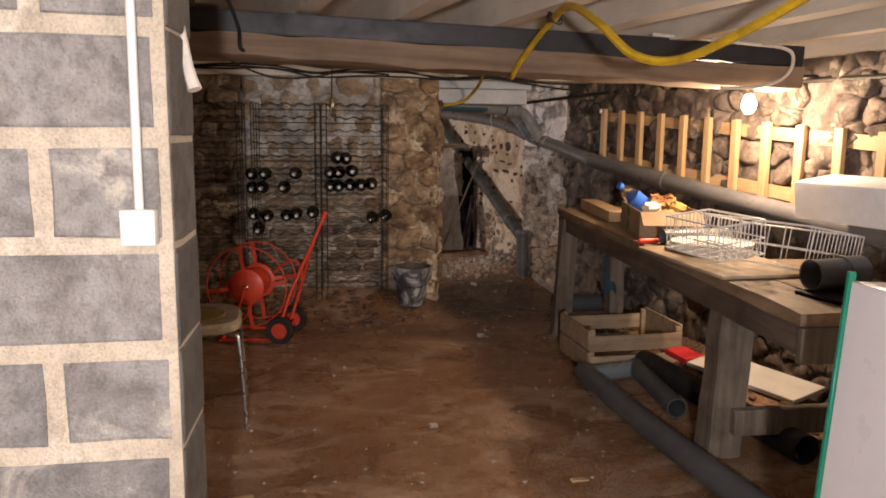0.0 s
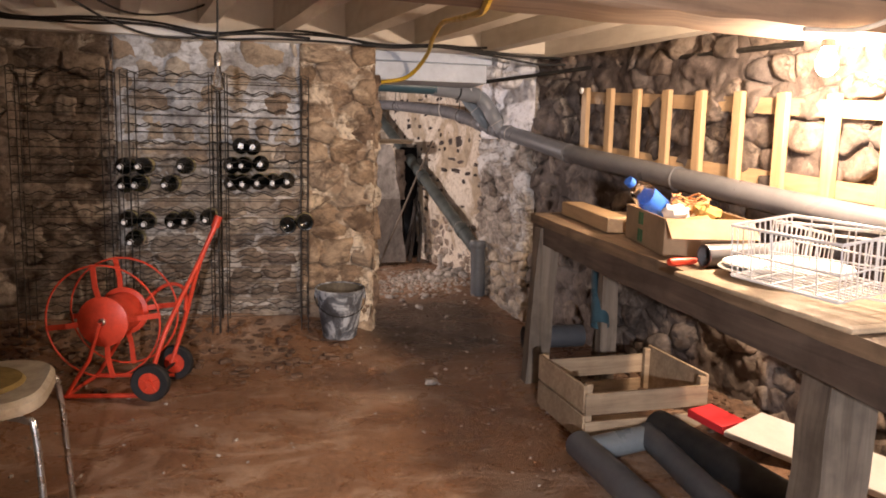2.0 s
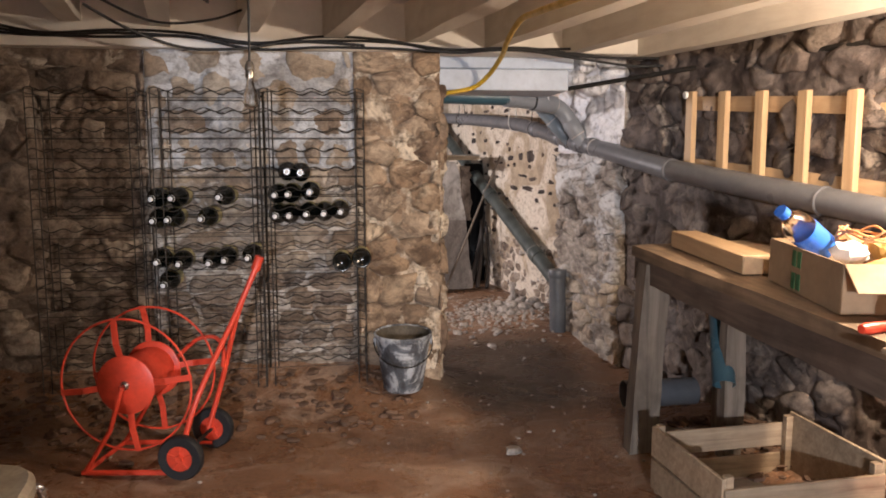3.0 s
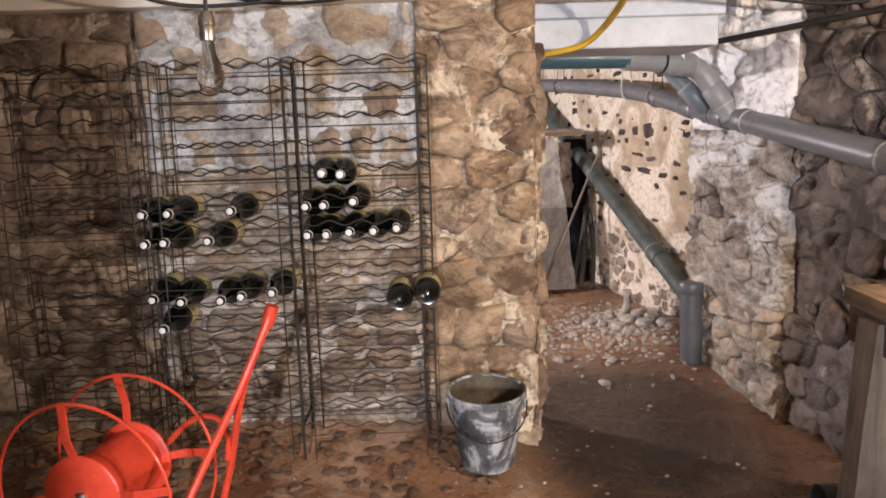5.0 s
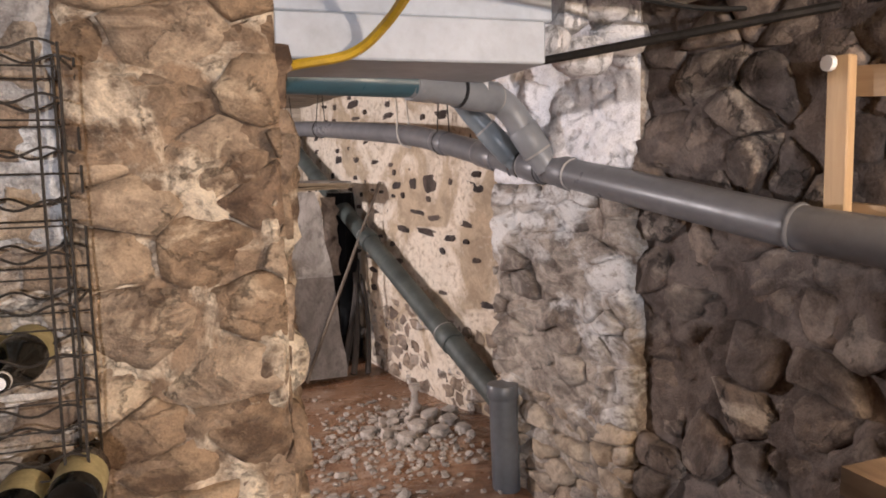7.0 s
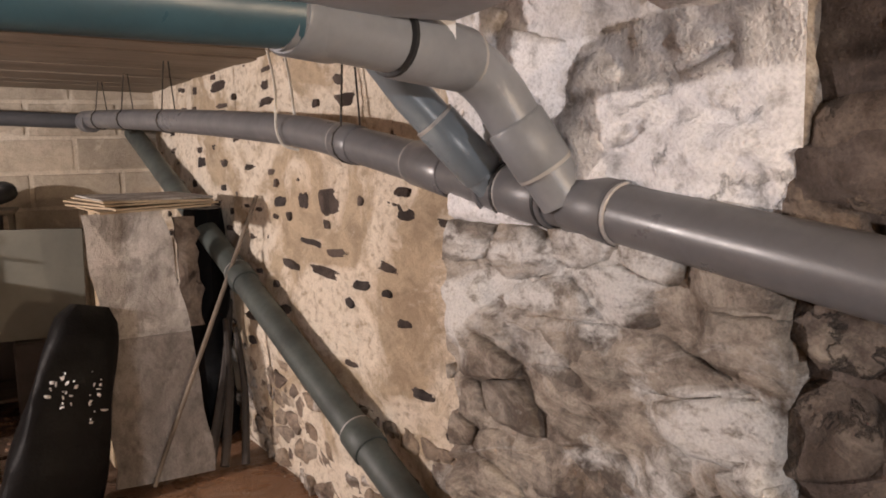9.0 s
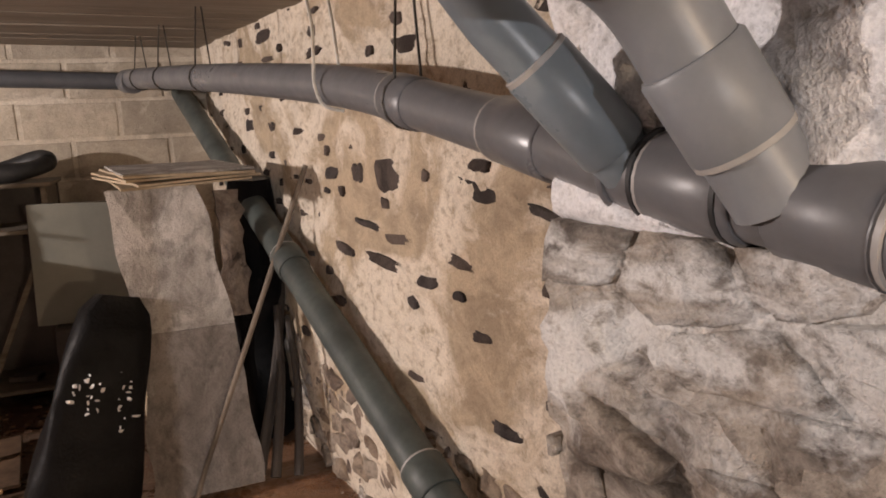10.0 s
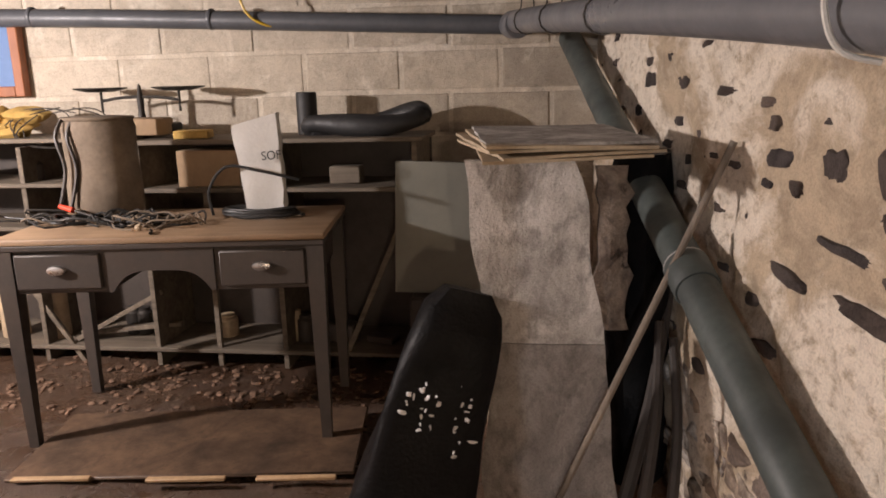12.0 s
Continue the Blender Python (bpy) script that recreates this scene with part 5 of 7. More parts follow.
make_pipe_elbow()
single("tablet", boxm(-0.14, 0.14, -0.09, 0.09, 0, 0.012, 0.004), M_BLACK, pose(1.38, 2.64, BZ(2.6) + 0.002, 0, 0, 12), "thin dark board under the pipe coupling", "board")
for k, (x, y, a) in enumerate(((1.13, 3.62, 102), (1.30, 3.70, 100))):
    t = thing("screwdriver", pose(x, y, BZ(y) + 0.014, 0, 0, a), "long screwdriver with a red handle on the bench", "screwdriver", "screwdrivers")
    part("handle", lathe(bmesh.new(), [(0, -0.06), (0.010, -0.058), (0.013, -0.04), (0.011, 0.03), (0.008, 0.045), (0, 0.046)], 12, pose(0, 0, 0, 90)), M_RED, t, "red handle")
    part("blade", tube(bmesh.new(), [(0, -0.04, 0), (0, -0.26, 0)], 0.004, 8), M_CHROME, t, "steel blade")


def make_wire_basket(m, w, d, h, cells, label):
    r = thing("wire_basket", m, label, "basket", "wire baskets")
    for z in (0.006, h * 0.5, h):
        part("hoop", tube(bmesh.new(), [(0, 0, z), (w, 0, z), (w, d, z), (0, d, z)], 0.004 if z == h else 0.0025, 6, closed=True), M_WHITE_PLASTIC, r)
    for i in range(cells + 1):
        x = w * i / cells
        part("rib", tube(bmesh.new(), [(x, 0, h), (x, 0.003, 0.004), (x, d - 0.003, 0.004), (x, d, h)], 0.0022, 5), M_WHITE_PLASTIC, r)
    for i in range(1, 5):
        y = d * i / 5
        part("rib", tube(bmesh.new(), [(0, y, h), (0.003, y, 0.008), (w - 0.003, y, 0.008), (w, y, h)], 0.0022, 5), M_WHITE_PLASTIC, r)


make_wire_basket(pose(1.10, 2.95, BZ(3.0) + 0.045, 2, -6, 12), 0.20, 0.30, 0.13, 11, "white coated wire basket on the bench")
make_wire_basket(pose(1.36, 2.86, BZ(2.9) + 0.03, 0, 10, 20), 0.30, 0.50, 0.16, 14, "white coated wire rack tipped on the bench")


# ---- under the bench ----
def make_crate():
    c = thing("wooden_crate", pose(1.25, 4.24, 0.005, 0, 0, 3), "slatted wooden fruit crate standing on the floor", "crate")
    L, D = 0.25, 0.215
    rnd = random.Random(4)
    for y in (-D, D):
        for z in (0.02, 0.125):
            part("slat", boxm(-L, L, y - 0.005, y + 0.005, z, z + 0.08, 0.002, m=pose(0, 0, 0, 0, rnd.uniform(-0.6, 0.6), 0)), M_CRATE, c)
    for x in (-L, L):
        for z in (0.02, 0.13):
            part("end_slat", boxm(x - 0.006, x + 0.006, -D + 0.006, D - 0.006, z, z + (0.10 if x < 0 else 0.115), 0.002), M_CRATE, c)
    for x in (-L + 0.018, L - 0.018):
        for y in (-D + 0.018, D - 0.018):
            part("corner_post", boxm(x - 0.012, x + 0.012, y - 0.012, y + 0.012, 0, 0.235, 0.002), M_CRATE, c)
    for k in range(5):
        y = -D + 0.05 + k * 0.085
        part("bottom_slat", boxm(-L + 0.01, L - 0.01, y - 0.03, y + 0.03, 0.008, 0.018, 0.002), M_CRATE, c)


make_crate()


def make_floor_pipes():
    r = 0.05
    single("floor_pipe", pipe_length(bmesh.new(), [(0.965, 3.95, r), (1.00, 3.2, r), (1.10, 2.3, r)], r), M_PVC_DARK, Matrix(), "dark grey plastic pipe lying on the floor", "pipe", "pipes on the floor")
    single("floor_pipe", pipe_length(bmesh.new(), [(0.985, 3.90, 0.045), (1.22, 3.97, 0.045)], 0.044), M_PVC_SLATE, Matrix.Translation((0, 0, 0.004)), "blue-grey plastic pipe lying on the floor", "pipe", "pipes on the floor")
    single("floor_pipe", pipe_length(bmesh.new(), [(1.245, 3.99, 0.045), (1.195, 3.40, 0.045)], 0.044), M_PVC_DARK, Matrix.Translation((0, 0, 0.01)), "dark grey plastic pipe lying on the floor", "pipe", "pipes on the floor")
    single("floor_pipe", pipe_length(bmesh.new(), [(1.305, 4.02, 0.06), (1.37, 3.5, 0.06), (1.46, 2.9, 0.06)], 0.058), M_RUBBER, Matrix.Translation((0, 0, 0.012)), "thick black pipe lying under the bench", "pipe", "pipes on the floor")
    single("pipe_offcut", pipe_length(bmesh.new(), [(1.33, 4.62, 0.30), (1.42, 4.86, 0.62)], 0.04), M_PVC_BLUE, Matrix(), "blue-grey pipe offcut leaning under the bench", "pipe")
    single("pipe_offcut", pipe_length(bmesh.new(), [(1.10, 4.98, 0.16), (1.40, 4.98, 0.16)], 0.055), M_PVC_DARK, Matrix(), "dark grey pipe offcut under the bench", "pipe")
    single("red_carton", boxm(-0.055, 0.055, -0.085, 0.085, 0, 0.03, 0.002), M_RED_CARD, pose(1.47, 3.91, 0.115, 2, -4, 12), "small red carton on the dirt heap", "carton")
    single("white_board", boxm(-0.115, 0.115, -0.28, 0.28, 0, 0.022, 0.003), M_PAPER, pose(1.64, 3.58, 0.115, 2, -5, 24), "off-white laminate board on the dirt heap", "board")


make_floor_pipes()


# ---- side wall ----
def make_ladder():
    c = thing("wooden_ladder", pose(0, 0, 0), "pale wooden rack of slats hung on the stone wall", "ladder")
    LX = lambda y: 1.505 + 0.18 * (5.33 - y)
    zt = lambda y: 1.385 - 0.075 * (5.33 - y)
    zb = lambda y: 1.06 - 0.075 * (5.33 - y)
    y0, y1 = 5.36, 2.75
    for zz, dz in ((zt, -0.075), (zb, -0.02)):
        bm = bmesh.new()
        rings = []
        for i in range(9):
            y = y0 + (y1 - y0) * i / 8
            x = LX(y) + 0.02
            rings.append([bm.verts.new((x + px, y, zz(y) + dz + pz)) for px, pz in ((0, 0), (0.022, 0), (0.022, 0.06), (0, 0.06))])
        for p, q in zip(rings, rings[1:]):
            for k in range(4):
                bm.faces.new((p[k], p[(k + 1) % 4], q[(k + 1) % 4], q[k]))
        bm.faces.new(rings[0])
        bm.faces.new(rings[-1][::-1])
        part("rail", bm, M_WOOD_PALE_Y, c, smooth=False)
    for k in range(12):
        y = 5.32 - 0.212 * k
        part("slat", boxm(-0.012, 0.014, -0.024, 0.024, zb(y) - 0.045, zt(y) + 0.005, 0.003, m=pose(LX(y), y, 0, 0, 0, 10)), M_WOOD_PALE, c)
    part("nail_plug", lathe(bmesh.new(), [(0, 0), (0.016, 0), (0.016, 0.012), (0, 0.014)], 10, pose(1.49, 5.33, 1.375, 0, -90, 0)), M_WHITE_PLASTIC, c, "white plug")


make_ladder()
m = pose(1.72, 2.98, 0.90, 0, -8, 10)
single("foam_block", boxm(-0.10, 0.10, -0.30, 0.30, 0, 0.15, 0.012, segs=2), M_FOAM, m, "white foam packing block lodged on the pipe", "foam")


def make_cabinet():
    c = thing("cabinet", pose(0.875, 1.42, 0, 0, 3.4, 0), "white laminate cabinet with a green glass edge", "cabinet")
    part("side_panel", boxm(0, 0.018, 0, 0.62, 0, 0.88, 0.002), M_WHITE_PANEL, c)
    part("side_panel", boxm(0.58, 0.60, 0, 0.62, 0, 0.88, 0.002), M_WHITE_PANEL, c)
    part("back_panel", boxm(0.018, 0.58, 0.60, 0.62, 0, 0.88, 0.002), M_WHITE_PANEL, c)
    part("top_panel", boxm(0.018, 0.58, 0.0, 0.598, 0.86, 0.88, 0.002), M_WHITE_PANEL, c)
    part("front_panel", boxm(0.018, 0.58, 0.0, 0.018, 0.02, 0.858, 0.002), M_WHITE_PANEL, c)
    part("glass_edge", boxm(-0.006, 0.012, 0.622, 0.632, 0.01, 0.90, 0.001), M_GREEN_EDGE, c, "green glass edge")
    part("shelf_strip", boxm(0.02, 0.59, 0.02, 0.25, 0.882, 0.90, 0.002), M_PLY, c, "wood-grain strip")


make_cabinet()


# ---- back room ----
def make_desk():
    d = thing("desk", pose(-0.48, 9.06, 0, 0, 0, 7.5), "old brown two-drawer desk with an arched kneehole", "desk")
    W, D = 0.567, 0.284
    part("top", boxm(-W, W, -D, D, 0.757, 0.78, 0.006, segs=2), M_DESK_TOP, d, "worn pale wooden top")
    part("top_edge", boxm(-W + 0.003, W - 0.003, -D + 0.003, D - 0.003, 0.737, 0.7565, 0.003), M_DESK, d)
    bm = bmesh.new()
    n = 24
    f, bk = [], []
    top = 0.736
    def low(x):
        return 0.585 + (0.075 * (1 - (x / 0.17) ** 4) if abs(x) < 0.17 else 0)
    for i in range(n + 1):
        x = -0.184 + 0.368 * i / n
        for y, store in ((-D + 0.012, f), (-D + 0.030, bk)):
            store.append((bm.verts.new((x, y, low(x))), bm.verts.new((x, y, top))))
    for i in range(n):
        bm.faces.new((f[i][0], f[i + 1][0], f[i + 1][1], f[i][1]))
        bm.faces.new((bk[i][0], bk[i][1], bk[i + 1][1], bk[i + 1][0]))
        bm.faces.new((f[i][0], bk[i][0], bk[i + 1][0], f[i + 1][0]))
    part("kneehole_arch", bm, M_DESK, d)
    for s in (-1, 1):
        cx = s * 0.35
        part("drawer_case", boxm(cx - 0.166, cx + 0.166, -D + 0.02, D - 0.02, 0.585, 0.736, 0.003), M_DESK, d)
        dr = part("drawer", boxm(cx - 0.147, cx + 0.147, -D + 0.004, -D + 0.024, 0.601, 0.724, 0.005), M_DESK, d)
        hb = bmesh.new()
        lathe(hb, [(0, 0.0), (0.030, 0.0), (0.034, 0.006), (0.030, 0.014), (0.012, 0.018), (0, 0.018)], 20, pose(cx, -D + 0.004, 0.67, 90, 0, 0) @ Matrix.Diagonal((1, 0.5, 1, 1)))
        part("cup_handle", hb, M_CHROME, dr, "pale metal cup handle")
    part("side_rail", boxm(-W + 0.05, -W + 0.07, -D + 0.05, D - 0.05, 0.618, 0.736, 0.002), M_DESK, d)
    part("side_rail", boxm(W - 0.07, W - 0.05, -D + 0.05, D - 0.05, 0.618, 0.736, 0.002), M_DESK, d)
    for sx in (-1, 1):
        for sy in (-1, 1):
            bm = bmesh.new()
            rings = []
            for z, w in ((0.736, 0.028), (0.58, 0.028), (0.0, 0.017)):
                cx, cy = sx * (W - 0.035), sy * (D - 0.035)
                rings.append([bm.verts.new((cx + px * w, cy + py * w, z)) for px, py in ((-1, -1), (1, -1), (1, 1), (-1, 1))])
            for p, q in zip(rings, rings[1:]):
                for k in range(4):
                    bm.faces.new((p[k], p[(k + 1) % 4], q[(k + 1) % 4], q[k]))
            bm.faces.new(rings[0])
            bm.faces.new(rings[-1][::-1])
            part("leg", bm, M_DESK, d, smooth=False)


make_desk()


def make_shelves():
    s = thing("shelf_unit", pose(0, 9.72, 0), "long dusty wooden shelf unit against the block wall", "shelf")
    for x0, x1, z in ((-0.92, 0.36, 1.045), (-2.4, -0.94, 1.06), (-0.90, 0.34, 0.835), (-2.4, -0.95, 0.86), (-2.4, 0.34, 0.09), (-2.4, -1.45, 0.66)):
        part("shelf_board", boxm(x0, x1, -0.19, 0.19, z - 0.02, z, 0.003), M_SHELF, s)
    for x in (-2.38, -1.48, -0.915, -0.30, 0.32):
        part("upright", boxm(x - 0.012, x + 0.012, -0.18, 0.18, 0.0, 1.022, 0.002), M_SHELF, s)
    # Added dark sheet that stands for the shade behind the shelves
    part("back_panel", boxm(-2.4, 0.34, 0.192, 0.20, 0.0, 1.02, 0.001), M_DESK, s, "dark sheet added for the shade behind the shelves")
    for k, x in enumerate((-1.30, -0.62, -0.05)):
        part("brace", boxm(-0.012, 0.012, -0.17, -0.15, 0.0, 0.82, 0.002, m=pose(x, 0, 0, 0, (-32, 0, 24)[k], 0)), M_SHELF, s)


make_shelves()


# what stands on the desk: laid out for a top at 0.75 m, then brought onto the desk's own top
ON_DESK = pose(0.0264, 0.393, 0.0702) @ Matrix.Diagonal((0.945, 0.945, 0.945, 1))


def make_canvas_bag():
    c = thing("canvas_kitbag", ON_DESK @ pose(-0.95, 9.33, 0.752), "upright olive canvas bag with leather straps on the desk", "bag")
    part("body", lathe(bmesh.new(), [(0, 0.0), (0.13, 0.0), (0.150, 0.02), (0.150, 0.12), (0.142, 0.25), (0.146, 0.36), (0.135, 0.40), (0.09, 0.41), (0, 0.405)], 26, Matrix.Diagonal((1.05, 0.8, 1, 1))), M_OLIVE, c)
    for x in (-0.10, -0.05):
        part("strap", tube(bmesh.new(), curve([(x, -0.09, 0.40), (x - 0.015, -0.118, 0.33), (x + 0.01, -0.12, 0.2), (x - 0.03, -0.125, 0.05)], 5), 0.008, 6), M_DESK, c, "dark leather strap")
    part("rim", tube(bmesh.new(), [(0.145 * math.cos(a), 0.11 * math.sin(a), 0.40) for a in [2 * math.pi * k / 24 for k in range(24)]], 0.008, 6, closed=True), M_OLIVE, c)


make_canvas_bag()


def make_paper_bag():
    b = thing("paper_bag", ON_DESK @ pose(-0.245, 9.33, 0.752, 0, -4, 10) @ Matrix.Diagonal((1, 1, 1.12, 1)), "tall white paper bag with black lettering on the desk", "bag")
    bm = bmesh.new()
    rnd = random.Random(9)
    rings = []
    for i in range(9):
        t = i / 8
        w, d = 0.075 + 0.016 * t, 0.045 - 0.012 * t
        ring = []
        for px, py in ((-1, -1), (-0.3, -1.12), (0.4, -0.9), (1, -1), (1.1, 0), (1, 1), (0, 1), (-1, 1), (-0.95, 0)):
            ring.append(bm.verts.new((px * w + rnd.uniform(-0.005, 0.005), py * d + rnd.uniform(-0.005, 0.005), 0.345 * t + (0.015 * px * (i == 8)))))
        rings.append(ring)
    for p, q in zip(rings, rings[1:]):
        for k in range(9):
            bm.faces.new((p[k], p[(k + 1) % 9], q[(k + 1) % 9], q[k]))
    bm.faces.new(rings[0][::-1])
    part("body", bm, M_PAPER, b)
    t = bpy.data.curves.new("lettering", "FONT")
    t.body, t.size, t.extrude = "SOF", 0.045, 0.0006
    ob = new("lettering", t)
    ob.data.materials.append(M_INK)
    me = bpy.data.meshes.new_from_object(ob)
    bpy.data.objects.remove(ob)
    ob = new("lettering", me)
    ob.parent = b
    ob.matrix_basis = pose(0.015, -0.054, 0.20, 84, 0, 0)
    ob["label"] = "black printed letters"


make_paper_bag()


def coil(cx, cy, cz, r, turns, rad, mat, label, seed, squash=0.7, name="cable_coil"):
    rnd = random.Random(seed)
    bm = bmesh.new()
    pts = []
    n = int(turns * 20)
    for i in range(n):
        a = 2 * math.pi * i / 20
        k = 1 + 0.12 * math.sin(i * 0.37 + seed) + rnd.uniform(-0.02, 0.02)
        pts.append((cx + r * k * math.cos(a), cy + r * k * squash * math.sin(a), cz + rad * (1 + 1.1 * (i / 20)) + rnd.uniform(-0.003, 0.003)))
    tube(bm, pts, rad, 7)
    single(name, bm, mat, ON_DESK, label, "cable")


def tangle(cx, cy, cz, wide, deep, loops, rad, mat, label, seed):
    """A loose heap of looped cable."""
    rnd = random.Random(seed)
    pts = []
    for k in range(loops):
        x, y, r = cx + rnd.gauss(0, wide * 0.3), cy + rnd.gauss(0, deep * 0.25), rnd.uniform(0.05, 0.14)
        sq, a0 = rnd.uniform(0.35, 0.8), rnd.uniform(0, 6)
        for i in range(9):
            q = a0 + 2 * math.pi * i / 9
            pts.append((x + r * math.cos(q), min(max(y + r * sq * math.sin(q), cy - deep), cy + deep), cz + rad + 0.045 * rnd.random() ** 2 * (k / loops + 0.2)))
    single("cable_coil", tube(bmesh.new(), curve(pts, 3), rad, 6), mat, ON_DESK, label, "cable")


tangle(-0.86, 9.13, 0.75, 0.55, 0.13, 26, 0.0042, M_CABLE, "tangled heap of thin black cable on the desk", 1)
tangle(-0.74, 9.10, 0.752, 0.6, 0.13, 14, 0.0036, M_OLIVE, "tangled thin brown cord on the desk", 4)
tangle(-1.0, 9.14, 0.752, 0.4, 0.12, 6, 0.005, M_IRON, "tangled dark grey cable on the desk", 9)
coil(-0.25, 9.28, 0.75, 0.15, 4, 0.007, M_CABLE, "coil of black cable round the paper bag", 2, 0.5)
hoop = make_cable("black cable hooped over the paper bag", [(-0.60, 9.25, 0.76), (-0.61, 9.25, 0.86), (-0.53, 9.25, 0.955), (-0.40, 9.25, 0.94), (-0.24, 9.27, 0.90)], 0.006, M_CABLE)
hoop.matrix_basis = pose(0.145, 0, 0) @ ON_DESK
t = thing("screwdriver", ON_DESK @ pose(-0.92, 9.12, 0.79, 0, 8, -20), "screwdriver with a red handle lying on the cables", "screwdriver", "screwdrivers")
part("handle", lathe(bmesh.new(), [(0, -0.05), (0.010, -0.048), (0.012, 0.03), (0, 0.035)], 10, pose(-0.10, 0, 0, 0, 90)), M_RED, t, "red handle")
part("blade", tube(bmesh.new(), [(-0.06, 0, 0), (0.22, 0, 0)], 0.004, 8), M_IRON, t)
bm = bmesh.new()
lump(bm, (0, 0, 0.012), (0.014, 0.014, 0.013), random.Random(2), 10, 0.1)
single("cork_ball", bm, M_PLY, ON_DESK @ pose(-0.62, 8.98, 0.752), "small round cork knob on the desk", "knob")
single("bolt", tube(bmesh.new(), [(0, 0, 0.006), (0.03, -0.06, 0.006)], 0.006, 8), M_IRON, ON_DESK @ pose(-0.56, 8.96, 0.752), "small dark iron bolt on the desk", "bolt")

# things on and in the shelves
single("cardboard_carton", boxm(-0.14, 0.14, -0.09, 0.09, 0, 0.16, 0.004), M_CARD, pose(-0.61, 9.66, 0.836, 0, 0, 4), "closed brown cardboard carton on the shelf", "carton")
single("yellow_packet", boxm(-0.075, 0.075, -0.05, 0.05, 0, 0.035, 0.004), M_YELLOW_CLOTH, pose(-0.68, 9.62, 1.047, 0, 0, 9), "small yellow and white packet on the shelf", "packet")
single("brown_parcel", boxm(-0.13, 0.13, -0.07, 0.07, 0, 0.075, 0.012, segs=2), M_CARD, pose(-0.95, 9.66, 1.062, 0, 0, -6), "small brown paper parcel on the shelf", "parcel")
single("dark_tin", lathe(bmesh.new(), [(0, 0), (0.045, 0), (0.046, 0.004), (0.046, 0.18), (0.043, 0.186), (0, 0.184)], 22), M_RUBBER, pose(-0.20, 9.76, 1.047), "tall dark metal tin on the shelf", "tin")


def make_inner_tube():
    bm = bmesh.new()
    n = 34
    pts, rs = [], []
    for i in range(n):
        a = 2 * math.pi * i / n
        pts.append((0.25 * math.cos(a), 0.085 * math.sin(a) + 0.02 * math.sin(2 * a), 0.055 + 0.018 * math.sin(2 * a + 0.6) + 0.02 * math.cos(a)))
        rs.append(0.045 + 0.008 * math.sin(3 * a))
    tube(bm, pts, rs, 12, closed=True)
    single("inner_tube", bm, M_RUBBER, pose(0.08, 9.70, 1.043), "limp black rubber inner tube on the shelf", "inner tube")


make_inner_tube()


def make_scale():
    s = thing("kitchen_scale", pose(-0.98, 9.74, 1.062), "old dark iron balance scale with two pans on the shelf", "scale")
    part("base", boxm(-0.17, 0.17, -0.05, 0.05, 0.0, 0.05, 0.012, segs=2), M_IRON, s)
    part("column", lathe(bmesh.new(), [(0, 0.05), (0.022, 0.05), (0.014, 0.10), (0.016, 0.16), (0.006, 0.22), (0, 0.225)], 14), M_IRON, s)
    part("beam", tube(bmesh.new(), curve([(-0.19, 0, 0.15), (-0.08, 0, 0.165), (0.08, 0, 0.165), (0.19, 0, 0.15)], 4), 0.007, 8), M_IRON, s)
    for x in (-0.19, 0.19):
        part("pan_rod", tube(bmesh.new(), [(x, 0, 0.10), (x, 0, 0.19)], 0.006, 8), M_IRON, s)
        part("pan", lathe(bmesh.new(), [(0, 0.19), (0.06, 0.192), (0.115, 0.205), (0.118, 0.211), (0.06, 0.2), (0, 0.198)], 26, Matrix.Translation((x, 0, 0))), M_IRON, s, "dark iron pan")


make_scale()
bm = bmesh.new()
rnd2 = random.Random(12)
for k in range(7):
    lump(bm, (rnd2.uniform(-0.13, 0.13), rnd2.uniform(-0.07, 0.07), 0.03 + 0.035 * (k % 3)), (0.09, 0.07, 0.04), rnd2, 10, 0.3)
single("yellow_cloth", bm, M_YELLOW_CLOTH, pose(-1.62, 9.66, 1.06), "heap of crumpled yellow cloth on the shelf", "cloth")
bm = bmesh.new()
for k in range(8):
    c = curve([(-1.40 + 0.16 * math.cos(a + k * 0.7) + 0.02 * k, 9.62 + 0.05 * math.sin(a * 1.2 + k), 1.10 + 0.09 * math.sin(a * 0.9 + k * 0.8)) for a in (0, 1.1, 2.2, 3.3)], 6)
    tube(bm, c, 0.003, 6)
single("wire_tangle", bm, M_WIRE, Matrix(), "tangle of stiff wire on the shelf", "wire")
rnd3 = random.Random(15)
for k in range(16):
    x = -2.0 + rnd3.random() * 2.2
    z = rnd3.choice((0.092, 0.836 if x > -0.9 else 0.862))
    if abs(x + 0.61) < 0.26 and z > 0.5:
        continue
    if rnd3.random() < 0.5:
        h = rnd3.uniform(0.06, 0.15)
        r0 = rnd3.uniform(0.03, 0.05)
        single("jar", lathe(bmesh.new(), [(0, 0), (r0, 0), (r0 * 1.03, 0.006), (r0, h * 0.8), (r0 * 0.7, h * 0.9), (r0 * 0.72, h), (0, h)], 16), rnd3.choice((M_PLY, M_IRON, M_DESK)), pose(x, 9.68 + rnd3.uniform(-0.06, 0.06), z), "dusty old jar standing on the shelf", "jar", "jars on the shelf")
    else:
        single("odd_block", boxm(-0.07, 0.07, -0.04, 0.04, 0, rnd3.uniform(0.03, 0.09), 0.006), rnd3.choice((M_DESK, M_SHELF, M_CARD_DAMP)), pose(x, 9.68, z, 0, 0, rnd3.uniform(-20, 20)), "dusty wooden block lying on the shelf", "block", "blocks on the shelf")


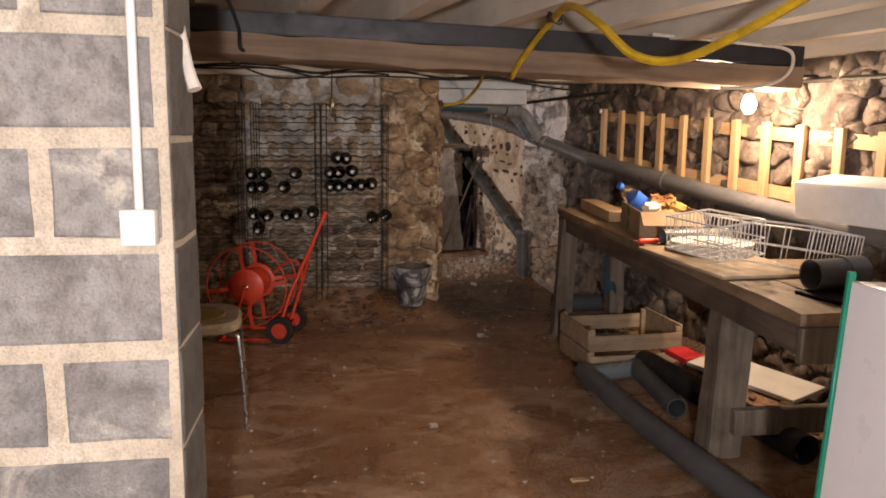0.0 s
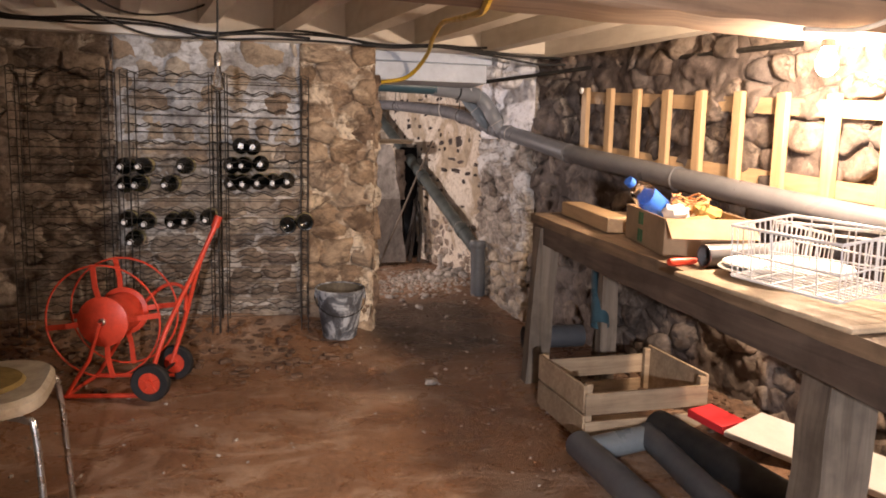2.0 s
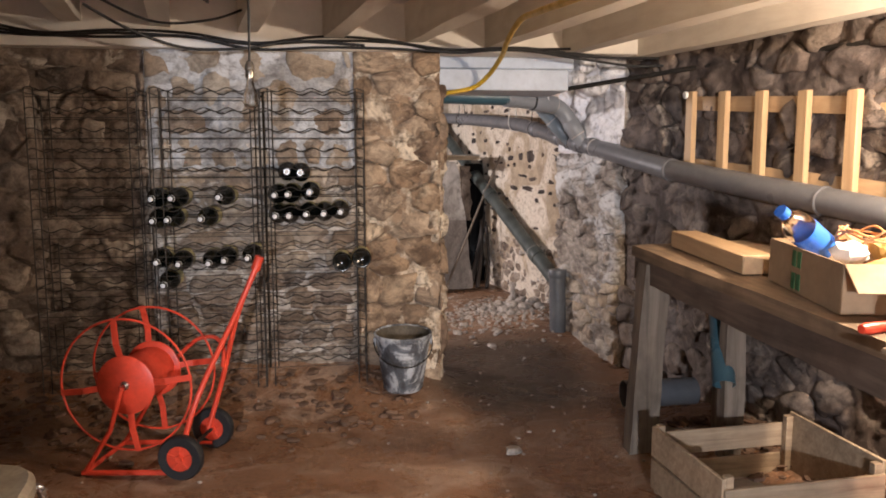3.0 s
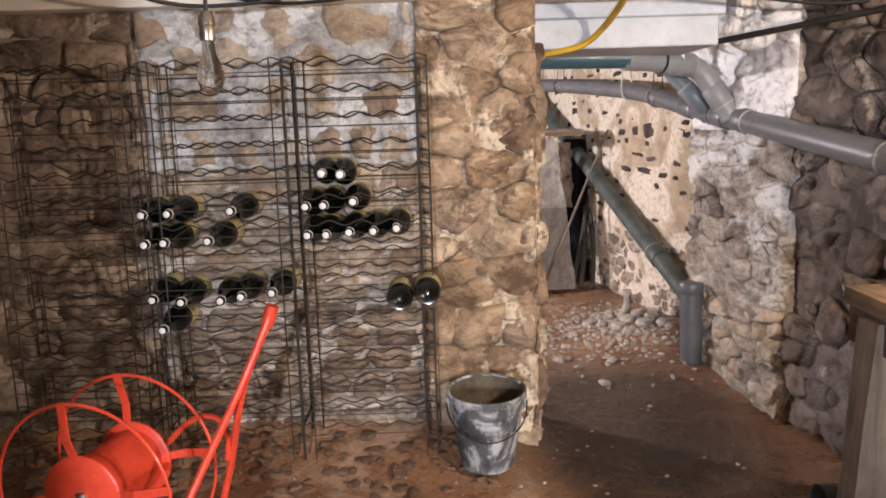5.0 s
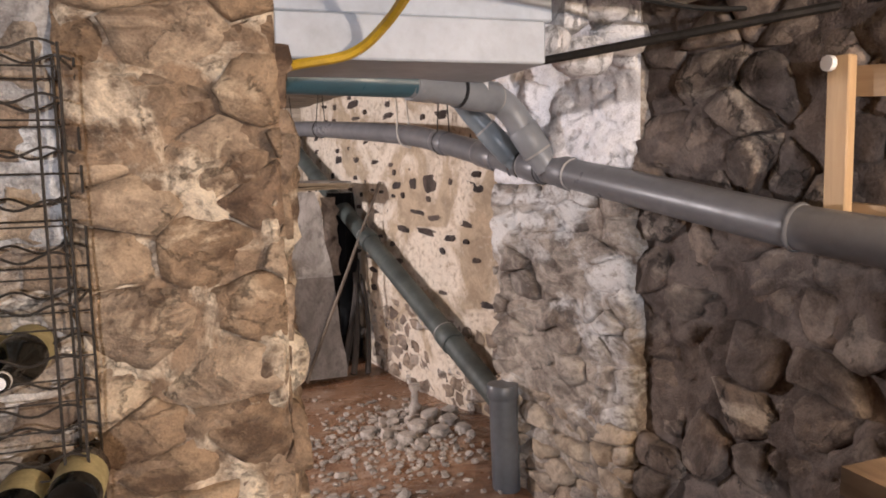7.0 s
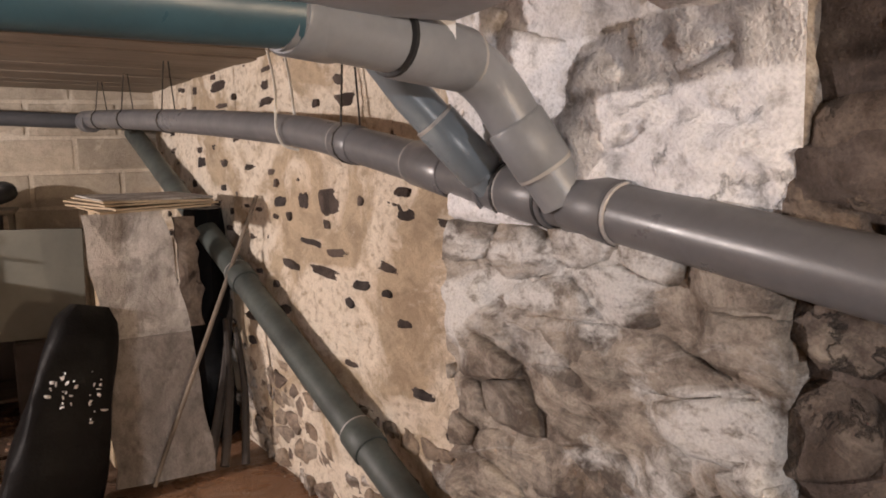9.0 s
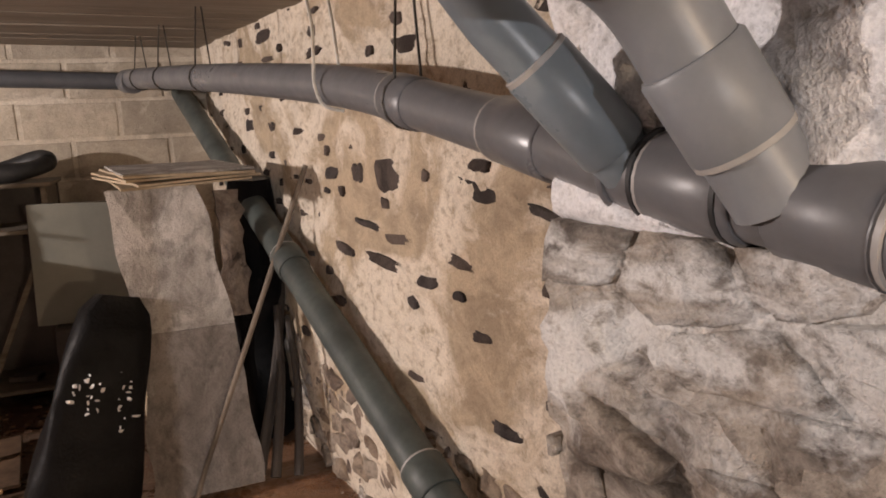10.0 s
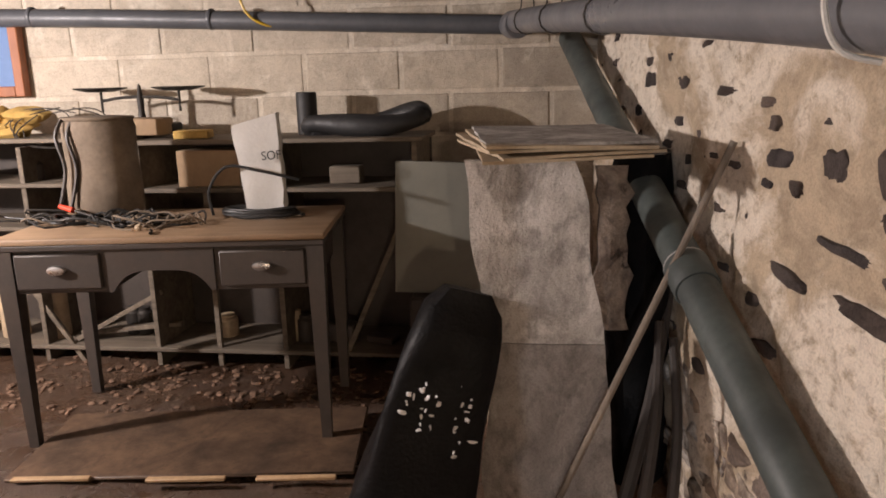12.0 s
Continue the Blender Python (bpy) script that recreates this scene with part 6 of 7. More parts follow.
def make_slabs():
    s = thing("fibre_board", pose(0.875, 8.34, 0, -4, 0, 0), "tall curved fibre board leaning, faded above and damp below", "board")
    for z0, z1, mat, nm, lab in ((0.57, 1.07, M_CARD_OLD, "upper_sheet", "faded pale upper half"), (0.0, 0.58, M_CARD_DAMP, "lower_sheet", "damp dark lower half")):
        bm = bmesh.new()
        rings = []
        n = 9
        for i in range(n + 1):
            z = z0 + (z1 - z0) * i / n
            bow = 0.025 * math.sin(z * 2.6) - (0.007 if nm == "lower_sheet" else 0)
            w = 0.182 - 0.034 * z + (0.05 * (0.16 - z) if z < 0.16 else 0)
            c = -0.075 * z * z + 0.006 * math.sin(z * 21)
            rings.append([bm.verts.new((c + px + 0.006 * math.sin(z * 17 + px * 30), py + bow, z)) for px, py in ((-w, -0.028), (-w * 0.3, -0.036), (w * 0.4, -0.034), (w, -0.028), (w, 0.02), (0, 0.02), (-w, 0.02))])
        for p, q in zip(rings, rings[1:]):
            for k in range(7):
                bm.faces.new((p[k], p[(k + 1) % 7], q[(k + 1) % 7], q[k]))
        bm.faces.new(rings[0][::-1])
        bm.faces.new(rings[-1])
        part(nm, bm, mat, s, lab)
    part("fold", boxm(-0.05, 0.07, -0.004, 0.004, -0.004, 0.004, 0.002, m=pose(-0.04, -0.004, 1.02, 0, -6, 0)), M_CARD_OLD, s, "raised fold near the top")
    single("wooden_post", boxm(-0.08, 0.08, -0.08, 0.08, 0, 1.075, 0.006), M_PLY, pose(0.765, 8.62, 0, 0, 0, 6), "square wooden post behind the fibre board", "post")
    rnd = random.Random(6)
    for k in range(5):
        bm = bmesh.new()
        box(bm, -0.20, 0.20, -0.28, 0.28, 0, 0.007, 0)
        bmesh.ops.subdivide_edges(bm, edges=bm.edges[:], cuts=5, use_grid_fill=True)
        for v in bm.verts:
            v.co.x += 0.012 * noise.noise(Vector((v.co.y * 9, k * 3.0, 1)))
            v.co.y += 0.012 * noise.noise(Vector((v.co.x * 9, k * 5.0, 2)))
            v.co.z += 0.004 * math.sin(v.co.x * 6 + k) - 0.02 * max(0.0, -v.co.y - 0.2)
        single("thin_panel", bm, M_CARD_OLD if k == 4 else M_PLY, pose(0.86 + rnd.uniform(-0.02, 0.02), 8.50 + rnd.uniform(-0.03, 0.02), 1.083 + 0.0105 * k, rnd.uniform(-0.5, 0.5), rnd.uniform(-0.6, 0.6), 14 + rnd.uniform(-7, 7)), "thin worn plywood sheet stacked flat", "sheet", "stacked sheets", smooth=False)


make_slabs()


def make_mattress():
    m = pose(0.465, 8.24, 0.02, -10, 14, 8)
    root = thing("black_cushion", m, "long scuffed black vinyl cushion leaning on the board", "cushion")
    bm = bmesh.new()
    rnd = random.Random(19)
    rings = []
    for i in range(15):
        t = i / 14
        w = 0.165 - 0.075 * t ** 2 - 0.03 * (t > 0.95)
        d = 0.075 * (1 - 0.35 * (t > 0.9))
        ring = []
        for k in range(20):
            q = 2 * math.pi * k / 20
            x = w * math.copysign(abs(math.cos(q)) ** 0.36, math.cos(q))
            y = d * math.copysign(abs(math.sin(q)) ** 0.4, math.sin(q))
            ring.append(bm.verts.new((x + 0.008 * math.sin(t * 9 + k) + 0.03 * t, y + rnd.uniform(-0.005, 0.005), 0.74 * t)))
        rings.append(ring)
    for p, q in zip(rings, rings[1:]):
        for k in range(20):
            bm.faces.new((p[k], p[(k + 1) % 20], q[(k + 1) % 20], q[k]))
    bm.faces.new(rings[0][::-1])
    bm.faces.new(rings[-1])
    part("body", bm, M_BLACK, root)
    for k in range(34):
        cx, cz = (rnd.gauss(-0.03, 0.022), rnd.gauss(0.42, 0.03)) if k < 18 else (rnd.gauss(0.085, 0.016), rnd.gauss(0.40, 0.045))
        bm = bmesh.new()
        lump(bm, (cx, -0.074, cz), (rnd.uniform(0.003, 0.013), 0.003, rnd.uniform(0.003, 0.012)), rnd, 6, 0.4)
        part("paint_spot", bm, M_CAP_WHITE, root, "dried white paint spot")
    rnd = random.Random(31)
    bm = bmesh.new()
    box(bm, -0.2, 0.2, -0.01, 0.01, 0, 0.55, 0.003)
    single("grey_panel", bm, M_GREYGREEN, pose(0.44, 9.44, 0.40, 0, 2, 2), "grey-green painted panel leaning by the shelves", "panel")
    single("panel_support", boxm(-0.15, 0.15, -0.10, 0.10, 0, 0.40, 0.01), M_DESK, pose(0.46, 9.46, 0.0), "dark wooden box under the panel", "box")


make_mattress()
single("metal_rod", tube(bmesh.new(), [(0.825, 8.27, 0.0), (0.865, 8.28, 0.10), (1.290, 8.29, 1.118)], 0.009, 8), M_BENCH_LEG, Matrix(), "thin grey-brown rod leaning against the rear wall", "rod")


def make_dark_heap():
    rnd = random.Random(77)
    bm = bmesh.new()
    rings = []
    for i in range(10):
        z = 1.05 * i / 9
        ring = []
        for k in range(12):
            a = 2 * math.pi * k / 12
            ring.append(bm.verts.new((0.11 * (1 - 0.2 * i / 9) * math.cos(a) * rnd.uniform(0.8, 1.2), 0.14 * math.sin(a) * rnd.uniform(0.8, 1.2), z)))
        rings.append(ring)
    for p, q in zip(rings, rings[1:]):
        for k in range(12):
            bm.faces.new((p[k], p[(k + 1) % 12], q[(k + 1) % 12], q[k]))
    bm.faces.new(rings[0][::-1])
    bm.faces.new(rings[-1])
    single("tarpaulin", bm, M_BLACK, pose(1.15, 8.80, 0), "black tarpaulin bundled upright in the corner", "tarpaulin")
    bm = bmesh.new()
    rings = []
    for i in range(13):
        z = 0.47 * i / 12
        l, r = -0.05 + rnd.uniform(-0.01, 0.012), 0.055 - 0.03 * abs(i / 12 - 0.5) + rnd.uniform(-0.018, 0.012)
        rings.append([bm.verts.new((x, y + rnd.uniform(-0.006, 0.006), z)) for x, y in ((l, -0.008), (l * 0.3, -0.02), (r * 0.6, -0.016), (r, -0.006), (r, 0.008), (l, 0.008))])
    for p, q in zip(rings, rings[1:]):
        for k in range(6):
            bm.faces.new((p[k], p[(k + 1) % 6], q[(k + 1) % 6], q[k]))
    bm.faces.new(rings[0][::-1])
    bm.faces.new(rings[-1])
    single("bark_board", bm, M_STONE_DARK, pose(1.045, 8.56, 0.56, -6, 2, 10), "ragged brown bark board beside the fibre board", "board")
    for (x, y, x2, y2, z2, r0) in ((1.10, 8.30, 1.20, 8.66, 0.55, 0.02), (1.18, 8.28, 1.23, 8.6, 0.52, 0.018), (1.05, 8.35, 1.24, 8.75, 0.62, 0.022)):
        single("old_branch", tube(bmesh.new(), curve([(x, y, 0.01), ((x + x2) / 2 + 0.02, (y + y2) / 2, z2 * 0.55), (x2, y2, z2)], 5), [r0 * (1 - 0.03 * k) for k in range(11)], 8), M_DESK, Matrix(), "dark bent branch leaning in the corner", "branch", "branches")


make_dark_heap()
bm = boxm(-0.58, 0.58, -0.25, 0.25, 0, 0.012, 0.004)
for v in bm.verts:
    v.co.y += 0.015 * math.sin(v.co.x * 11)
single("floor_board", bm, M_BOARD_WET, pose(-0.37, 8.81, 0.008, 0, 0, 7.5), "brown damp hardboard sheet under the desk", "board")
for k, x in enumerate((-0.75, -0.30, 0.06)):
    single("wood_strip", boxm(-0.13, 0.13, -0.012, 0.012, 0, 0.010, 0.002), M_WOOD_PALE_Y, pose(x, 8.50 + 0.04 * k, 0.018, 0, 0, 7), "thin pale wooden strip on the floor", "strip", "wood strips")


def make_hanger(x, y, z, r, top):
    """A thin wire looped under a pipe and up to the ceiling."""
    pts = [(x - 0.004, y, top)] + [(x + r * math.sin(a), y, z - r * math.cos(a)) for a in [radians(q) for q in range(-150, 160, 30)]] + [(x + 0.012, y + 0.01, top)]
    single("pipe_hanger", tube(bmesh.new(), pts, 0.0028, 6), M_WIRE, Matrix(), "thin dark wire holding the pipe to the ceiling", "hanger", "pipe hangers")


make_hanger(1.00, 8.50, 1.427, 0.050, 1.68)
make_hanger(0.885, 9.06, 1.464, 0.050, 1.68)
make_hanger(0.79, 9.45, 1.486, 0.051, 1.68)
make_hanger(1.275, 7.10, 1.292, 0.052, 1.68)
make_cable("yellow cable hooked over the grey pipe", [(-0.47, 9.74, 1.70), (-0.455, 9.72, 1.63), (-0.43, 9.72, 1.575), (-0.38, 9.73, 1.535), (-0.31, 9.76, 1.515), (-0.27, 9.80, 1.53)], 0.006, M_YELLOW)
for x in (-1.72, -1.50):
    roll = lathe(bmesh.new(), [(0.022, 0.0), (0.06, 0.0), (0.062, 0.004), (0.062, 0.236), (0.06, 0.24), (0.022, 0.24), (0.02, 0.12), (0.022, 0.0)], 20)
    single("paper_roll", roll, M_PLY, pose(x, 9.66, 0.092, 0, 0, 0), "tan paper roll standing on the low shelf", "roll", "paper rolls")
for k, (x, a) in enumerate(((-1.12, 62), (-1.10, 84))):
    single("loose_batten", boxm(-0.011, 0.011, -0.02, 0.02, -0.26, 0.26, 0.002), M_SHELF, pose(x, 9.60 + 0.05 * k, 0.225 - 0.08 * k, 0, a, 0), "pale batten lying slanted on the low shelf", "batten", "battens")


def make_window():
    w = thing("window_1", pose(-1.90, 9.94, 1.44), "small window with a red-brown wooden frame", "window", kind="structure")
    for x0, x1, z0, z1 in ((-0.24, -0.19, -0.20, 0.20), (0.19, 0.24, -0.20, 0.20), (-0.19, 0.19, 0.15, 0.20), (-0.19, 0.19, -0.20, -0.15)):
        part("window_frame", boxm(x0, x1, -0.05, 0.0, z0, z1, 0.004), M_RUSTWOOD, w)
    part("pane", boxm(-0.19, 0.19, -0.03, -0.024, -0.15, 0.15, 0), M_WIN_BLUE, w)


make_window()

# loose stones and offcuts on the floor
rnd4 = random.Random(50)
for x, y, s in ((0.155, 3.475, 0.022), (0.62, 4.86, 0.035), (1.05, 6.98, 0.05), (1.12, 7.05, 0.06), (1.0, 7.12, 0.045), (1.17, 6.92, 0.05), (0.93, 7.2, 0.04), (1.08, 6.88, 0.04), (1.2, 7.15, 0.06),
                (1.24, 7.02, 0.05), (1.02, 7.26, 0.035), (1.14, 7.2, 0.045), (1.22, 7.28, 0.05), (1.09, 7.38, 0.035), (1.3, 7.18, 0.045), (0.98, 7.0, 0.03), (1.26, 6.9, 0.04), (1.18, 7.36, 0.04)):
    bm = bmesh.new()
    lump(bm, (0, 0, 0), (s, s * 0.8, s * 0.55), rnd4, 9, 0.2)
    single("loose_stone", bm, M_PALE_STONE, pose(x, y, floor_height(x, y) + s * 0.35), "pale loose stone lying on the earth floor", "stone", "loose stones")
bm = lathe(bmesh.new(), [(0, 0), (0.022, 0), (0.022, 0.03), (0.012, 0.045), (0.012, 0.085), (0.02, 0.095), (0.02, 0.11), (0, 0.11)], 14)
single("plaster_knob", bm, M_PALE_STONE, pose(1.17, 7.28, floor_height(1.17, 7.28) + 0.01) @ Matrix.Scale(1.3, 4), "broken white plaster piece standing in the rubble", "rubble")
for x, y, a in ((-0.55, 2.9, 20), (0.33, 2.75, 80), (0.62, 2.95, 10)):
    single("wood_chip", boxm(-0.035, 0.035, -0.012, 0.012, 0, 0.008, 0.002), M_WOOD_PALE_Y, pose(x, y, floor_height(x, y) + 0.003, 4, 3, a), "pale wood chip on the earth floor", "wood chip", "wood chips")


# ---- pieces of walls ----
stone_face(w_bottles, (-2.5, 5.70, 0), (1, 0, 0), (0, -1, 0), 1.63, 0.0, 1.60, 0.20, 0.11, M_STONE_SOOT, 10, gap=0.006, depth=(0.014, 0.042), chaos=0.28)
stone_face(w_bottles, (-0.87, 5.70, 0), (1, 0, 0), (0, -1, 0), 0.92, 0.0, 0.58, 0.19, 0.085, M_STONE, 11, gap=0.006, depth=(0.012, 0.036), chaos=0.25)
stone_face(w_bottles, (-0.87, 5.70, 0), (1, 0, 0), (0, -1, 0), 0.92, 0.58, 1.06, 0.21, 0.095, M_STONE_CREAM, 17, gap=0.007, depth=(0.012, 0.032), chaos=0.25)
stone_face(w_bottles, (-0.87, 5.70, 0), (1, 0, 0), (0, -1, 0), 0.92, 1.06, 1.60, 0.20, 0.135, M_STONE_CREAM, 16, gap=0.013, depth=(0.016, 0.034), chaos=0.16)
stone_face(w_bottles, (0.05, 5.70, 0), (1, 0, 0), (0, -1, 0), 0.40, 0.0, 1.60, 0.19, 0.105, M_STONE_PIER, 12, gap=0.0015, depth=(0.022, 0.060), chaos=0.34)
stone_face(w_bottles, (0.44, 5.70, 0), (0, 1, 0), (1, 0, 0), 0.32, 0.0, 1.45, 0.18, 0.105, M_STONE_PIER, 13, gap=0.002, depth=(0.012, 0.05), chaos=0.34)
stone_face(w_side, (WX(5.93), 5.93, 0), (0.18, -1, 0), (-1, -0.18, 0), 1.9, 0.0, 1.66, 0.175, 0.11, M_STONE_DARK, 14, gap=0.0035, depth=(0.018, 0.066), chaos=0.5)
q1 = Vector((0.18, -1, 0)).normalized() * 1.9
stone_face(w_side, (WX(5.93) + q1.x, 5.93 + q1.y, 0), (0.18, -1, 0), (-1, -0.18, 0), 2.6, 0.0, 1.66, 0.15, 0.10, M_STONE_DARK, 24, gap=0.006, depth=(0.020, 0.06), chaos=0.4, near=lambda q, z: q < 1.6)
stone_face(w_white, (1.43, 5.90, 0), (-0.12, 0.70, 0), (-0.70, -0.12, 0), 0.71, 0.0, 0.44, 0.15, 0.055, M_STONE_CREAM, 25, gap=0.003, depth=(0.010, 0.05), chaos=0.4)
stone_face(w_white, (1.43, 5.90, 0), (-0.12, 0.70, 0), (-0.70, -0.12, 0), 0.71, 0.44, 1.13, 0.19, 0.075, M_STONE_WHITE, 15, gap=0.003, depth=(0.016, 0.042), chaos=0.4)
stone_face(w_white, (1.43, 5.90, 0), (-0.12, 0.70, 0), (-0.70, -0.12, 0), 0.71, 1.13, 1.64, 0.16, 0.09, M_LIME, 18, gap=0.006, depth=(0.008, 0.030))
stone_face(w_rear, (1.55, 6.55, 0), (-0.465, 3.44, 0), (-1, -0.135, 0), 3.4, 0.0, 0.46, 0.16, 0.065, M_STONE, 19, gap=0.006, depth=(0.004, 0.022), keep=0.75)


def mortar_relief(parent, origin, u, n, length, z0, z1, low, high, cover, scale, material, seed, rough=0.006, flat=1.25):
    """Uneven mortar between the stones, with patches of plaster that lap over them; cover: the share that is lapped."""
    u, n, o = Vector(u).normalized(), Vector(n).normalized(), Vector(origin)
    nu, nz = int(length / 0.018), int((z1 - z0) / 0.018)
    verts, faces = [], []
    for j in range(nz + 1):
        for i in range(nu + 1):
            q0, z = length * i / nu, z0 + (z1 - z0) * j / nz
            q = Vector((q0 * scale, z * scale * flat, seed * 7.3))
            f = noise.noise(q) + 0.5 * noise.noise(q * 2.7) + 0.3 * noise.noise(q * 6.1)
            k = min(max((f - 0.55 + 1.3 * cover) / 0.14, 0.0), 1.0)
            h = low + (high - low) * k + rough * (noise.noise(q * 4.3) + 0.6 * noise.noise(q * 11.0))
            edge = min(i, nu - i, j, nz - j)
            verts.append(o + u * q0 + n * ((max(h, 0.002) if low > 0 else h) if edge else min(low, 0.0)) + Vector((0, 0, z)))
    for j in range(nz):
        for i in range(nu):
            q = j * (nu + 1) + i
            faces.append((q, q + 1, q + nu + 2, q + nu + 1))
    me = bpy.data.meshes.new("mortar")
    me.from_pydata(verts, [], faces)
    me.shade_smooth()
    me.materials.append(material)
    ob = new("mortar", me)
    ob.parent = parent
    ob["kind"] = "stuff"


mortar_relief(w_bottles, (-2.5, 5.70, 0), (1, 0, 0), (0, -1, 0), 1.63, 0.0, 1.60, 0.008, 0.030, 0.16, 3.4, M_MORTAR_BROWN, 9, 0.009, 1.6)
mortar_relief(w_bottles, (-0.87, 5.70, 0), (1, 0, 0), (0, -1, 0), 0.92, 0.0, 1.06, 0.010, 0.030, 0.14, 3.4, M_MORTAR, 1, 0.009, 1.8)
mortar_relief(w_bottles, (-0.87, 5.70, 0), (1, 0, 0), (0, -1, 0), 0.92, 1.06, 1.60, 0.013, 0.030, 0.07, 3.6, M_MORTAR_LIME, 12, 0.006, 1.4)
mortar_relief(w_bottles, (0.05, 5.70, 0), (1, 0, 0), (0, -1, 0), 0.40, 0.0, 1.60, 0.020, 0.055, 0.20, 4.2, M_PIER_PLASTER, 2, 0.018, 1.3)
mortar_relief(w_bottles, (0.44, 5.70, 0), (0, 1, 0), (1, 0, 0), 0.32, 0.0, 1.45, 0.018, 0.045, 0.35, 4.4, M_PIER_PLASTER, 3, 0.014, 1.3)
mortar_relief(w_side, (WX(5.93), 5.93, 0), (0.18, -1, 0), (-1, -0.18, 0), 4.8, 0.0, 1.66, 0.022, 0.05, 0.15, 3.6, M_MORTAR_DARK, 4, 0.016)
mortar_relief(w_white, (1.43, 5.90, 0), (-0.12, 0.70, 0), (-0.70, -0.12, 0), 0.71, 1.12, 1.64, 0.010, 0.030, 0.42, 5.0, M_LIME, 5, 0.014)
mortar_relief(w_white, (1.43, 5.90, 0), (-0.12, 0.70, 0), (-0.70, -0.12, 0), 0.71, 0.0, 1.12, 0.016, 0.044, 0.20, 3.4, M_STONE_WHITE, 6, 0.016, 2.0)
mortar_relief(w_white, (1.31, 6.60, 0), (0.44, 0.06, 0), (-0.14, 1, 0), 0.2, 0.0, 1.64, 0.004, 0.012, 0.4, 7.0, M_STONE_WHITE, 7)
mortar_relief(w_rear, (1.55, 6.55, 0), (-0.465, 3.44, 0), (-1, -0.135, 0), 3.4, 0.0, 1.70, 0.003, 0.014, 0.3, 3.0, M_PLASTER, 8, 0.006)
rnd5 = random.Random(61)
for k, (x, z, w) in enumerate(((1.16, 1.50, 0.06), (1.27, 1.47, 0.07), (1.38, 1.52, 0.07), (1.22, 1.58, 0.06), (1.34, 1.60, 0.06))):
    bm = bmesh.new()
    lump(bm, (x, 5.92, z), (w, 0.09, 0.055), rnd5, 9, 0.15)
    me = finish(bm, "stone")
    me.materials.append(M_LIME)
    ob = new("stone", me)
    ob.parent = w_white


SET_STONES = ((7.65, 1.114, 0.208, 0.099), (7.24, 1.1, 0.213, 0.048), (7.9, 1.198, 0.144, 0.033), (7.88, 1.106, 0.082, 0.062), (8.1, 1.098, 0.122, 0.041),
              (8.56, 1.132, 0.118, 0.054), (9.06, 1.26, 0.191, 0.048), (8.74, 1.25, 0.117, 0.039), (8.18, 1.21, 0.161, 0.025), (7.81, 0.961, 0.247, 0.023),
              (7.63, 0.942, 0.156, 0.033), (8.04, 0.863, 0.183, 0.041), (7.7, 0.866, 0.249, 0.033), (7.3, 0.93, 0.159, 0.032), (6.94, 0.935, 0.098, 0.06),
              (6.98, 1.076, 0.162, 0.026), (8.73, 1.592, 0.293, 0.039), (8.21, 1.482, 0.201, 0.03), (7.51, 1.438, 0.168, 0.042), (7.45, 1.123, 0.042, 0.025))


def set_stones():
    """Dark stones showing through the plaster of the rear wall."""
    rnd = random.Random(21)
    o, e = Vector((1.55, 6.55, 0)), Vector((1.085, 9.99, 0))
    u = (e - o).normalized()
    n = Vector((-1, -0.135, 0)).normalized()
    spots = [((y - 6.55) / u.y, z, w / 2, h / 2) for y, z, w, h in SET_STONES]
    for row in range(13):
        a = 0.15 + rnd.uniform(0, 0.2)
        while a < 3.3:
            w, h = rnd.uniform(0.02, 0.075), rnd.uniform(0.008, 0.018)
            z = 0.50 + row * 0.093 + rnd.uniform(-0.025, 0.025)
            if z < 1.66 and rnd.random() < (0.75 if z > 1.0 or a > 1.6 else 0.35) and all(abs(a - q[0]) > q[2] + w + 0.02 or abs(z - q[1]) > q[3] + h + 0.012 for q in spots):
                spots.append((a, z, w, h))
            a += w * 2 + rnd.uniform(0.04, 0.16)
    for a, z, w, h in spots:
        pts = []
        slant = rnd.uniform(-0.15, 0.15)
        for k in range(16):
            q = 2 * math.pi * k / 16
            r = 1 + rnd.uniform(-0.22, 0.12)
            x = w * r * math.copysign(abs(math.cos(q)) ** 0.7, math.cos(q))
            pts.append((a + x, z + slant * x * 0.5 + h * r * math.copysign(abs(math.sin(q)) ** 0.7, math.sin(q))))
        v, f = face_stone(o, u, n, pts, rnd.uniform(0.0085, 0.0135), rnd, 0.4)
        me = bpy.data.meshes.new("stone")
        me.from_pydata(v, [], f)
        me.shade_smooth()
        me.materials.append(M_STONE_SET)
        ob = new("stone", me)
        ob.parent = w_rear


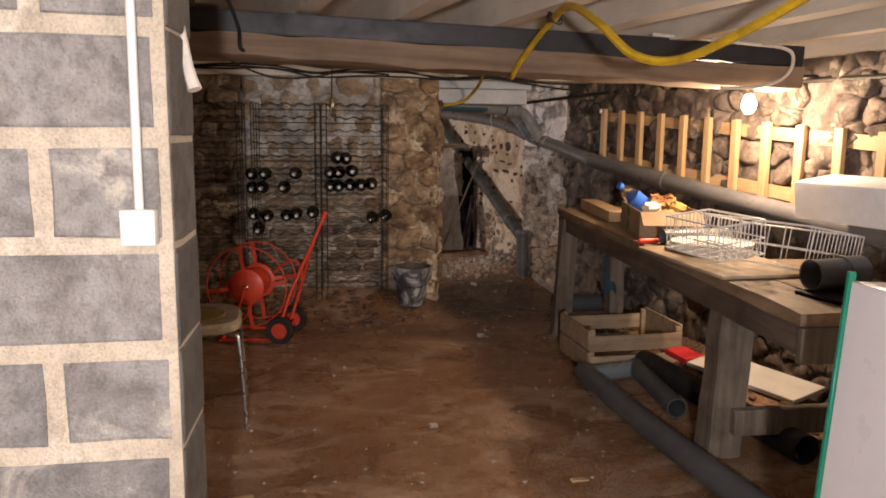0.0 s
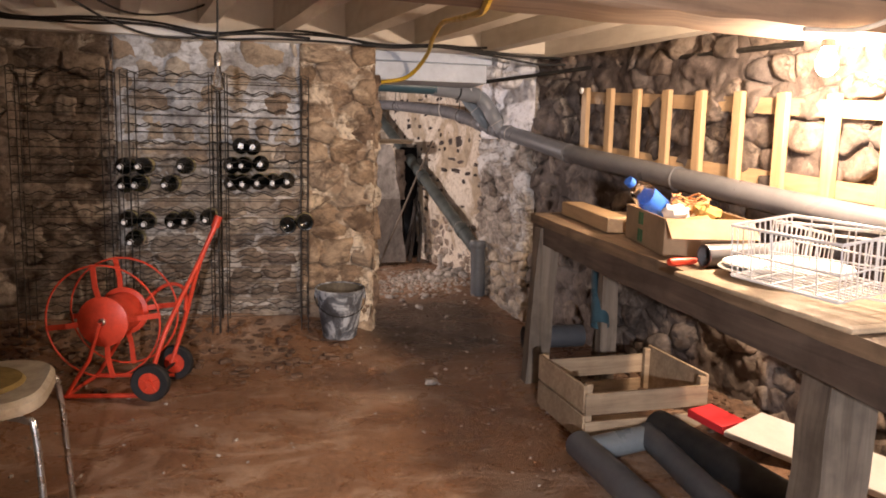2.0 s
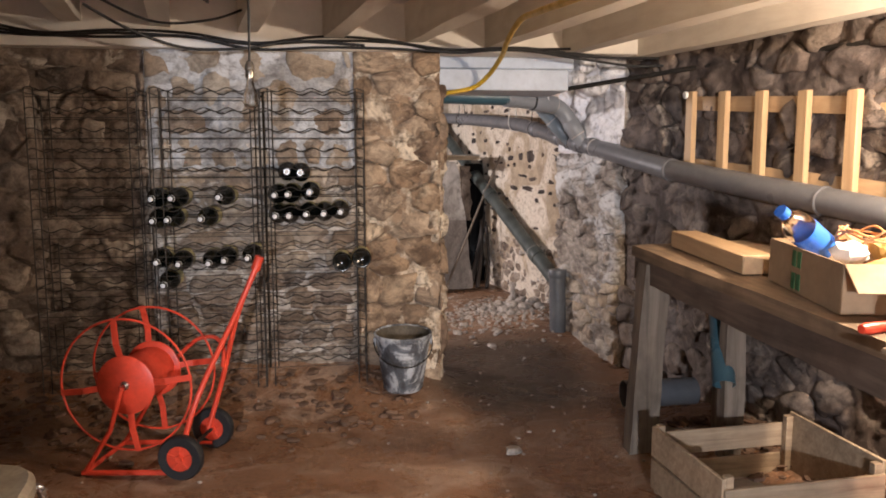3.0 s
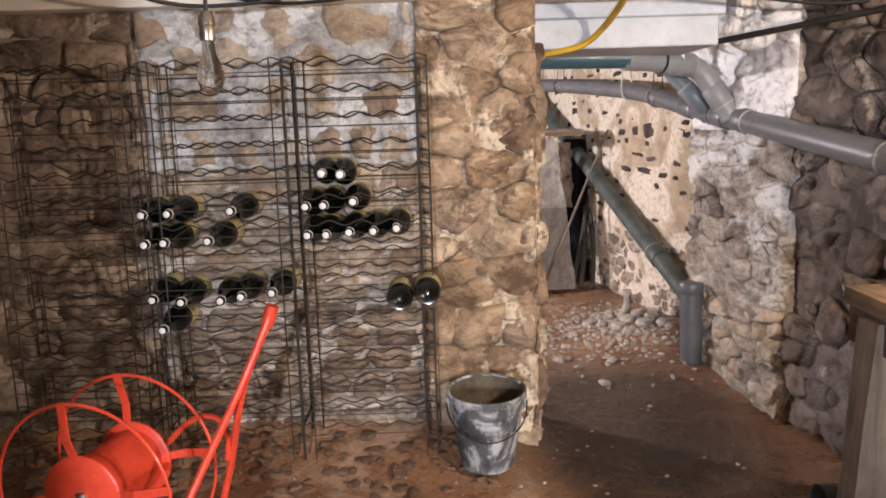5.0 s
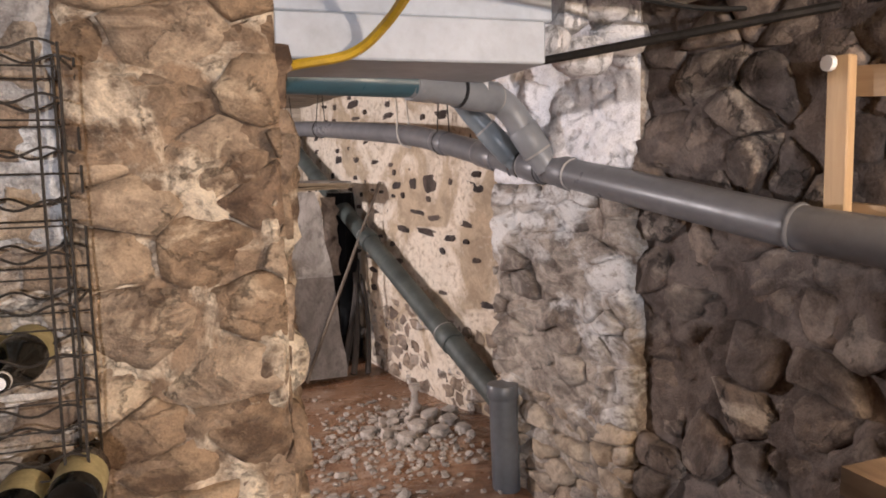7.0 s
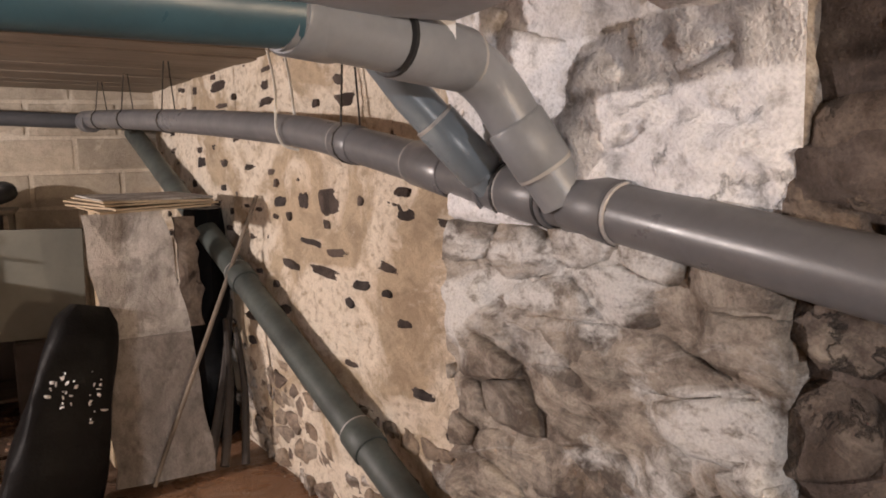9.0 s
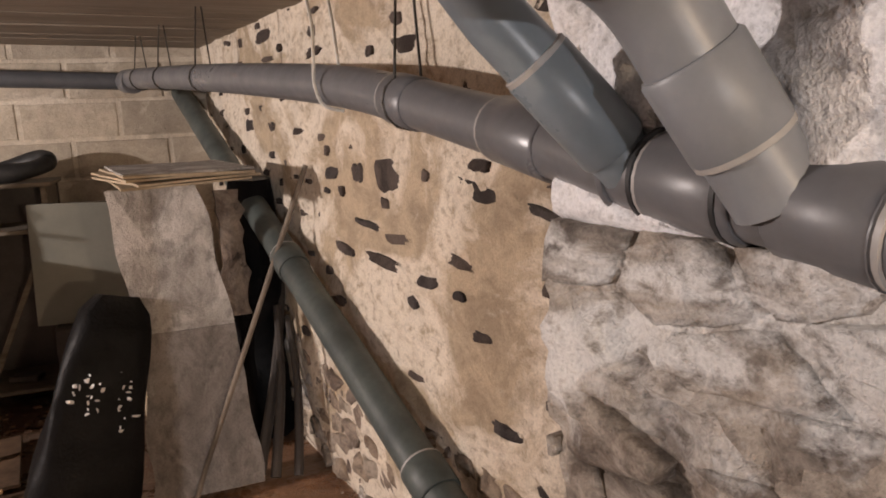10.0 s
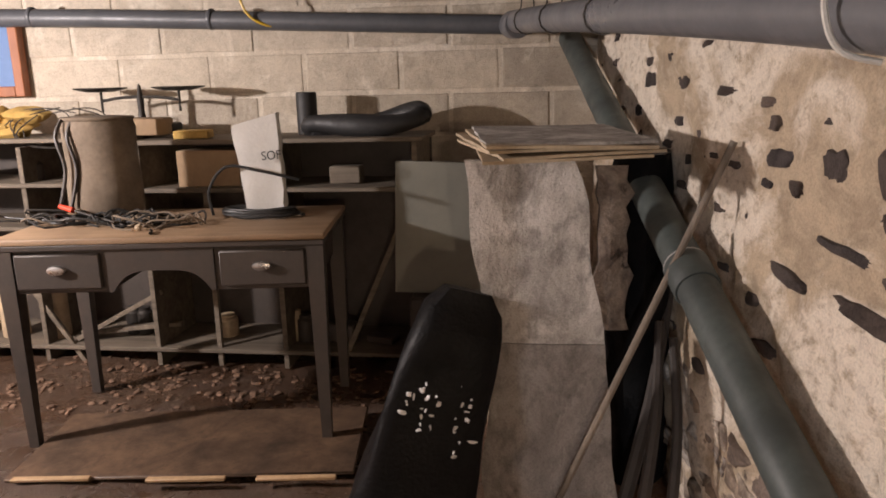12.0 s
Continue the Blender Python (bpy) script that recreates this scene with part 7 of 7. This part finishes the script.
set_stones()
block_face(w_front, (-0.50, 1.83, 0), (-1, 0, 0), (0, -1, 0), 1.6, -0.087, 1.9, M_BLOCK, 31, 0.44, 0.1815, 0.032, 0.006, start=0.235, step=0.45)
# End face in the darker palette, its shade painted in
block_face(w_front, (-0.50, 1.83, 0), (0, 1, 0), (1, 0, 0), 0.2, -0.087, 1.9, M_BLOCK_GRIMY_SHADED, 32, 0.5, 0.1815, 0.008, 0.005, start=0.0, step=0.0)
block_face(w_pillar, (-0.70, 2.90, 0), (-1, 0, 0), (0, -1, 0), 0.65, -0.115, 1.46, M_BLOCK_GRIMY_SHADED, 33, 0.4, 0.187, 0.016, 0.012, start=0.0)
block_face(w_pillar, (-0.70, 2.90, 0), (-0.015, 0.19, 0), (1, 0.08, 0), 0.19, -0.115, 1.46, M_BLOCK_GRIMY_SHADED, 34, 0.4, 0.187, 0.016, 0.012)
block_face(w_block, (-2.9, 9.95, 0), (1, 0, 0), (0, -1, 0), 4.2, 0.05, 1.72, M_BLOCK_TAN, 35, 0.46, 0.195, 0.02, 0.005, start=0.12)


def debris():
    rnd = random.Random(8)
    bm = bmesh.new()
    for _ in range(1500):
        if rnd.random() < 0.6:
            x, y = rnd.gauss(1.08, 0.22), rnd.gauss(7.12, 0.3)
            s = rnd.uniform(0.004, 0.02) * (1.8 if rnd.random() < 0.05 else 1)
        else:
            x, y = rnd.uniform(-1.6, 1.4), rnd.uniform(2.2, 8.2)
            s = rnd.uniform(0.003, 0.009)
        if x > 1.3 or y > 9:
            continue
        lump(bm, (x, y, floor_height(x, y) + s * 0.3), (s, s * rnd.uniform(0.6, 1), s * rnd.uniform(0.4, 0.7)), rnd, 6)
    single("gravel", bm, M_PALE_STONE, Matrix(), "scattered pale gravel and mortar crumbs on the earth floor", "gravel", kind="stuff")
    bm = bmesh.new()
    for _ in range(1700):
        r = rnd.random()
        if r < 0.45:
            y = rnd.uniform(2.9, 5.0)
            x = WX(y) - abs(rnd.gauss(0.12, 0.12))
        elif r < 0.75:
            x, y = rnd.uniform(-1.9, 0.3), 5.64 - abs(rnd.gauss(0, 0.22))
        else:
            x, y = rnd.uniform(-1.5, 0.9), rnd.uniform(9.0, 9.6)
        s = rnd.uniform(0.006, 0.026) * (0.6 if y > 8.5 else 1)
        lump(bm, (x, y, floor_height(x, y) + s * 0.3), (s * 1.4, s, s * rnd.uniform(0.3, 0.7)), rnd, 6)
    single("dirt_clods", bm, M_DEBRIS, Matrix(), "brown clods and chips heaped along the walls", "debris", kind="stuff")


debris()
